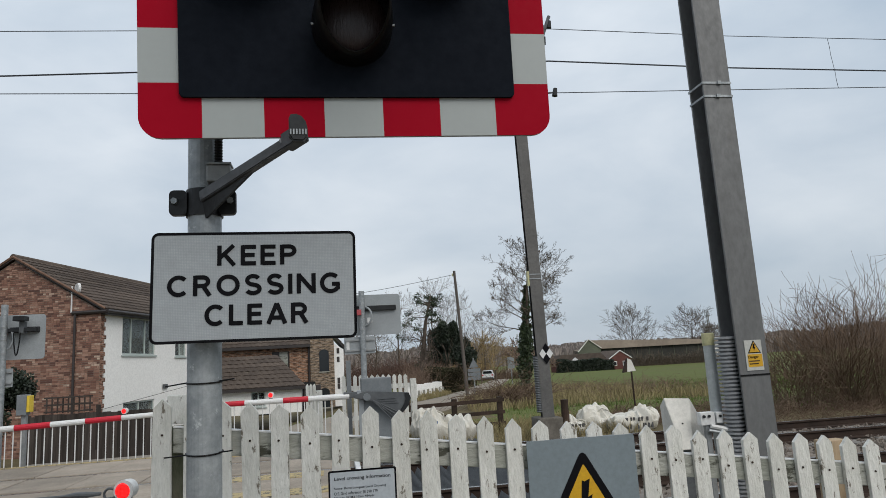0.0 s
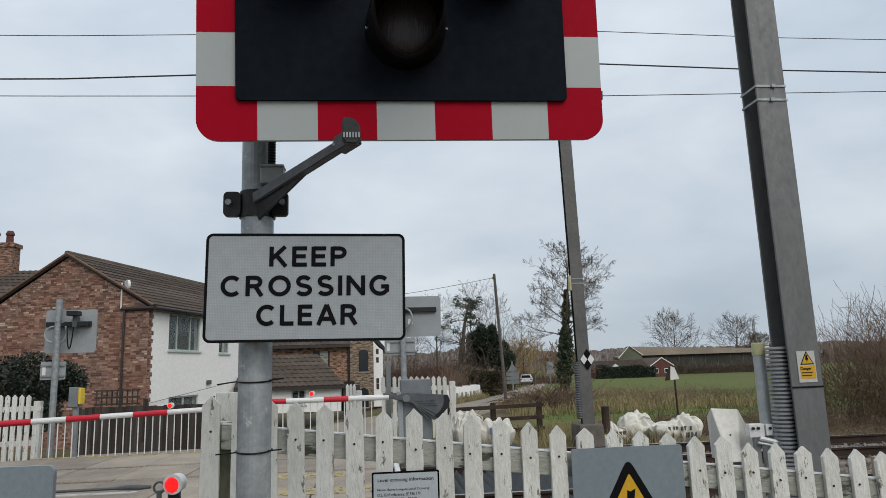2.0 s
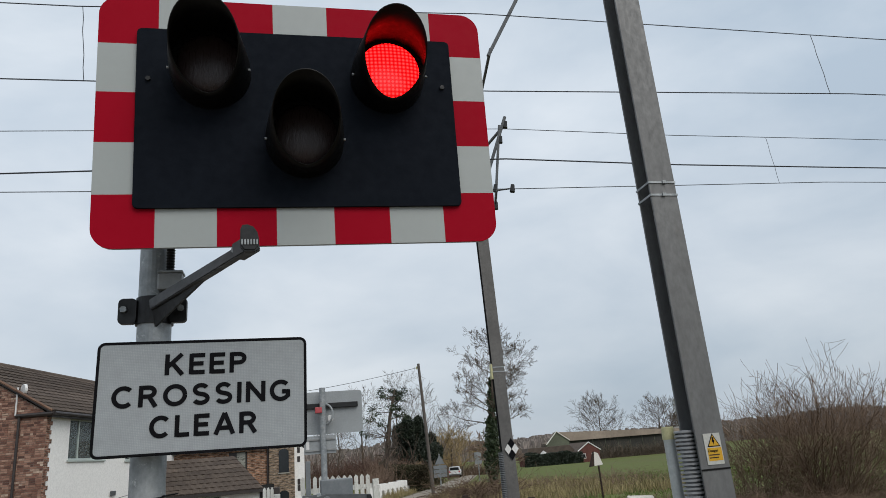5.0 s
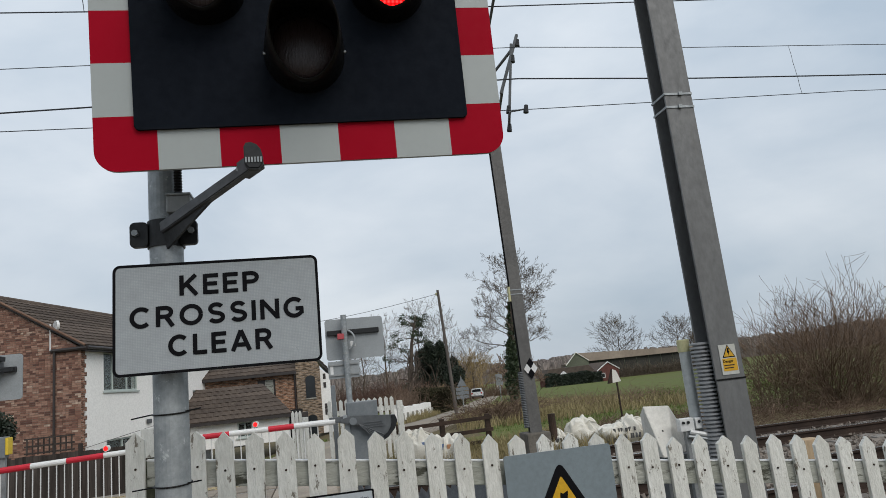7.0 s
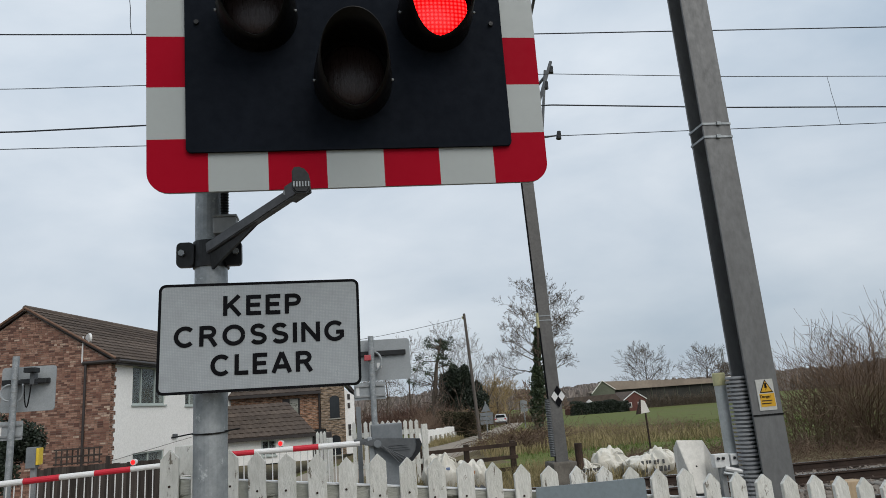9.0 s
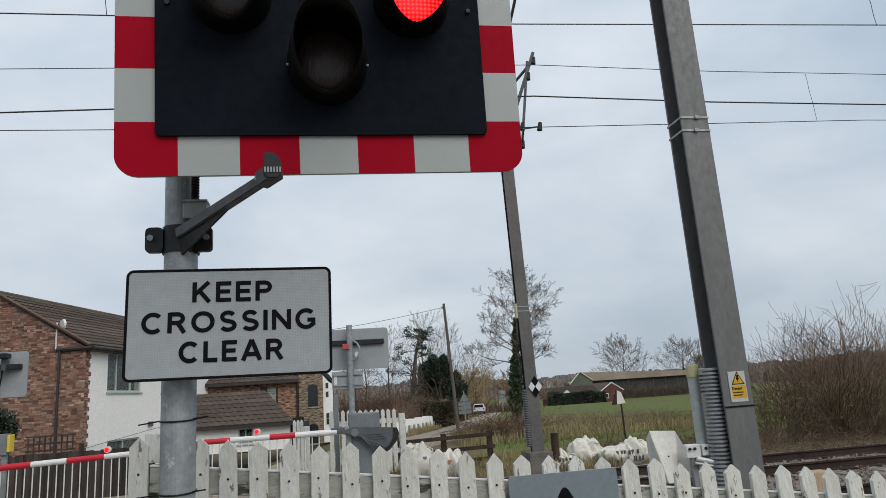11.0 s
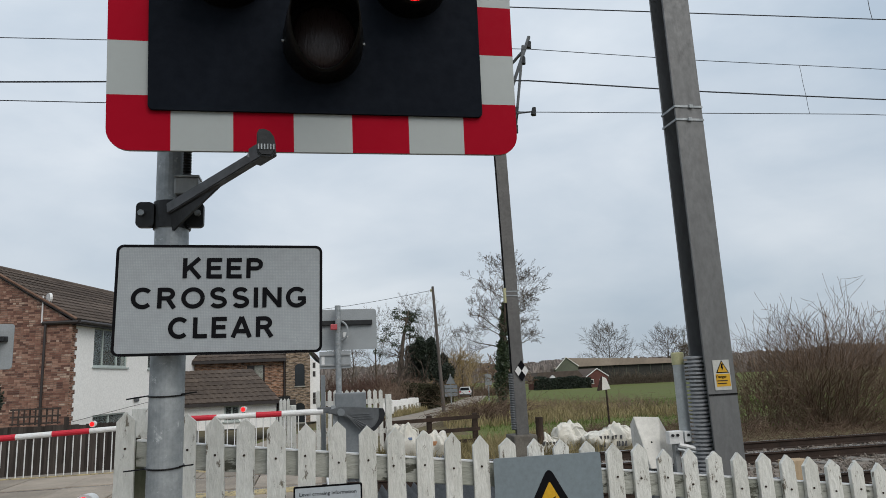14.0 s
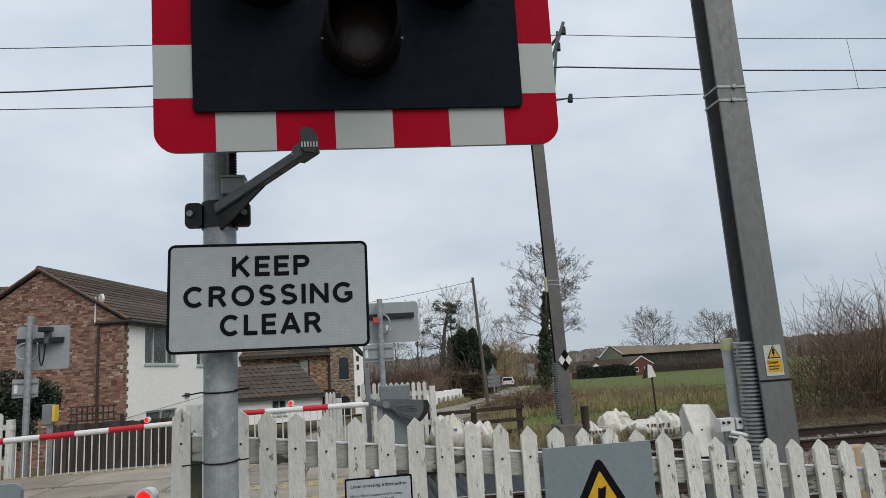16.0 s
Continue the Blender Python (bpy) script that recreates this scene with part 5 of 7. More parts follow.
def make_far_pickets():
    rng = np.random.default_rng(8)
    for loc, rz, n, z, label in (((0.28, 15.5, 0.0), 0, 12, 1.42, "white picket fence section behind the barrier machine"), ((-7.6, 14.2, 0.0), 4, 9, 1.33, "white slatted gate section beside the far barrier"), ((-0.5, 15.2, -0.1), 55, 3, 1.38, "white picket section by the road edge")):
        f = thing("far_picket_fence", loc, rz, label=label, category="fence", group="far picket fences")
        base = None
        for k in range(n):
            if base is None:
                base = part("picket", picket_mesh(0.085, 0.05, rng, 1.35), WHITE_WOOD, f)
                ob = base
            else:
                ob = bpy.data.objects.new("picket", base.data)
                scene.collection.objects.link(ob)
                ob.parent = f
            ob.location = (0.125 * k, 0, z - 0.004 * k)
        for zz in (z - 0.3, z - 0.95):
            part("fence_rail", box(-0.05, 0.012, zz - 0.05, 0.125 * n, 0.05, zz + 0.05), WHITE_WOOD, f)
        part("fence_post", box(0.125 * n - 0.02, -0.04, 0.0, 0.125 * n + 0.11, 0.09, z - 0.16, 0.008), WHITE_WOOD, f, "white end post")
        part("latch_block", box(0.125 * n + 0.06, -0.05, z - 0.36, 0.125 * n + 0.13, 0.05, z - 0.28, 0.01), WHITE_WOOD, f)


make_far_pickets()


def make_far_mast():
    m = thing("far_catenary_mast", (4.17, 13.42, 0.0), label="brown-grey steel catenary mast with registration arms", category="catenary mast")
    col = h_section(0.244, 0.13, 0.014, 0.016, 0.25, 9.6)
    for v in col.verts:
        v.co.x += 0.073 - 0.0195 * v.co.z
        v.co.y -= 0.06
    part("column", col, MAST_BROWN, m)
    part("foundation", box(-0.18, -0.3, -0.4, 0.30, 0.3, 0.40, 0.03), DARK_CONCRETE, m, "concrete foundation block")
    bm = bmesh.new()
    zs = np.arange(0.5, 1.62, 0.0165)
    tube([(-0.105, -0.09, z) for z in zs], [0.060 if i % 2 else 0.046 for i in range(len(zs))], 14, bm)
    part("ribbed_conduit", bm, DARK_GREY, m)
    part("cable", tube([(-0.09, -0.08, 1.6), (-0.135, -0.08, 4.0), (-0.222, -0.08, 8.5)], 0.018, 8), BLACK_PLASTIC, m, "black cable up the mast")
    for z in (3.16, 3.25):
        part("strap", box(-0.125, -0.135, z - 0.01, 0.136, -0.124, z + 0.01), GALV, m, "bright strap")
    part("strap_block", box(-0.15, -0.125, 3.02, -0.115, -0.02, 3.32), CREAM, m)
    d = part("diamond_plate", slab([(0.105, 1.43), (0.25, 1.641), (0.105, 1.85), (-0.04, 1.641)], -0.15, -0.142), SIGN_BLACK, m, "black and white diamond target")
    for cx, cz in ((0.1775, 1.641), (0.0325, 1.641)):
        part("white_quarter", slab([(cx, cz - 0.1), (cx + 0.07, cz), (cx, cz + 0.1), (cx - 0.07, cz)], -0.153, -0.1502), WHITE_PAINT, d)
    # cantilever over the far track and registration arms
    for a, b, r in (((-0.34, -1.92, 6.75), (0.12, -1.92, 7.95), 0.032), ((-0.37, -2.22, 5.93), (-0.12, -2.22, 7.6), 0.026), ((0.0, -0.1, 7.9), (0.12, -1.92, 7.8), 0.03), ((0.0, -0.1, 6.6), (-0.3, -1.92, 6.85), 0.03), ((-0.44, -2.62, 6.09), (-0.18, -2.7, 6.1), 0.016), ((-0.37, -2.22, 6.0), (-0.44, -2.62, 6.09), 0.018), ((-0.46, -3.02, 8.6), (0.3, -3.02, 10.0), 0.034), ((0.0, -0.1, 8.6), (-0.4, -3.02, 8.75), 0.03)):
        part("cantilever_tube", tube([a, b], r, 8), DARK_GREY, m)
    for p in ((0.1, -1.92, 7.78), (-0.14, -2.22, 7.3), (-0.34, -2.22, 6.3), (-0.18, -2.7, 6.1), (-0.37, -2.22, 5.95)):
        part("insulator_clamp", tube([(p[0], p[1], p[2] - 0.07), (p[0] + 0.02, p[1], p[2] + 0.07)], [0.05, 0.035], 8), BLACK_METAL, m)


make_far_mast()


def wire(name, y, marks, r, label):
    """A wire along the track through the given (x, z) marks."""
    return single(name, tube([(x, y, z) for x, z in marks], r, 6), WIRE, label, "overhead wire", group="overhead wires", kind="structure")


wire("contact_wire", 7.0, [(-70, 5.3), (-3.1, 5.78), (2.5, 5.85), (7.8, 6.02), (110, 6.6)], 0.007, "dark copper contact wire over the near track")
wire("catenary_wire", 7.0, [(-70, 5.9), (-2.2, 6.73), (2.5, 6.96), (8.1, 6.95), (110, 6.9)], 0.0065, "dark catenary wire over the near track")
wire("contact_wire", 10.7, [(-70, 5.4), (-4.8, 5.98), (3.95, 6.08), (7.3, 6.17), (10.6, 6.26), (110, 6.7)], 0.007, "dark copper contact wire over the far track")
wire("catenary_wire", 10.7, [(-70, 6.2), (-4.8, 7.0), (4.0, 7.27), (7.4, 7.22), (10.8, 7.23), (110, 7.2)], 0.0065, "dark catenary wire over the far track")
wire("return_conductor", 10.75, [(-70, 5.2), (-4.8, 6.29), (3.95, 6.69), (7.4, 6.62), (10.7, 6.61), (110, 6.6)], 0.0125, "thicker dark return conductor")


def dropper(x, y, z0, z1):
    pts = [(x + 0.006 * math.sin(k * 2.1) * (0 < k < 6) + 0.012 * k, y, z1 + (z0 - z1) * k / 6) for k in range(7)]
    return single("dropper", tube(pts, 0.0042, 5), WIRE, "thin dropper between two wires", "dropper", group="droppers", kind="structure")


dropper(9.46, 10.7, 6.23, 7.21)
dropper(7.4, 7.0, 6.0, 6.94)
dropper(-2.13, 7.0, 5.8, 6.73)


# ---- houses ----
def opening_wall(x0, x1, z0, z1, y0, y1, holes):
    """A wall along x with real openings through it: cells of a grid, less the holes."""
    xs = sorted({x0, x1, *[h[0] for h in holes], *[h[2] for h in holes]})
    zs = sorted({z0, z1, *[h[1] for h in holes], *[h[3] for h in holes]})
    bm = bmesh.new()
    for a, b in zip(xs, xs[1:]):
        for c, d in zip(zs, zs[1:]):
            if not any(h[0] <= a and b <= h[2] and h[1] <= c and d <= h[3] for h in holes):
                box(a, y0, c, b, y1, d, bm=bm)
    bmesh.ops.remove_doubles(bm, verts=bm.verts[:], dist=0.0005)
    return bm


def window(house, x0, z0, x1, z1, y, lights, sill=True, mat=None):
    """Casement in an opening of a wall whose outside is y (towards -y)."""
    m = mat or UPVC
    w = part("window_frame", opening_wall(x0, x1, z0, z1, y + 0.04, y + 0.11, [(x0 + 0.06 + (x1 - x0 - 0.06) * a, z0 + 0.06, (x0 + (x1 - x0 - 0.06) * b), z1 - 0.06) for a, b in lights]), m, house, "grey-green window frame")
    for a, b in lights:
        g = part("pane", box(x0 + 0.055 + (x1 - x0 - 0.06) * a, y + 0.07, z0 + 0.055, x0 + 0.005 + (x1 - x0 - 0.06) * b, y + 0.076, z1 - 0.055), GLASS, w)
        g.visible_shadow = False
    if sill:
        part("window_sill", box(x0 - 0.07, y - 0.06, z0 - 0.07, x1 + 0.07, y + 0.05, z0 - 0.002, 0.008), m, house)
    # dark boards added behind the panes in place of the room's own shade
    back = 0.86 + 0.008 * abs(x0)
    part("room", box(x0 - 0.3, y + back, z0 - 0.4, x1 + 2.3, y + back + 0.006, z1 + 0.3), ROOM_DARK, w)
    part("room", box(x0 - 0.3, y + 0.3, z0 - 0.42, x1 + 0.3, y + back - 0.004, z0 - 0.4), ROOM_DARK, w)


def roof_slope(house, a, b, c, d, courses, name="roof_slope"):
    """A tiled slope between an eaves line a-b and a ridge line d-c: a deck, and each course of tiles lapping the one below."""
    a, b, c, d = (Vector(p) for p in (a, b, c, d))
    n = (b - a).cross(d - a).normalized()
    if n.z < 0:
        n = -n
    bm = bmesh.new()
    lo = [bm.verts.new(p - n * 0.08) for p in (a, b, c, d)]
    hi = [bm.verts.new(p) for p in (a, b, c, d)]
    bm.faces.new(hi)
    bm.faces.new(lo[::-1])
    for k in range(4):
        bm.faces.new((lo[k], lo[(k + 1) % 4], hi[(k + 1) % 4], hi[k]))
    r = part(name, bm, FASCIA, house, "brown tiled roof slope")
    for k in range(courses):
        t0, t1 = k / courses, (k + 1.12) / courses
        t1 = min(t1, 1.0)
        p0, p1 = a.lerp(d, t0), b.lerp(c, t0)
        q0, q1 = a.lerp(d, t1), b.lerp(c, t1)
        bm = bmesh.new()
        length = (p1 - p0).length
        m = max(int(length / 0.3), 1)
        rows = []
        for i in range(m * 4 + 1):
            f = i / (m * 4)
            lift = (0.0, 0.016, 0.028, 0.016)[i % 4]
            u, v = p0.lerp(p1, f), q0.lerp(q1, f)
            rows.append((bm.verts.new(u + n * 0.004), bm.verts.new(u + n * (0.045 + lift)), bm.verts.new(v + n * (0.012 + lift)), bm.verts.new(v + n * 0.002)))
        for x, y in zip(rows, rows[1:]):
            for j in range(3):
                bm.faces.new((x[j], y[j], y[j + 1], x[j + 1]))
        part("tile_course", bm, ROOF, r)
    return r


def make_white_house():
    """White rendered side, brick gable towards the road. Local x runs along the white wall, y goes into the house."""
    h = thing("white_house", (-8.298, 26.71, -0.277), 76.05, label="two-storey house with white rendered side and brick gable end", category="house")
    E, A, W, L = 4.42, 6.507, 6.86, 11.4
    z0 = -0.8
    holes = [(1.47, 2.82, 4.0, 4.29), (5.8, 2.77, 6.83, 3.73), (9.3, 1.75, 10.4, 2.7), (1.62, -0.1, 4.0, 1.01), (9.6, 0.2, 10.5, 1.0)]
    part("side_wall", opening_wall(0.2, L, z0, E, 0.0, 0.28, holes), RENDER, h, "white rendered side wall")
    # toothed brick quoin between the gable brick and the render
    part("quoin_brick", box(0.0, -0.006, z0, 0.14, 0.274, E), BRICK_A, h, "brick corner")
    part("render_strip", box(0.14, 0.0, z0, 0.2, 0.27, E), RENDER, h)
    rng = np.random.default_rng(4)
    for k in range(33):
        z = z0 + 0.155 * k
        part("quoin_tooth", box(0.1, -0.012, z, 0.2 + 0.12 * (k % 2) + rng.uniform(-0.03, 0.04), 0.1, min(z + 0.15, E)), BRICK_A, h)
    g = bmesh.new()
    slab([(0.0, z0), (W, z0), (W, E), (W / 2, A), (0.0, E)], -0.004, 0.27, bm=g, axis="x")
    wall = part("gable_wall", g, MORTAR, h, "multi-coloured brick gable")
    # every brick of the gable, proud of its joints
    vs, fs = [], []
    rb = np.random.default_rng(14)
    for c in range(99):
        zb = z0 + 0.075 * c
        run = W if zb + 0.064 < E else W * (1 - (zb + 0.064 - E) / (A - E))
        if run < 0.2:
            break
        y = (W - run) / 2 - (0.0 if c % 2 else 0.1125) * (zb + 0.064 < E)
        while y < (W + run) / 2 - 0.03:
            ln = 0.215 if rb.uniform() < 0.72 else 0.1025
            ya, yb = max(y, (W - run) / 2 + 0.002), min(y + ln, (W + run) / 2 - 0.002)
            if yb - ya > 0.03:
                o, x0 = len(vs), -0.004 - rb.uniform(0.006, 0.016)
                za, zt = zb + rb.normal() * 0.002, zb + 0.064 + rb.normal() * 0.002
                vs += [(-0.002, ya, za), (-0.002, yb, za), (-0.002, yb, zt), (-0.002, ya, zt), (x0, ya + 0.003, za + 0.003), (x0, yb - 0.003, za + 0.003), (x0, yb - 0.003, zt - 0.003), (x0, ya + 0.003, zt - 0.003)]
                fs += [(o + 4, o + 7, o + 6, o + 5), (o, o + 4, o + 5, o + 1), (o + 1, o + 5, o + 6, o + 2), (o + 2, o + 6, o + 7, o + 3), (o + 3, o + 7, o + 4, o)]
            y += ln + 0.0105
    tagged(part("brickwork", (vs, [], fs), BRICK_EACH, wall), kind="stuff")
    part("rear_wall", box(0.27, W - 0.25, z0, L, W, E), RENDER, h)
    g = bmesh.new()
    slab([(0.28, z0), (W, z0), (W, E), (W / 2, A), (0.28, E)], L - 0.25, L, bm=g, axis="x")
    part("end_wall", g, BRICK_A, h)
    ov = 0.24
    ez = E - 0.06
    roof_slope(h, (-0.12, -ov, ez + 0.10), (L + 0.1, -ov, ez + 0.10), (L + 0.1, W / 2, A + 0.12), (-0.12, W / 2, A + 0.12), 13)
    roof_slope(h, (-0.12, W + ov, ez + 0.10), (L + 0.1, W + ov, ez + 0.10), (L + 0.1, W / 2, A + 0.12), (-0.12, W / 2, A + 0.12), 13)
    part("ridge", tube([(-0.14, W / 2, A + 0.12), (L + 0.1, W / 2, A + 0.12)], 0.12, 10), ROOF, h, "ridge tiles")
    for s in (0, 1):
        a, b = Vector((-0.135, -ov if s == 0 else W + ov, ez + 0.12)), Vector((-0.135, W / 2, A + 0.13))
        part("verge_tile", tube([a, b], 0.05, 6), VERGE_TILE, h)
    part("fascia", box(-0.1, -ov - 0.02, ez - 0.09, L + 0.1, -ov + 0.01, ez + 0.09), FASCIA, h)
    part("gutter", tube([(-0.1, -ov - 0.08, ez + 0.03), (L + 0.1, -ov - 0.08, ez + 0.03)], 0.065, 10), FASCIA, h, "dark brown gutter")
    part("gutter_return", tube([(-0.08, -ov - 0.05, ez + 0.02), (-0.08, 1.05, ez + 0.02)], 0.075, 8), FASCIA, h)
    part("soffit", box(0.0, -ov, ez - 0.08, L, 0.0, ez - 0.05), FASCIA, h)
    part("downpipe", tube([(-0.09, 0.94, ez), (-0.09, 0.94, -0.7)], 0.045, 10), FASCIA, h, "brown downpipe")
    window(h, 1.47, 2.82, 4.0, 4.29, 0.0, [(0.0, 0.27), (0.27, 0.7), (0.7, 1.0)])
    for x0, z0, x1, z1 in holes[1:]:
        window(h, x0, z0, x1, z1, 0.0, [(0.0, 0.5), (0.5, 1.0)])
    d = thing("satellite_dish", (-9.40, 26.95, 4.33), label="small white dish on a pole at the eaves", category="dish")
    part("pole", tube([(0, 0, -0.2), (0, 0, 0.78)], 0.03, 8), WHITE_PAINT, d)
    part("dish", tube([(0.2, -0.12, 0.68), (0.27, -0.06, 0.68), (0.29, -0.05, 0.68)], [0.19, 0.2, 0.05], 16), WHITE_PAINT, d)
    a = thing("wall_tag", (-7.13, 31.4, 1.22), 76.05, label="small grey plate with cable on the white wall", category="plate")
    part("plate", box(-0.2, -0.06, -0.09, 0.2, -0.03, 0.09), DARK_GREY, a)
    single("house_cable", tube([(-8.3, 26.5, 0.55), (-6.95, 31.2, 1.0), (-6.0, 34.3, 1.3)], 0.009, 5), BLACK_PLASTIC, "thin black cable slung along the wall", "cable")


make_white_house()


def make_annex():
    h = thing("low_annex", (-4.9, 33.6, -0.35), 0, label="single-storey white annex with brown tiled roof", category="house")
    part("front_wall", opening_wall(-1.5, 3.45, 0.0, 1.2, 0.0, 0.25, [(1.12, 0.35, 1.78, 1.05)]), RENDER, h)
    part("side_wall", box(3.2, 0.25, 0.0, 3.45, 3.0, 1.2), RENDER, h)
    window(h, 1.12, 0.35, 1.78, 1.05, 0.0, [(0.0, 0.5), (0.5, 1.0)])
    roof_slope(h, (-1.5, -0.25, 1.2), (3.65, -0.25, 1.2), (2.15, 2.6, 2.74), (-1.5, 2.6, 2.74), 8)
    part("roof_end", slab([(3.65, -0.25), (3.65, 3.0), (2.15, 2.6)], 1.15, 1.2, axis="z"), ROOF, h)
    part("fascia", box(-1.5, -0.32, 1.06, 3.68, -0.24, 1.2), FASCIA, h)
    single("wood_store", box(-1.35, 33.5, -0.3, -0.55, 34.0, 0.85, 0.02), FASCIA, "dark timber bin store beside the annex", "bin store")


make_annex()


def arch(x0, z0, x1, z1, n=10):
    r = (x1 - x0) / 2
    return [(x0, z0), (x1, z0)] + [(x0 + r + r * math.cos(math.pi * k / n), z1 - r * 0.7 + r * 0.7 * math.sin(math.pi * k / n)) for k in range(n + 1)]


def make_brick_house():
    h = thing("brick_house", (0, 37.2, -0.4), 0, label="brown brick house with arched windows and tiled roof", category="house")
    part("main_wall", opening_wall(-7.0, -1.12, 0.0, 3.32, 0.0, 0.3, [(-3.1, 1.95, -2.2, 3.0)]), BRICK_B, h, "orange-brown brick wall")
    part("shutter", box(-3.1, 0.08, 1.95, -2.2, 0.14, 3.0), FASCIA, h, "dark boarded opening")
    part("shutter", box(-2.72, 0.04, 1.97, -2.3, 0.078, 2.98), GREY_WOOD, h)
    g = bmesh.new()
    slab([(-1.12, 0.0), (0.12, 0.0), (0.12, 3.4), (-0.2, 4.15), (-1.12, 4.2)], -0.15, 0.2, bm=g)
    part("front_gable", g, BRICK_C, h, "tan brick projecting bay")
    for z0, z1 in ((1.85, 3.0), (0.0, 0.98)):
        part("arched_window", slab(arch(-0.66, z0, -0.16, z1), -0.158, -0.1502), CAR_GLASS, h, "dark arched window")
        part("arch_sill", box(-0.7, -0.2, z0 - 0.06, -0.12, -0.15, z0), CONCRETE, h)
    part("white_return", slab([(0.12, 0.0), (0.62, 0.0), (0.62, 2.95), (0.12, 3.3)], 0.0, 5.0), RENDER, h, "white rendered side")
    for z in (2.3, 2.75, 1.2, 0.9):
        part("side_window", box(0.26, -0.02, z, 0.4, 0.01, z + 0.28), FASCIA, h)
    roof_slope(h, (-7.1, -0.3, 3.28), (-1.12, -0.3, 3.28), (-1.12, 2.8, 5.0), (-7.1, 2.8, 5.0), 9)
    roof_slope(h, (0.85, 0.0, 2.9), (0.85, 5.2, 2.9), (-0.25, 5.2, 4.2), (-0.25, 0.0, 4.2), 6)
    part("fascia", box(-7.1, -0.37, 3.16, -1.1, -0.29, 3.30), FASCIA, h)
    part("downpipe", tube([(-1.2, -0.06, 3.4), (-1.2, -0.06, 0.2)], 0.05, 8), FASCIA, h)
    n = thing("neighbour_house", (-17.5, 36.0, -0.3), 0, label="brown tiled house roof with a brick chimney", category="house")
    part("wall", box(-6, 0, 0, 6.5, 5, 5.2), BRICK_A, n)
    roof_slope(n, (-6.2, -0.4, 5.1), (4.5, -0.4, 5.1), (2.2, 3, 7.72), (-6.2, 3, 7.72), 13)
    c = part("chimney", box(-3.2, 2.6, 6.4, -1.72, 3.4, 9.25, 0.01), BRICK_A, n, "brick chimney stack")
    part("chimney_cap", box(-3.28, 2.53, 9.0, -1.64, 3.47, 9.22, 0.01), BRICK_A, c)
    for px in (-2.85, -2.12):
        part("chimney_pot", tube([(px, 3.0, 9.2), (px, 3.0, 9.7), (px, 3.0, 9.71), (px, 3.0, 9.8), (px, 3.0, 9.95)], [0.2, 0.17, 0.22, 0.22, 0.14], 12), FAR_BRICK, c, "clay pot with a cowl")


make_brick_house()


def make_timber_fence():
    f = thing("timber_fence", (-7.64, 19.08, -0.12), 0, label="dark stained close-board fence with trellis below the house", category="fence")
    rng = np.random.default_rng(6)
    base = None
    for k in range(40):
        if base is None:
            base = part("board", box(-0.055, -0.012, -0.62, 0.055, 0.012, 1.0, 0.004), DARK_WOOD, f)
            ob = base
        else:
            ob = bpy.data.objects.new("board", base.data)
            scene.collection.objects.link(ob)
            ob.parent = f
        ob.location = (0.1 * k, 0.012 * (k % 2), 0)
        ob.scale = (1, 1, 1.08 + rng.normal() * 0.012)
    for z in (0.25, 0.9):
        part("rail", box(-0.1, 0.03, z, 4.0, 0.08, z + 0.08), DARK_WOOD, f)
    for x in (0.0, 2.0, 4.0):
        part("post", box(x - 0.05, -0.03, 0, x + 0.05, 0.09, 1.3), DARK_WOOD, f)
    for k in range(9):
        part("trellis_lath", box(0.55 + 0.15 * k, -0.02, 1.12, 0.59 + 0.15 * k, 0.0, 1.6), DARK_WOOD, f)
    for z in (1.14, 1.34, 1.55):
        part("trellis_lath", box(0.5, -0.03, z, 1.85, -0.005, z + 0.045), DARK_WOOD, f)
    f.scale = (0.86, 0.86, 0.86)


make_timber_fence()


def make_low_wall():
    """White blockwork wall along the road, with pierced panels."""
    w = thing("low_white_wall", (4.3, 39.8, -0.5), 0, label="low cream wall with pierced panels along the lane", category="wall")
    a = Vector((0, 0, 0))
    b = Vector((3.7, 11.2, -0.2))
    n = 4
    d = (b - a) / n
    s = Vector((-d.y, d.x, 0)).normalized() * 0.12
    for k in range(n):
        p, q = a + d * k, a + d * (k + 1)
        bm = bmesh.new()
        vs = [bm.verts.new(v) for v in (p + s, p - s, q - s, q + s)]
        vt = [bm.verts.new(v + Vector((0, 0, 0.5))) for v in (p + s, p - s, q - s, q + s)]
        bm.faces.new(vs[::-1])
        bm.faces.new(vt)
        for i in range(4):
            bm.faces.new((vs[i], vs[(i + 1) % 4], vt[(i + 1) % 4], vt[i]))
        part("wall_length", bm, CONCRETE, w)
        part("pier", box(p.x - 0.22, p.y - 0.22, p.z + 0.1, p.x + 0.22, p.y + 0.22, p.z + 0.85 + 0.02 * k, 0.02), RENDER, w, "white pier")
        m = p + d * 0.5
        part("pier", box(m.x - 0.2, m.y - 0.2, m.z + 0.1, m.x + 0.2, m.y + 0.2, m.z + 0.82 + 0.02 * k, 0.02), RENDER, w, "white pier")


make_low_wall()


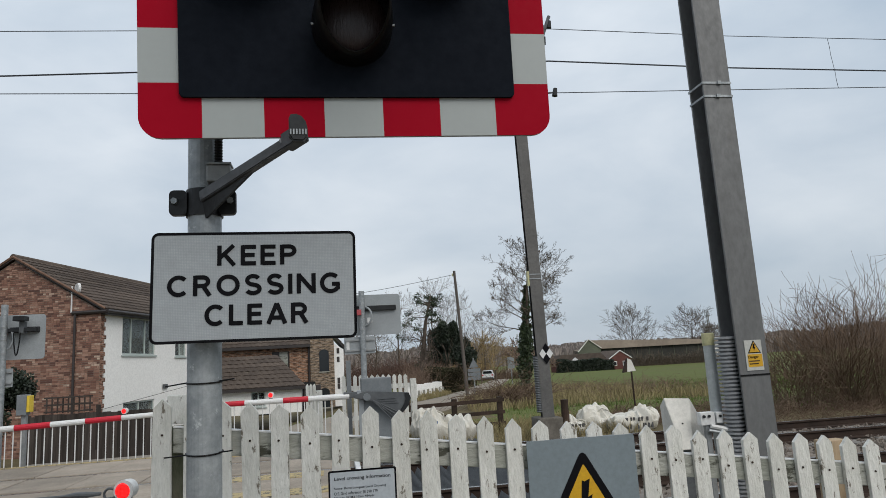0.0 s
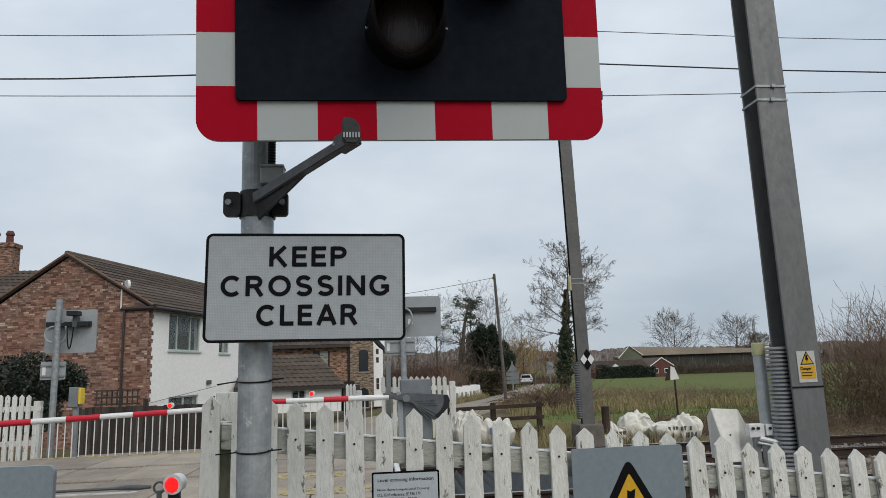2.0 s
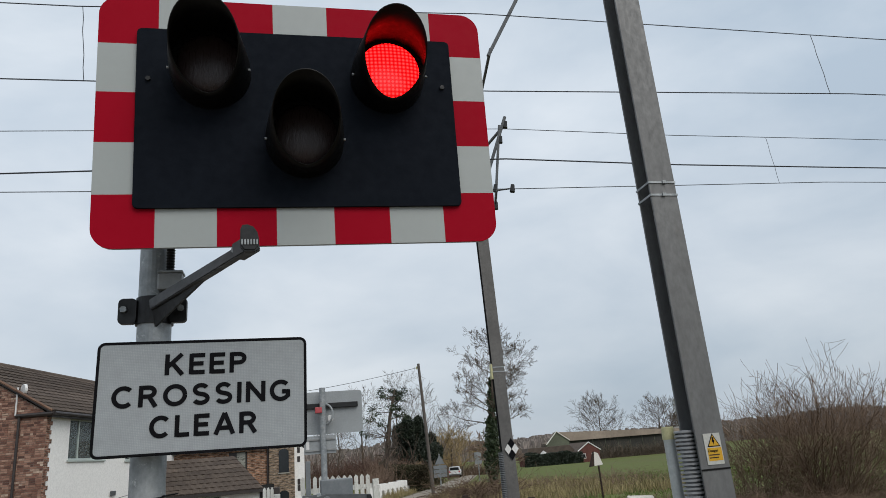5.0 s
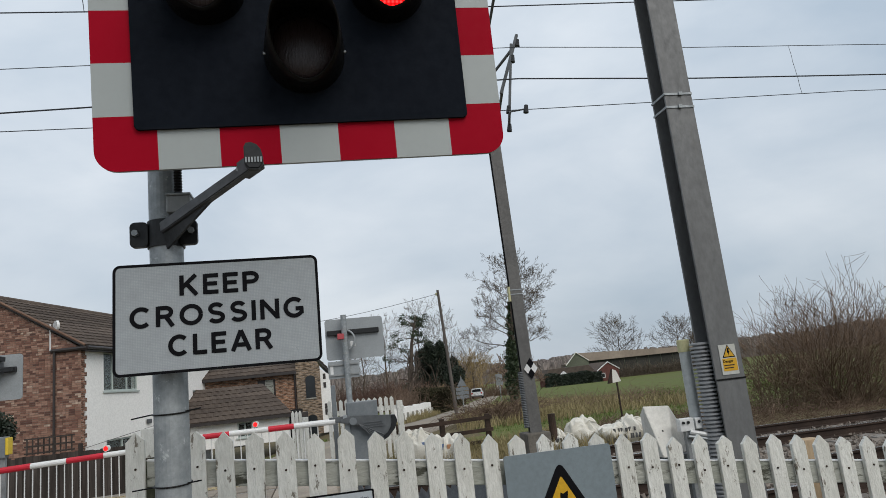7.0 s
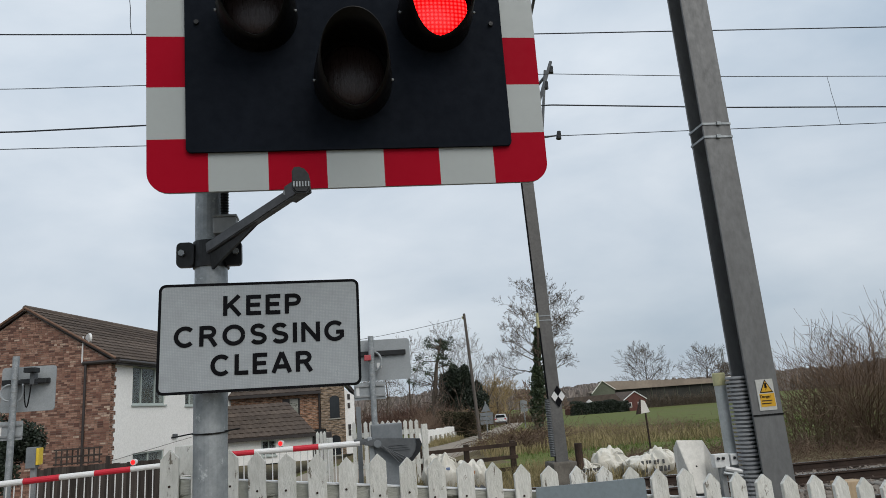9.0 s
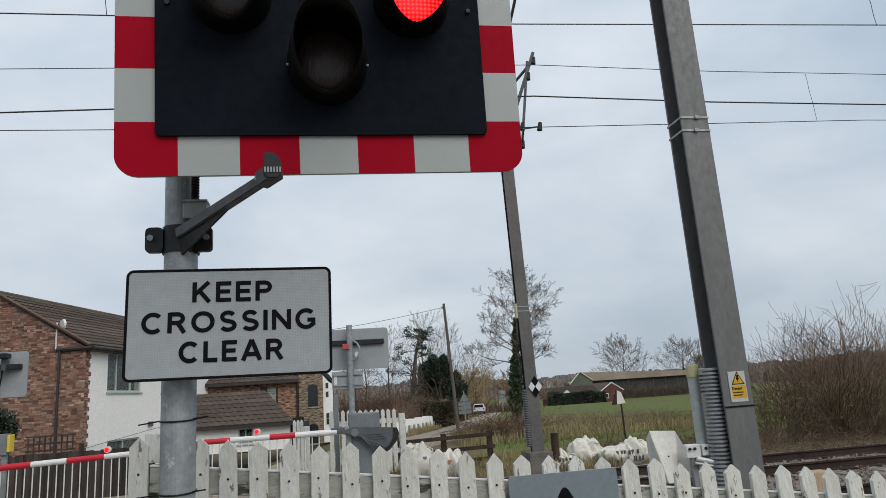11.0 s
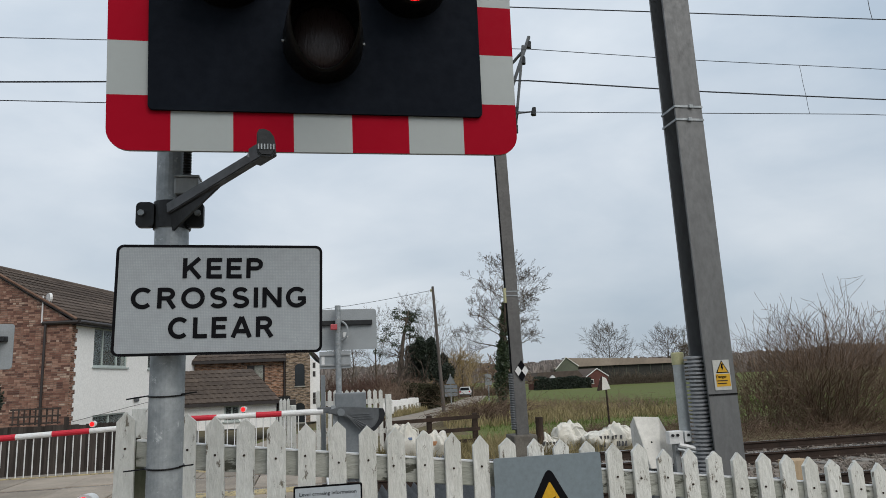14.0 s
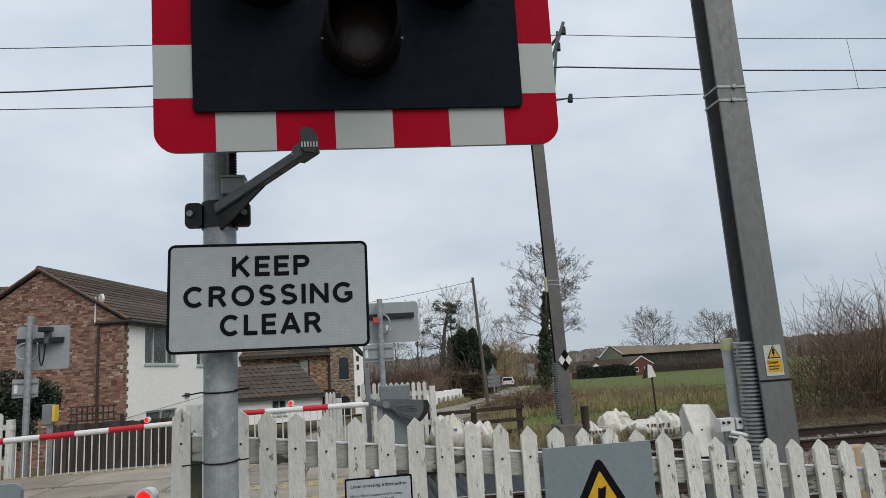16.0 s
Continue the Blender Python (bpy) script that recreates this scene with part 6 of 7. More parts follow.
def make_rail_fence():
    f = thing("post_and_rail_fence", (0, 16.2, -0.15), 0, label="brown timber post and rail fence by the verge", category="fence")
    for x in (1.75, 2.85, 3.95):
        part("post", box(x - 0.06, -0.06, -0.1, x + 0.06, 0.06, 0.86, 0.01), BROWN_WOOD, f)
    for k, z in enumerate((0.2, 0.46, 0.74)):
        bm = bmesh.new()
        slab([(1.7, z - 0.05), (4.05, z), (4.05, z + 0.085), (1.7, z + 0.04)], -0.09, -0.062, bm=bm)
        part("rail", bm, BROWN_WOOD, f)
    single("timber_stump", tube([(4.78, 13.9, -0.1), (4.78, 13.9, 0.68)], 0.08, 14), BROWN_WOOD, "short weathered timber post", "post")


make_rail_fence()


# ---- bags, marker board, pole, sign, car ----
def bag_mesh(sx, sy, sz, seed, knot):
    """A slumped sack: rounded body, soft creases down the sides, a crumpled top."""
    bm = bmesh.new()
    bmesh.ops.create_cube(bm, size=1)
    bmesh.ops.subdivide_edges(bm, edges=bm.edges[:], cuts=19, use_grid_fill=True)
    for v in bm.verts:
        c = v.co.copy()
        k = max(abs(c.x), abs(c.y), abs(c.z)) / max(c.length, 1e-6)
        c = c.lerp(c * (k * 1.2), 0.62)
        a = math.atan2(c.y, c.x)
        up = c.z + 0.5
        fold = 0.35 - abs(noise.noise(Vector((c.x * 4.5 + seed, c.y * 4.5, c.z * 3.2))))
        crease = (1 - 1.5 * abs(noise.noise(Vector((math.cos(a) * 2.2 + seed, math.sin(a) * 2.2, up * 0.9)))) * 2.2)
        soft = noise.noise(Vector((c.x * 1.9 + seed, c.y * 1.9, c.z * 1.9 + 4)))
        w = 1.0 + 0.16 * math.sin(math.pi * min(up, 1)) - 0.18 * max(up - 0.6, 0) + 0.13 * crease * (0.35 + up) + 0.18 * soft + 0.12 * fold
        peak = knot * max(0.0, 1 - math.hypot(c.x - 0.1, c.y) * 3.4)
        ridge = abs(noise.noise(Vector((c.x * 2.6 + seed * 1.7, c.y * 2.6, 1.3))))
        top = max(up - 0.55, 0)
        v.co = Vector((c.x * sx * w, c.y * sy * w, up * sz * (1 + 0.2 * soft) + top * sz * (1.1 * ridge - 0.35 + peak) + 0.10 * sz * fold))
    return bm


def make_bag(x, y, z, s, seed, rz, label, bars=0, knot=0.0, inks=()):
    b = thing("bulk_bag", (x, y, z), rz, label=label, category="bulk bag", group="bulk bags")
    sack = part("sack", bag_mesh(s[0], s[1], s[2], seed, knot), BAG, b)
    vs = [v.co.copy() for v in sack.data.vertices if v.co.y < 0]
    rng = np.random.default_rng(seed)

    def skin(px, pz):
        return min(vs, key=lambda v: (v.x - px) ** 2 + (v.z - pz) ** 2 + 0.02 * v.y).y

    sx = s[0] * 0.3
    part("lifting_loop", tube([(sx - 0.14, -s[1] * 0.30, s[2] * 0.86), (sx - 0.05, -s[1] * 0.36, s[2] * 1.0), (sx + 0.08, -s[1] * 0.40, s[2] * 0.9), (sx + 0.1, -s[1] * 0.46, s[2] * 0.6)], 0.014, 6), BAG, b, "folded lifting loop")
    for row in range(bars):
        z0, hh = s[2] * (0.70 - 0.3 * row), 0.075 + 0.025 * row
        px = -s[0] * 0.42
        while px < s[0] * 0.40:
            w = rng.uniform(0.03, 0.055)
            if rng.uniform() < 0.88:
                m = px + w / 2
                yy = skin(m, z0)
                part("printed_bar", box(px, yy - 0.008, z0 - hh / 2, px + w, yy + 0.02, z0 + hh / 2), PRINT_INK, b)
            px += w + rng.uniform(0.018, 0.03)
    for px, pz, w, hh, m in inks:
        yy = skin(px, pz)
        part("printed_patch", box(px - w / 2, yy - 0.008, pz - hh / 2, px + w / 2, yy + 0.02, pz + hh / 2), m, b)


make_bag(1.98, 14.3, -0.1, (0.55, 0.6, 0.72), 3, 8, "white woven bulk bag slumped on the verge", 0, 0.0, ((0.0, 0.5, 0.14, 0.05, PRINT_BLUE),))
make_bag(2.62, 14.4, -0.15, (0.5, 0.6, 0.56), 12, -15, "white bulk bag with blue and orange print", 0, 0.0, ((-0.08, 0.42, 0.1, 0.12, PRINT_BLUE), (0.08, 0.42, 0.1, 0.08, ORANGE_INK)))
make_bag(4.95, 14.1, -0.12, (0.48, 0.55, 0.38), 21, 5, "torn white bulk bag sagging open", 1, 0.3)
make_bag(5.62, 14.45, -0.1, (0.56, 0.6, 0.53), 33, -6, "full white bulk bag with knotted top", 0, 0.45)
make_bag(6.2, 13.9, -0.1, (0.70, 0.6, 0.45), 47, 4, "white bulk bag printed with dark bars", 2, 0.0)
make_bag(6.68, 14.4, -0.1, (0.42, 0.5, 0.48), 58, 14, "slumped white bulk bag with straw inside", 0, 0.25)


def make_small():
    p = thing("marker_board", (6.83, 15.0, -0.1), 0, label="small tilted white board on a thin rusty post", category="marker board")
    part("post", tube([(0, 0, 0.0), (-0.02, 0, 1.35)], 0.022, 8), RAIL, p)
    bm = bmesh.new()
    slab([(-0.13, 1.23), (0.08, 1.25), (-0.01, 1.50), (-0.1, 1.54)], -0.03, 0.05, bm=bm)
    part("board", bm, CABINET, p)
    part("board_edge", slab([(-0.23, 1.22), (-0.132, 1.228), (-0.102, 1.54)], -0.03, 0.05), RAIL, p)
    part("post_foot", box(-0.1, -0.1, 0.15, 0.12, 0.1, 0.4, 0.03), CONCRETE, p)
    u = thing("utility_pole", (7.15, 37.0, -0.45), 0, label="leaning creosoted timber utility pole", category="utility pole")
    part("pole", tube([(0.04, 0, 0), (-0.32, 0, 7.0)], [0.1, 0.07], 12), POLE_WOOD, u)
    part("insulator", tube([(-0.42, 0, 6.7), (-0.42, 0, 6.85)], 0.04, 8), CREAM, u)
    single("service_wire", tube([(6.85 - 7.5 * k / 14, 37.0 - 0.2 * k, 6.35 - 0.78 * k / 14 - 0.55 * math.sin(math.pi * k / 28)) for k in range(0, 22)], 0.012, 5), WIRE, "thin service wire slung from the pole", "wire")
    s = thing("triangle_sign", (8.62, 42.0, -0.95), 0, label="grey rear of a triangular road sign and plate", category="road sign")
    part("post", tube([(0, 0, 0), (0, 0, 2.7)], 0.04, 8), GALV_DULL, s)
    part("triangle", slab([(-0.3, 2.1), (0.3, 2.1), (0.0, 2.64)], -0.06, -0.045), MACHINE_GREY, s)
    for k in range(3):
        part("plate", box(-0.4, -0.06, 1.35 + 0.24 * k, 0.4, -0.045, 1.56 + 0.24 * k), MACHINE_GREY, s)
    s2 = thing("small_sign", (16.2, 62.0, -0.8), 0, label="grey rear of a small sign on a post", category="road sign")
    part("post", tube([(0, 0, 0), (0, 0, 2.7)], 0.05, 8), GALV_DULL, s2)
    part("plate", box(-0.32, -0.06, 1.5, 0.32, -0.04, 2.5), GREY_BACK, s2)
    c = thing("parked_car", (23.4, 104, ground_z(23, 104) + 0.05), -15, label="white estate car standing on the lane", category="car")
    body = [(-0.88, 0.3), (0.88, 0.3), (0.9, 0.85), (0.84, 0.98), (-0.84, 0.98), (-0.9, 0.85)]
    part("body", slab(body, -2.1, 2.1, 0.08), CAR_WHITE, c)
    cab = bmesh.new()
    slab([(-0.84, 0.98), (0.84, 0.98), (0.68, 1.5), (-0.68, 1.5)], -1.95, 0.7, 0.06, cab)
    part("cabin", cab, CAR_WHITE, c)
    part("rear_window", slab([(-0.70, 1.03), (0.70, 1.03), (0.6, 1.42), (-0.6, 1.42)], -1.975, -1.952), CAR_GLASS, c)
    for sx in (-1, 1):
        part("rear_light", box(sx * 0.72 - 0.12, -2.13, 0.72, sx * 0.72 + 0.12, -2.08, 0.92), RED_PAINT, c, "red rear light")
        for y in (-1.3, 1.3):
            part("tyre", tube([(sx * 0.9, y, 0.32), (sx * 0.68, y, 0.32)], 0.32, 18), RUBBER, c)
    part("bumper", box(-0.86, -2.16, 0.3, 0.86, -2.08, 0.5, 0.03), DARK_GREY, c)


make_small()


# ---- far farm ----
def make_farm():
    Z = -2.75
    b = thing("red_bungalow", (73.5, 170, Z), 0, label="red brick bungalow gable with white bargeboards", category="house")
    g = bmesh.new()
    slab([(-2.8, 0), (2.8, 0), (2.8, 2.9), (0, 4.7), (-2.8, 2.9)], 0, 0.4, bm=g)
    part("gable", g, FAR_BRICK, b)
    for s in (-1, 1):
        part("bargeboard", tube([(0, -0.1, 4.8), (s * 3.15, -0.1, 2.75)], 0.14, 6), WHITE_PAINT, b, "white bargeboard")
        bm = bmesh.new()
        slab([(0, 4.88), (s * 3.25, 2.75), (s * 3.25, 2.55), (0, 4.68)], 0, 12, bm=bm)
        part("roof", bm, ROOF, b)
    for x in (-1.6, 1.1):
        part("window", box(x - 0.55, -0.08, 0.9, x + 0.55, 0.02, 2.1), WHITE_PAINT, b)
        part("pane", box(x - 0.4, -0.12, 1.05, x + 0.4, -0.07, 1.95), CAR_GLASS, b)
    part("wing_roof", slab([(-16.5, 2.4), (-2, 2.5), (-4, 4.55), (-15, 4.4)], 3, 9), ROOF, b, "brown wing roof")
    part("wing_wall", box(-16, 3.2, 0, -3, 8.8, 2.5), FAR_BRICK, b)
    part("wing_gable", slab([(-13, 2.2), (-9.5, 2.2), (-11.3, 3.6)], 2.3, 2.9), WHITE_PAINT, b)
    s = thing("farm_shed", (0, 195, -3.0), 0, label="long dark farm shed with brown sheet roof", category="barn")
    g = bmesh.new()
    slab([(71.5, 0), (78.5, 0), (78.5, 6.0), (74.8, 8.7), (71.5, 5.4)], 0, 1.0, bm=g)
    part("green_gable", g, SHED_GREEN, s, "grey-green gable end")
    part("gable_trim", tube([(71.3, -0.2, 5.3), (74.8, -0.2, 8.8), (78.6, -0.2, 6.1)], 0.16, 6), CABINET, s)
    part("long_wall", box(78.5, 2.0, 0, 118.5, 2.6, 5.9), SHED_WALL, s, "dark clad long wall")
    for k in range(10):
        part("cladding_bay", box(78.6 + 4 * k, 1.85, 0, 78.75 + 4 * k, 2.0, 5.8), SHED_GREEN, s)
    part("roof", slab([(74.9, 8.6), (115, 7.1), (119, 5.9), (78.5, 5.9)], 1.05, 4), SHED_ROOF, s, "brown sheet roof")
    part("end_tower", box(115.5, 1.5, 0, 119, 5, 7.6), CABINET, s)
    f = thing("rear_shed", (0, 230, -3.0), 0, label="second brown farm shed roof behind", category="barn")
    part("roof", slab([(86, 6.0), (150, 5.2), (150, 7.4), (100, 8.2)], 0, 10), SHED_ROOF, f)
    t = thing("radio_mast", (162, 278, -3), 0, label="slender lattice radio mast with aerials", category="mast")
    for x, y in ((-0.6, -0.6), (0.6, -0.6), (0, 0.6)):
        part("leg", tube([(x, y, 0), (x * 0.5, y * 0.5, 20.5)], 0.2, 6), GALV_DULL, t)
    for k in range(12):
        z = 1.5 * k + 0.5
        w = 0.6 * (1 - 0.6 * z / 19)
        part("brace", tube([(-w, -w, z), (w, -w, z + 1.4)], 0.13, 4), GALV_DULL, t)
    for a in (0, 2.1, 4.2):
        part("aerial", box(0.8 * math.cos(a) - 0.15, 0.8 * math.sin(a) - 0.15, 17.6, 0.8 * math.cos(a) + 0.0, 0.8 * math.sin(a) + 0.15, 20.6), GREY_BACK, t)


make_farm()


# ---- trees, hedges, undergrowth ----
def bare_tree(loc, height, spread, seed, depth=4, mat=TWIG, label="bare leafless tree", trunk=0.16, kids=3, up=0.12, lean=(0, 0), fork=0.3, thin=0.012, name="bare_tree", bough=0.62):
    rng = np.random.default_rng(seed)
    t = thing(name, loc, 0, label=label, category="tree")
    segs = []
    h0 = height * fork
    p0, p1 = np.array((0, 0, -0.2)), np.array((lean[0] * h0, lean[1] * h0, h0))
    part("trunk", tube([tuple(p0), tuple((p0 + p1) / 2 + rng.normal(size=3) * 0.04), tuple(p1)], [trunk, trunk * 0.85, trunk * 0.72], 10), BARK, t)
    n = 5
    for k in range(n):
        a = 2 * math.pi * (k + rng.uniform(-0.2, 0.2)) / n
        d = (math.cos(a) * spread, math.sin(a) * spread, 1.0)
        grow(rng, p1 - np.array((0, 0, h0 * 0.15 * rng.uniform(0, 1))), d, (height - h0) * 0.42 * rng.uniform(0.85, 1.15), trunk * 0.5, depth - 1, segs, bough, kids, 0.7, up, 0.16, thin)
    part("crown", tubes_mesh(segs, 3), mat, t, "bare twiggy crown")
    return t, segs


def limb_tree(loc, h, rx, seed, thin, trunk=0.2, bole=0.3, mat=TWIG, label="bare winter tree beyond the lane", name="bare_tree", limbs=16, lean=0.0, levels=3, rise=0.9, density=1.0):
    """Leafless tree: a leader, ascending limbs that shorten towards the top, and branchlets that turn up to the light."""
    rng = np.random.default_rng(seed)
    t = thing(name, loc, 0, label=label, category="tree")
    zs = np.linspace(0, h * 0.86, 12)
    sway = np.cumsum(rng.normal(size=(12, 2)) * h * 0.006, axis=0)
    axis = [np.array((lean * z + sway[k, 0], sway[k, 1], z - (0.3 if k == 0 else 0))) for k, z in enumerate(zs)]
    rad = [max(trunk * (1 - 0.9 * (k / 11) ** 0.8), thin * 1.5) for k in range(12)]
    part("trunk", tube([tuple(p) for p in axis], rad, 9), BARK, t)
    segs = []

    def branch(p, d, ln, r, level):
        steps = 6 if level > 1 else 4
        d = d / np.linalg.norm(d)
        for s in range(steps):
            d = d + rng.normal(size=3) * (0.08 + 0.03 * (levels - 1 - level)) + np.array((0, 0, 0.035))
            d = d / np.linalg.norm(d)
            q = p + d * ln / steps
            r2 = max(r * 0.82, thin * 0.55)
            segs.append((p, q, r, r2))
            p, r = q, r2
            if level > 0 and s > 0:
                for _ in range(1 + (rng.uniform() < 0.55 * density)):
                    side = rng.normal(size=3)
                    side -= d * np.dot(side, d)
                    side /= np.linalg.norm(side)
                    e = d + side * rng.uniform(0.55, 1.15) + np.array((0, 0, 0.04))
                    branch(p, e, ln * rng.uniform(0.34, 0.6) * (1.1 - 0.09 * s), max(r * 0.6, thin * 0.7), level - 1)

    for k in range(limbs):
        f = bole + (1.0 - bole) * (k + rng.uniform(0, 0.8)) / limbs
        z = f * h * 0.86
        i = min(int(z / (h * 0.86) * 11), 10)
        u = z / (h * 0.86) * 11 - i
        p = axis[i] * (1 - u) + axis[i + 1] * u
        a = k * 2.4 + rng.normal() * 0.3
        g = (f - bole) / (1 - bole)
        reach = rx * (0.62 + 0.75 * math.sin(math.pi * min(0.25 + 0.62 * g, 1))) * rng.uniform(0.75, 1.1) * (1.0 - 0.35 * g)
        d = np.array((math.cos(a), math.sin(a), rise * (0.45 + 0.9 * g)))
        branch(p, d, reach * 1.1, max(rad[i] * 0.42, thin), levels - 1)
    part("crown", tubes_mesh(segs, 3), mat, t, "bare twiggy crown")
    return t


# ivy-clad tree by the far mast
ivy_tree = limb_tree((12.68, 45.0, -0.55), 10.5, 2.4, 27, 0.0135, 0.22, 0.40, TWIG, "bare tree with ivy-covered trunk", "ivy_clad_tree", 26, 0.07, 4, 0.7, 0.7)
rng = np.random.default_rng(31)
pts = []
for k in range(7000):
    z = 7.0 * rng.uniform(0.0, 1) ** 0.9
    r = (0.36 + 0.12 * math.sin(z * 1.1 - 0.9) + 0.3 * noise.noise(Vector((z * 2.3, 3, 0)))) * (1.0 if z < 5 else max(1 - 0.4 * (z - 5), 0.25)) * math.sqrt(rng.uniform(0.15, 1.35)) * (1 + 0.9 * max(rng.normal() - 1.2, 0))
    a = rng.uniform(0, 6.283)
    pts.append((0.075 * z + r * math.cos(a), r * math.sin(a), z))
part("ivy", leaves_mesh(pts, 0.085, rng), IVY, ivy_tree, "dark ivy on the trunk")


def pine_tree():
    rng = np.random.default_rng(9)
    t = thing("pine_tree", (7.6, 60.0, -0.9), 0, label="tall thinning pine with sparse dark crown", category="tree")
    part("trunk", tube([(0, 0, -0.2), (0.2, 0, 3), (0.6, 0, 6), (1.15, 0, 8.4)], [0.3, 0.24, 0.15, 0.05], 10), BARK, t)
    segs, pts = [], []
    for k in range(34):
        z = rng.uniform(2.4, 8.2)
        a = rng.uniform(0, 6.283)
        ln = (1.75 - 0.18 * (z - 2.4)) * rng.uniform(0.45, 1.15)
        d = np.array((math.cos(a), math.sin(a), 0.25 if z > 4 else -0.15))
        tips = []
        grow(rng, (0.1 * z + 0.02 * max(z - 5, 0) ** 2, 0, z), d, ln, 0.05, 1, segs, 0.6, 3, 0.5, 0.1, 0.12, 0.012, tips)
        if z > 4.9 or rng.uniform() < 0.1:
            for q in tips:
                c = rng.normal(size=(26, 3)) * (0.2, 0.2, 0.1) + q
                pts += [tuple(v) for v in c]
    tagged(part("branchwork", tubes_mesh(segs, 3), BARK, t), kind="stuff")
    part("needles", leaves_mesh(pts, 0.13, rng, aspect=0.25), PINE, t, "clumps of dark needles")
    # pale hanging dead stems beside it
    segs = []
    for k in range(60):
        x = rng.uniform(0.2, 1.7)
        z = rng.uniform(1.5, 5.5)
        p = np.array((x * 0.6, rng.normal() * 0.4, z))
        segs.append((p, p + np.array((rng.normal() * 0.25, 0, -rng.uniform(1.0, 2.2))), 0.035, 0.02))
    tagged(part("dead_growth", tubes_mesh(segs, 3), BARK, t, "pale dead hanging stems"), kind="stuff")


pine_tree()


def evergreen(loc, rx, ry, h, n, seed, mat, label, leaf=0.16, name="evergreen_tree", blobs=9, low=0.2):
    """A dense tree: short trunk, limbs, and leaves gathered in uneven clumps."""
    rng = np.random.default_rng(seed)
    t = thing(name, loc, 0, label=label, category="tree" if "tree" in name else "bush")
    segs = []
    for k in range(6):
        a = rng.uniform(0, 6.283)
        grow(rng, (0, 0, 0), (math.cos(a) * 0.5, math.sin(a) * 0.5, 1), h * 0.6, 0.12, 1, segs, 0.6, 3, 0.6, 0.1, 0.12, 0.02)
    part("trunk", tubes_mesh(segs, 5), BARK, t)
    pts = []
    cs = [(rng.uniform(-0.75, 0.75) * rx, rng.uniform(-0.75, 0.75) * ry, h * rng.uniform(low, 0.86)) for _ in range(blobs)]
    for c in cs:
        f = rng.uniform(0.3, 0.5) * (9 / blobs) ** 0.35
        w = 1.0 - 0.45 * c[2] / h
        d = rng.normal(size=(n // blobs, 3))
        d /= np.linalg.norm(d, axis=1, keepdims=True)
        r = rng.uniform(0.55, 1.05, (n // blobs, 1))
        pts += [tuple(v) for v in np.array(c) + d * r * np.array((rx * f * w * 1.3, ry * f * w * 1.3, h * f * 0.55)) if v[2] > -0.05]
    part("crown", leaves_mesh(pts, leaf, rng), mat, t, "dense dark leaves")
    return t


evergreen((14.5, 84.0, -1.3), 3.0, 2.2, 7.8, 30000, 41, EVERGREEN, "dark dense evergreen tree beside the lane", 0.12, blobs=26, low=0.36)
evergreen((-9.85, 20.0, -0.2), 1.9, 1.2, 2.6, 30000, 42, EVERGREEN, "dark evergreen shrub below the brick gable", 0.045, "evergreen_shrub", 14)
evergreen((-11.6, 20.5, -0.2), 1.9, 1.2, 2.3, 24000, 46, EVERGREEN, "dark evergreen shrub below the brick gable", 0.045, "evergreen_shrub", 12)

for loc, h, sp, seed, dp, m, tr in (
        ((10.6, 110, -1.9), 15, 0.5, 51, 4, TWIG, 0.25), ((14.5, 100, -1.8), 15, 0.6, 52, 4, TWIG, 0.25), ((19.0, 105, -1.8), 14, 0.55, 53, 4, TWIG, 0.22),
        ((6.4, 105, -1.7), 12, 0.5, 54, 4, TWIG, 0.2), ((4.2, 90, -1.5), 9.5, 0.5, 56, 4, TWIG, 0.18),
        ((22.5, 95, -1.5), 6.5, 0.9, 57, 4, TWIG_YELLOW, 0.15), ((25.0, 112, -1.8), 11, 0.6, 58, 4, TWIG, 0.2), ((19.8, 92, -1.4), 7.0, 0.7, 62, 4, TWIG_YELLOW, 0.14),
        ((17.2, 60, -0.8), 4.2, 0.9, 63, 4, TWIG_RED, 0.1),
        ((93.0, 205, -3.2), 17, 0.78, 59, 4, TWIG, 0.4), ((113.5, 205, -3.2), 15.5, 0.76, 60, 4, TWIG, 0.4), ((122, 208, -3.2), 11, 0.8, 61, 4, TWIG, 0.3)):
    far = loc[1] > 150
    if m is TWIG_YELLOW or m is TWIG_RED:
        bare_tree(loc, h, sp, seed, dp, m, "bare yellow-twigged tree beyond the lane", tr, 3, 0.1, (0, 0), 0.25, 0.018)
    else:
        limb_tree(loc, h, h * sp * (0.6 if far else 0.52), seed, 0.05 if far else 0.022, tr, 0.12 if far else 0.22, m, "large bare tree by the farm shed" if far else "bare winter tree beyond the lane", limbs=26 if far else 16, rise=0.95 if far else 1.25, density=1.6 if far else 1.3)


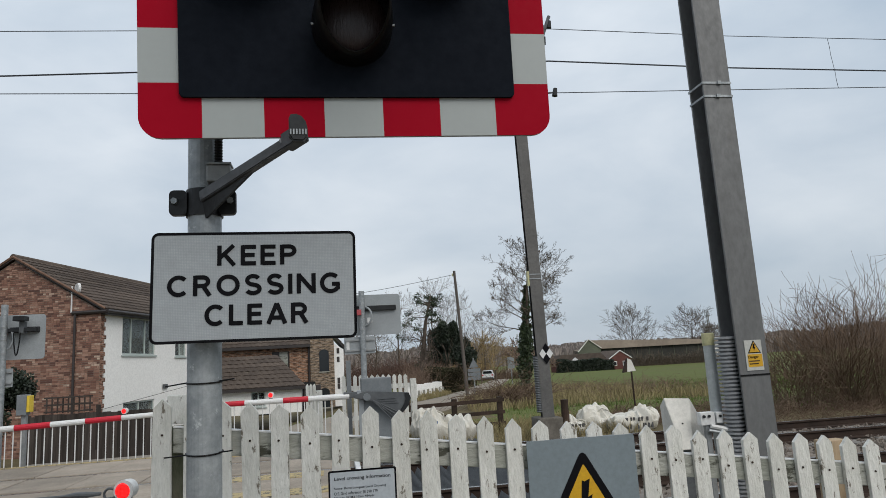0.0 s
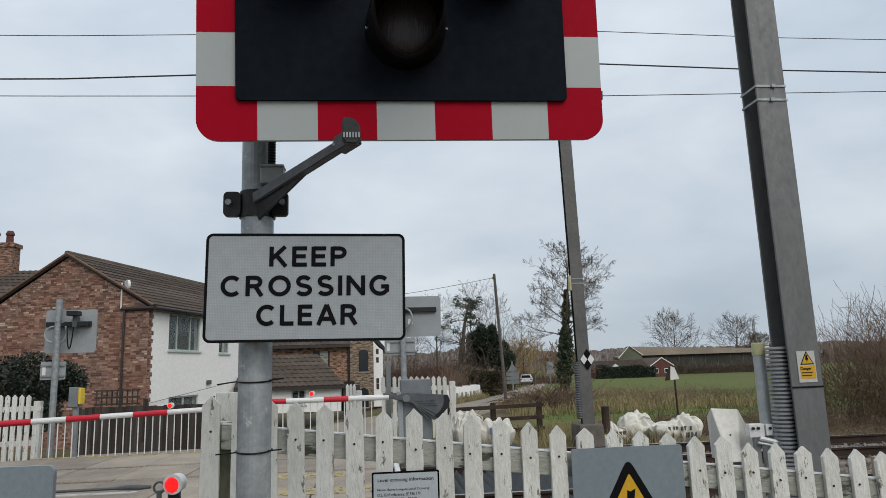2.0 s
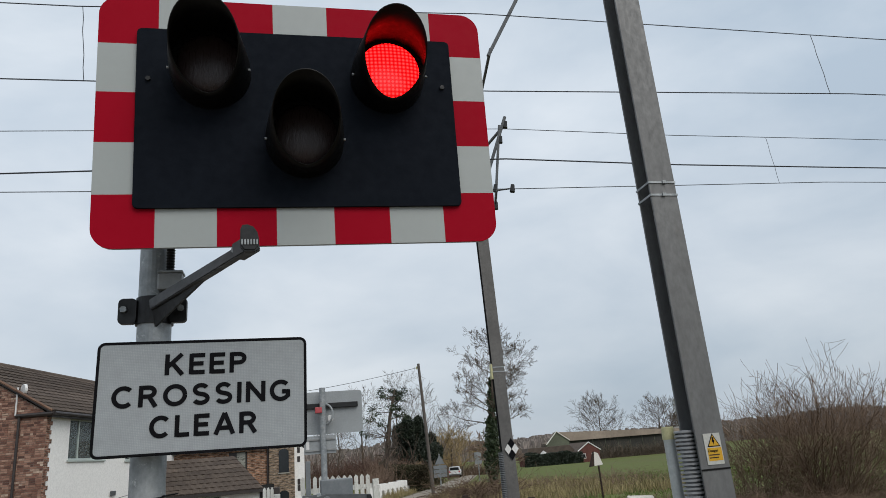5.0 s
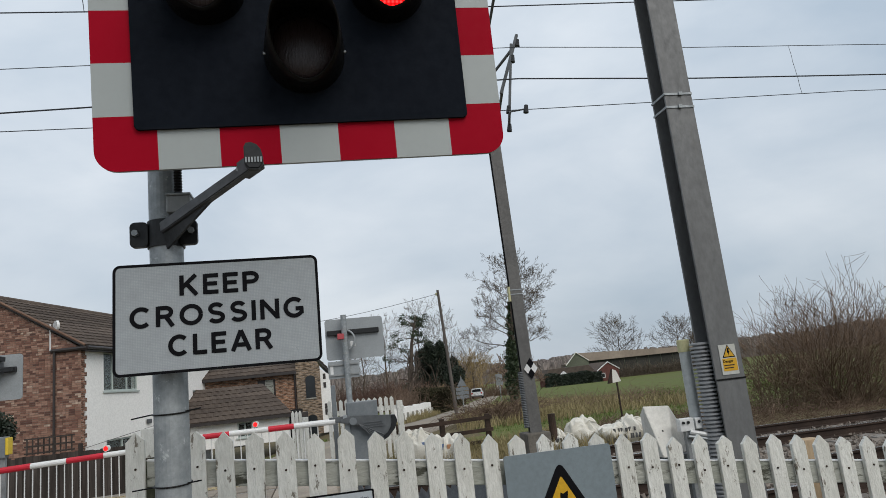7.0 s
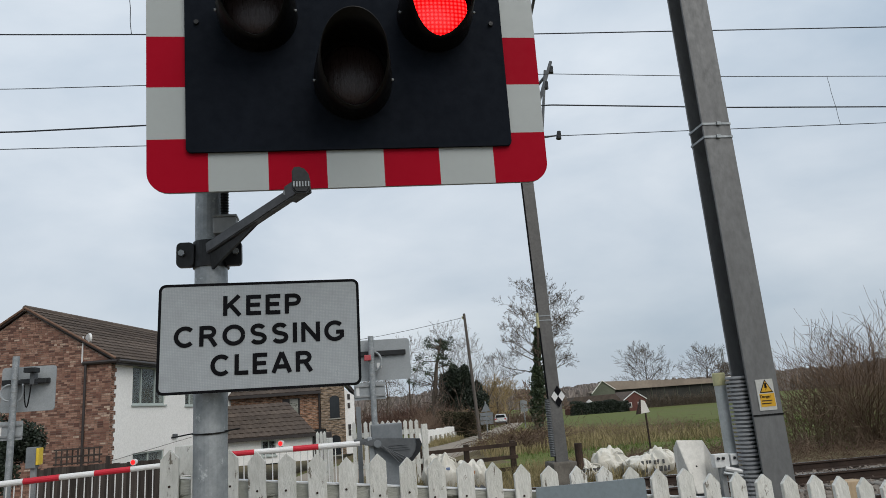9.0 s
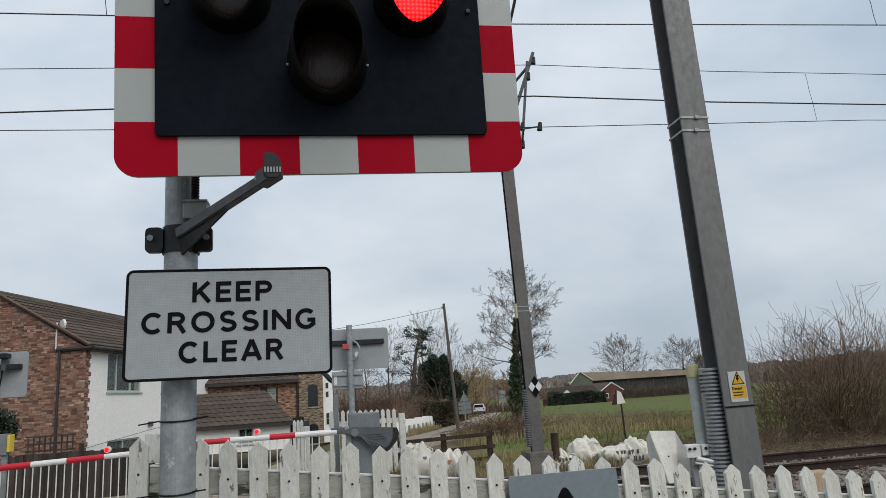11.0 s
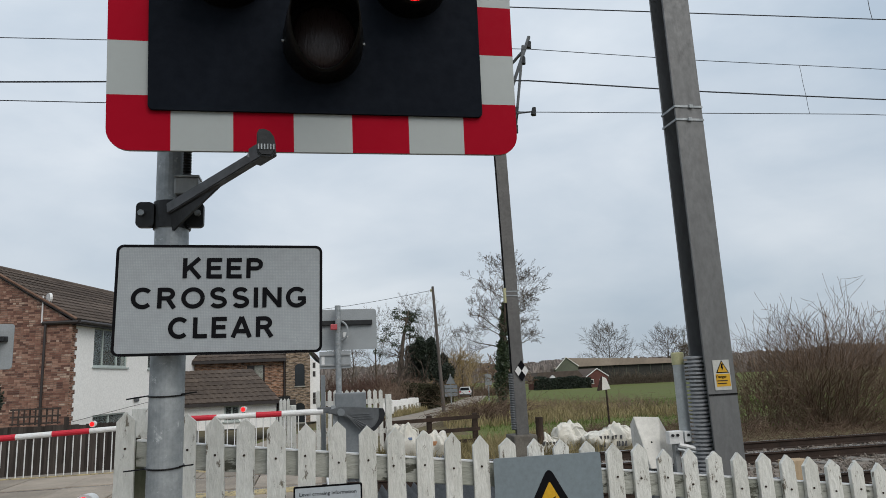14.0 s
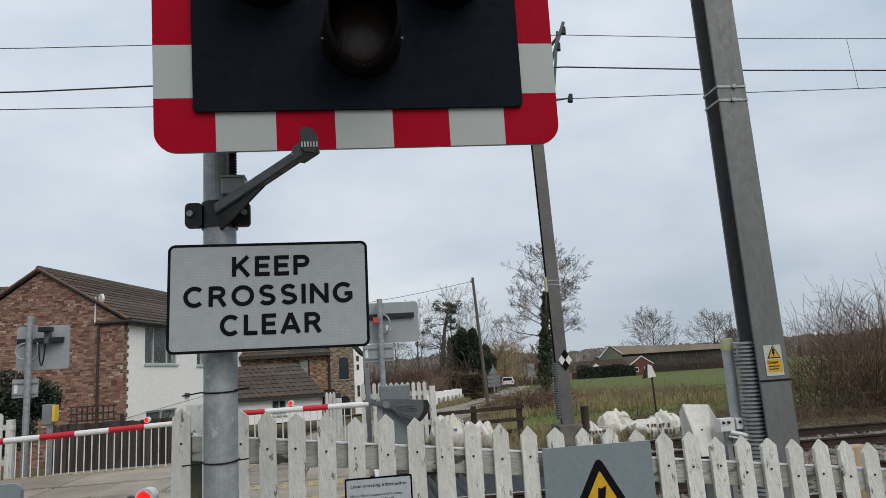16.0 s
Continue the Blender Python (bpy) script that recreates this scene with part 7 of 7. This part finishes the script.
def thicket(name, label, xs, ys, n, h, mat, seed, r=0.006, arch_by=0.5, cat="brambles", base=ground_z, bend=4, ztop=None):
    """Arching stems over a stretch of ground, as one undergrowth."""
    rng = np.random.default_rng(seed)
    segs = []
    for _ in range(n):
        x, y = rng.uniform(*xs), rng.uniform(*ys)
        hh = h * rng.uniform(0.45, 1.15) * (0.7 + 0.5 * noise.noise(Vector((x * 0.5, y * 0.5, seed))))
        a = rng.uniform(0, 6.283)
        p = np.array((x, y, base(x, y) - 0.05))
        d = np.array((math.cos(a) * arch_by, math.sin(a) * arch_by, 1.0)) + rng.normal(size=3) * 0.15
        for s in range(bend):
            q = p + d / np.linalg.norm(d) * hh / bend * 1.15
            segs.append((p, q, r * (1 - 0.18 * s), r * (1 - 0.18 * (s + 1))))
            if s > 0 and rng.uniform() < 0.6:
                e = d + rng.normal(size=3) * 0.6
                segs.append((q, q + e / np.linalg.norm(e) * hh * 0.3, r * 0.6, r * 0.35))
            p = q
            d = d + rng.normal(size=3) * 0.22 + np.array((0, 0, -arch_by * 0.42))
    tagged(part(name, tubes_mesh(segs, 3), mat), label, cat, kind="stuff")


thicket("brambles", "tangled brown brambles along the railway boundary", (6.0, 26), (15.0, 18.5), 2300, 0.78, TWIG_RED, 71, 0.008, 0.8)
thicket("brambles", "tangled brown brambles along the railway boundary", (7.5, 26), (14.2, 16.5), 900, 0.7, TWIG_STALK, 72, 0.007, 0.8)
thicket("hedge_bottom", "rough brown hedge along the lane", (10.5, 18), (26, 40), 900, 1.0, TWIG_RED, 73, 0.01, 0.6)
thicket("cut_branches", "pile of pale cut branches beside the lane", (5.9, 8.3), (26.5, 29.5), 520, 2.0, TWIG_STALK, 74, 0.013, 1.0, "branches")
thicket("red_shrubs", "reddish bare shrubs behind the fence", (2.0, 12.0), (78, 84), 3400, 3.3, TWIG_SHRUB, 75, 0.03, 0.35, "shrubs")
for k in range(6):
    yy = 50 + 7.5 * k
    thicket("lane_hedge", "brown bare hedge beside the lane", (road_mid(yy) - 5.0, road_mid(yy) - 2.6), (yy, yy + 7.5), 420, 2.5, TWIG_RED, 176 + k, 0.017, 0.25, "hedge")
thicket("lane_hedge", "brown bare hedge beside the lane", (19.5, 26), (112, 118), 1500, 4.4, TWIG_YELLOW, 77, 0.03, 0.3, "hedge")


def big_bush(loc, rx, h, n, seed):
    """Many stems from the ground that fan out, then turn upwards into fine shoots."""
    rng = np.random.default_rng(seed)
    b = thing("bare_bush", loc, 0, label="large bare multi-stemmed bush with fine brown shoots", category="bush")

    def shoot(p, d, ln, r, steps, turn, out, level):
        p, d = np.array(p, float), np.array(d, float)
        for s in range(steps):
            d = d / np.linalg.norm(d) + rng.normal(size=3) * 0.085 + np.array((0, 0, turn))
            d = d / np.linalg.norm(d)
            q = p + d * ln / steps
            out.append((p, q, r, max(r * 0.84, 0.0042)))
            p, r = q, max(r * 0.84, 0.0042)
            if level > 0 and s > 0 and rng.uniform() < 0.85:
                e = d + rng.normal(size=3) * 0.55
                shoot(p, e, ln * rng.uniform(0.3, 0.55), r * 0.62, max(steps - 2, 3), turn, out, level - 1)

    stems, olive = [], []
    for k in range(n):
        a = rng.uniform(0, 6.283)
        lean = rng.uniform(0.05, 1.0) ** 0.8 * 1.35
        ln = h * 1.08 * rng.uniform(0.72, 1.0) * (1.0 - 0.02 * lean)
        base = (math.cos(a) * lean * 0.3 + rng.normal() * 0.25, math.sin(a) * lean * 0.35 + rng.normal() * 0.3, -0.1)
        shoot(base, (math.cos(a) * lean * rx / 2.4, math.sin(a) * lean * 0.8, 1.0), ln, 0.0155 * rng.uniform(0.6, 1.4), 8, 0.025 + 0.03 * lean, stems, 2)
    for k in range(int(n * 0.5)):
        a = rng.uniform(0, 6.283)
        lean = rng.uniform(0.3, 1.9)
        shoot((rng.normal() * rx * 0.42, rng.normal() * 0.6, -0.1), (math.cos(a) * lean, math.sin(a) * lean, 1.0), h * rng.uniform(0.25, 0.5), 0.008, 5, -0.02, olive, 1)
    tagged(part("branchwork", tubes_mesh(stems, 3), TWIG_BUSH, b, "brown branching stems"), kind="stuff")
    tagged(part("low_growth", tubes_mesh(olive, 3), TWIG_OLIVE, b, "olive-brown low twigs"), kind="stuff")


thicket("lane_hedge", "pale brown hedge across the end of the lane", (23.5, 32), (110, 113), 700, 2.2, TWIG_STALK, 185, 0.03, 0.35, "hedge")
big_bush((13.3, 15.9, -0.2), 2.7, 2.46, 150, 81)
big_bush((11.8, 16.4, -0.2), 1.2, 1.6, 34, 82)
big_bush((17.4, 16.8, -0.25), 2.4, 2.1, 44, 83)
thicket("dry_brambles", "dry brown brambles and dead stalks along the ballast edge", (8.6, 26), (12.9, 15.2), 3400, 0.42, TWIG_STALK, 84, 0.006, 0.9, "brambles")
thicket("dry_brambles", "arching dry bramble stems before the field", (5.6, 11), (14.8, 17.0), 620, 0.85, TWIG_STALK, 85, 0.007, 0.9, "brambles")


def hedge(loc, sx, sy, h, n, seed, mat, label, leaf):
    rng = np.random.default_rng(seed)
    p = rng.uniform(-1, 1, (n, 3))
    z = (p[:, 2] + 1) / 2
    prof = h * (0.86 + 0.14 * np.array([noise.noise(Vector((v * sx * 0.25, seed, 0))) * 2 for v in p[:, 0]]))
    pts = np.stack([p[:, 0] * sx, p[:, 1] * sy * (1 - 0.3 * z), z * prof], 1)
    t = thing("field_hedge", loc, 0, label=label, category="hedge", group="hedges")
    part("leaves", leaves_mesh(pts, leaf, rng), mat, t)


hedge((62, 165, -2.75), 7.2, 1.5, 3.5, 15000, 91, EVERGREEN, "dark clipped evergreen hedge before the bungalow", 0.2)
hedge((8.7, 55.0, -0.75), 1.3, 3.0, 2.2, 15000, 92, HEDGE, "dark brown-green lane hedge", 0.075)
hedge((12.9, 72.0, -1.15), 1.4, 5.0, 2.3, 9000, 94, HEDGE, "dark brown-green lane hedge", 0.075)
thicket("shed_scrub", "bare scrub along the shed wall", (82, 118), (190, 192), 1400, 4.2, TWIG, 93, 0.05, 0.3, "scrub")


def grass(name, label, xs, ys, n, h, mat, seed, width=0.006, skip_road=True):
    rng = np.random.default_rng(seed)
    v, f = [], []
    for _ in range(n):
        x, y = rng.uniform(*xs), rng.uniform(*ys)
        if skip_road and abs(x - road_mid(y)) < (3.3 if y < 32 else 1.7):
            continue
        hh = h * rng.uniform(0.4, 1.2) * (0.75 + 0.6 * noise.noise(Vector((x * 0.8, y * 0.8, seed))))
        a = rng.uniform(0, 6.283)
        dx, dy = math.cos(a) * width, math.sin(a) * width
        lx, ly = rng.normal() * hh * 0.35, rng.normal() * hh * 0.35
        z = ground_z(x, y) - 0.02
        o = len(v)
        v += [(x - dx, y - dy, z), (x + dx, y + dy, z), (x + dx * 0.7 + lx * 0.4, y + dy * 0.7 + ly * 0.4, z + hh * 0.6), (x - dx * 0.7 + lx * 0.4, y - dy * 0.7 + ly * 0.4, z + hh * 0.6), (x + lx, y + ly, z + hh)]
        f += [(o, o + 1, o + 2, o + 3), (o + 3, o + 2, o + 4)]
    tagged(part(name, (v, [], f), mat), label, "grass", kind="stuff")


grass("dry_grass", "tall dry straw-coloured grass on the verge", (1.4, 6.2), (13.3, 18), 6500, 0.36, STRAW, 101, 0.007)
grass("dry_grass", "dry grass along the far lane verge", (5, 15), (24, 48), 16000, 0.55, STRAW, 102, 0.014)
grass("green_grass", "short green grass on the verge", (-8, 3), (14, 32), 9000, 0.22, GRASS, 103, 0.01)
grass("verge_grass", "rough brown-green grass beside the lane", (3.0, 8.5), (32, 58), 12000, 0.3, STRAW, 105, 0.014)
grass("field_grass", "green blades of the field edge", (5.5, 36), (15.5, 45), 34000, 0.17, GRASS, 104, 0.014)


def far_woods():
    """Low belts of bare woodland closing the horizon, one soft belt behind another."""
    rng = np.random.default_rng(111)
    for d, h, n, z in ((420, 13.5, 8000, -3), (620, 20.0, 6000, -3)):
        segs = []
        for k in range(n):
            a = rng.uniform(-0.72, 0.95)
            r = d * rng.uniform(0.95, 1.08)
            x, y = r * math.sin(a), r * math.cos(a)
            hh = h * rng.uniform(0.6, 1.05) * (0.85 + 0.35 * noise.noise(Vector((a * 9, d, 0))))
            hh *= 1.1 - 0.25 * min(max((a - 0.2) / 0.15, 0), 1)
            p = np.array((x, y, z - 0.5))
            q = p + np.array((rng.normal() * 0.8, 0, hh))
            segs.append((p, q, 1.5 * d / 420, 0.9 * d / 420))
            for _ in range(2):
                e = q + np.array((rng.normal() * 2.4, rng.normal(), rng.uniform(-2.5, 0.6)))
                segs.append((p + (q - p) * 0.4, e, 1.3 * d / 420, 0.35 * d / 420))
        tagged(part("far_woods", tubes_mesh(segs, 4), WOODS), "low bare woodland along the horizon", "woods", kind="stuff")


far_woods()
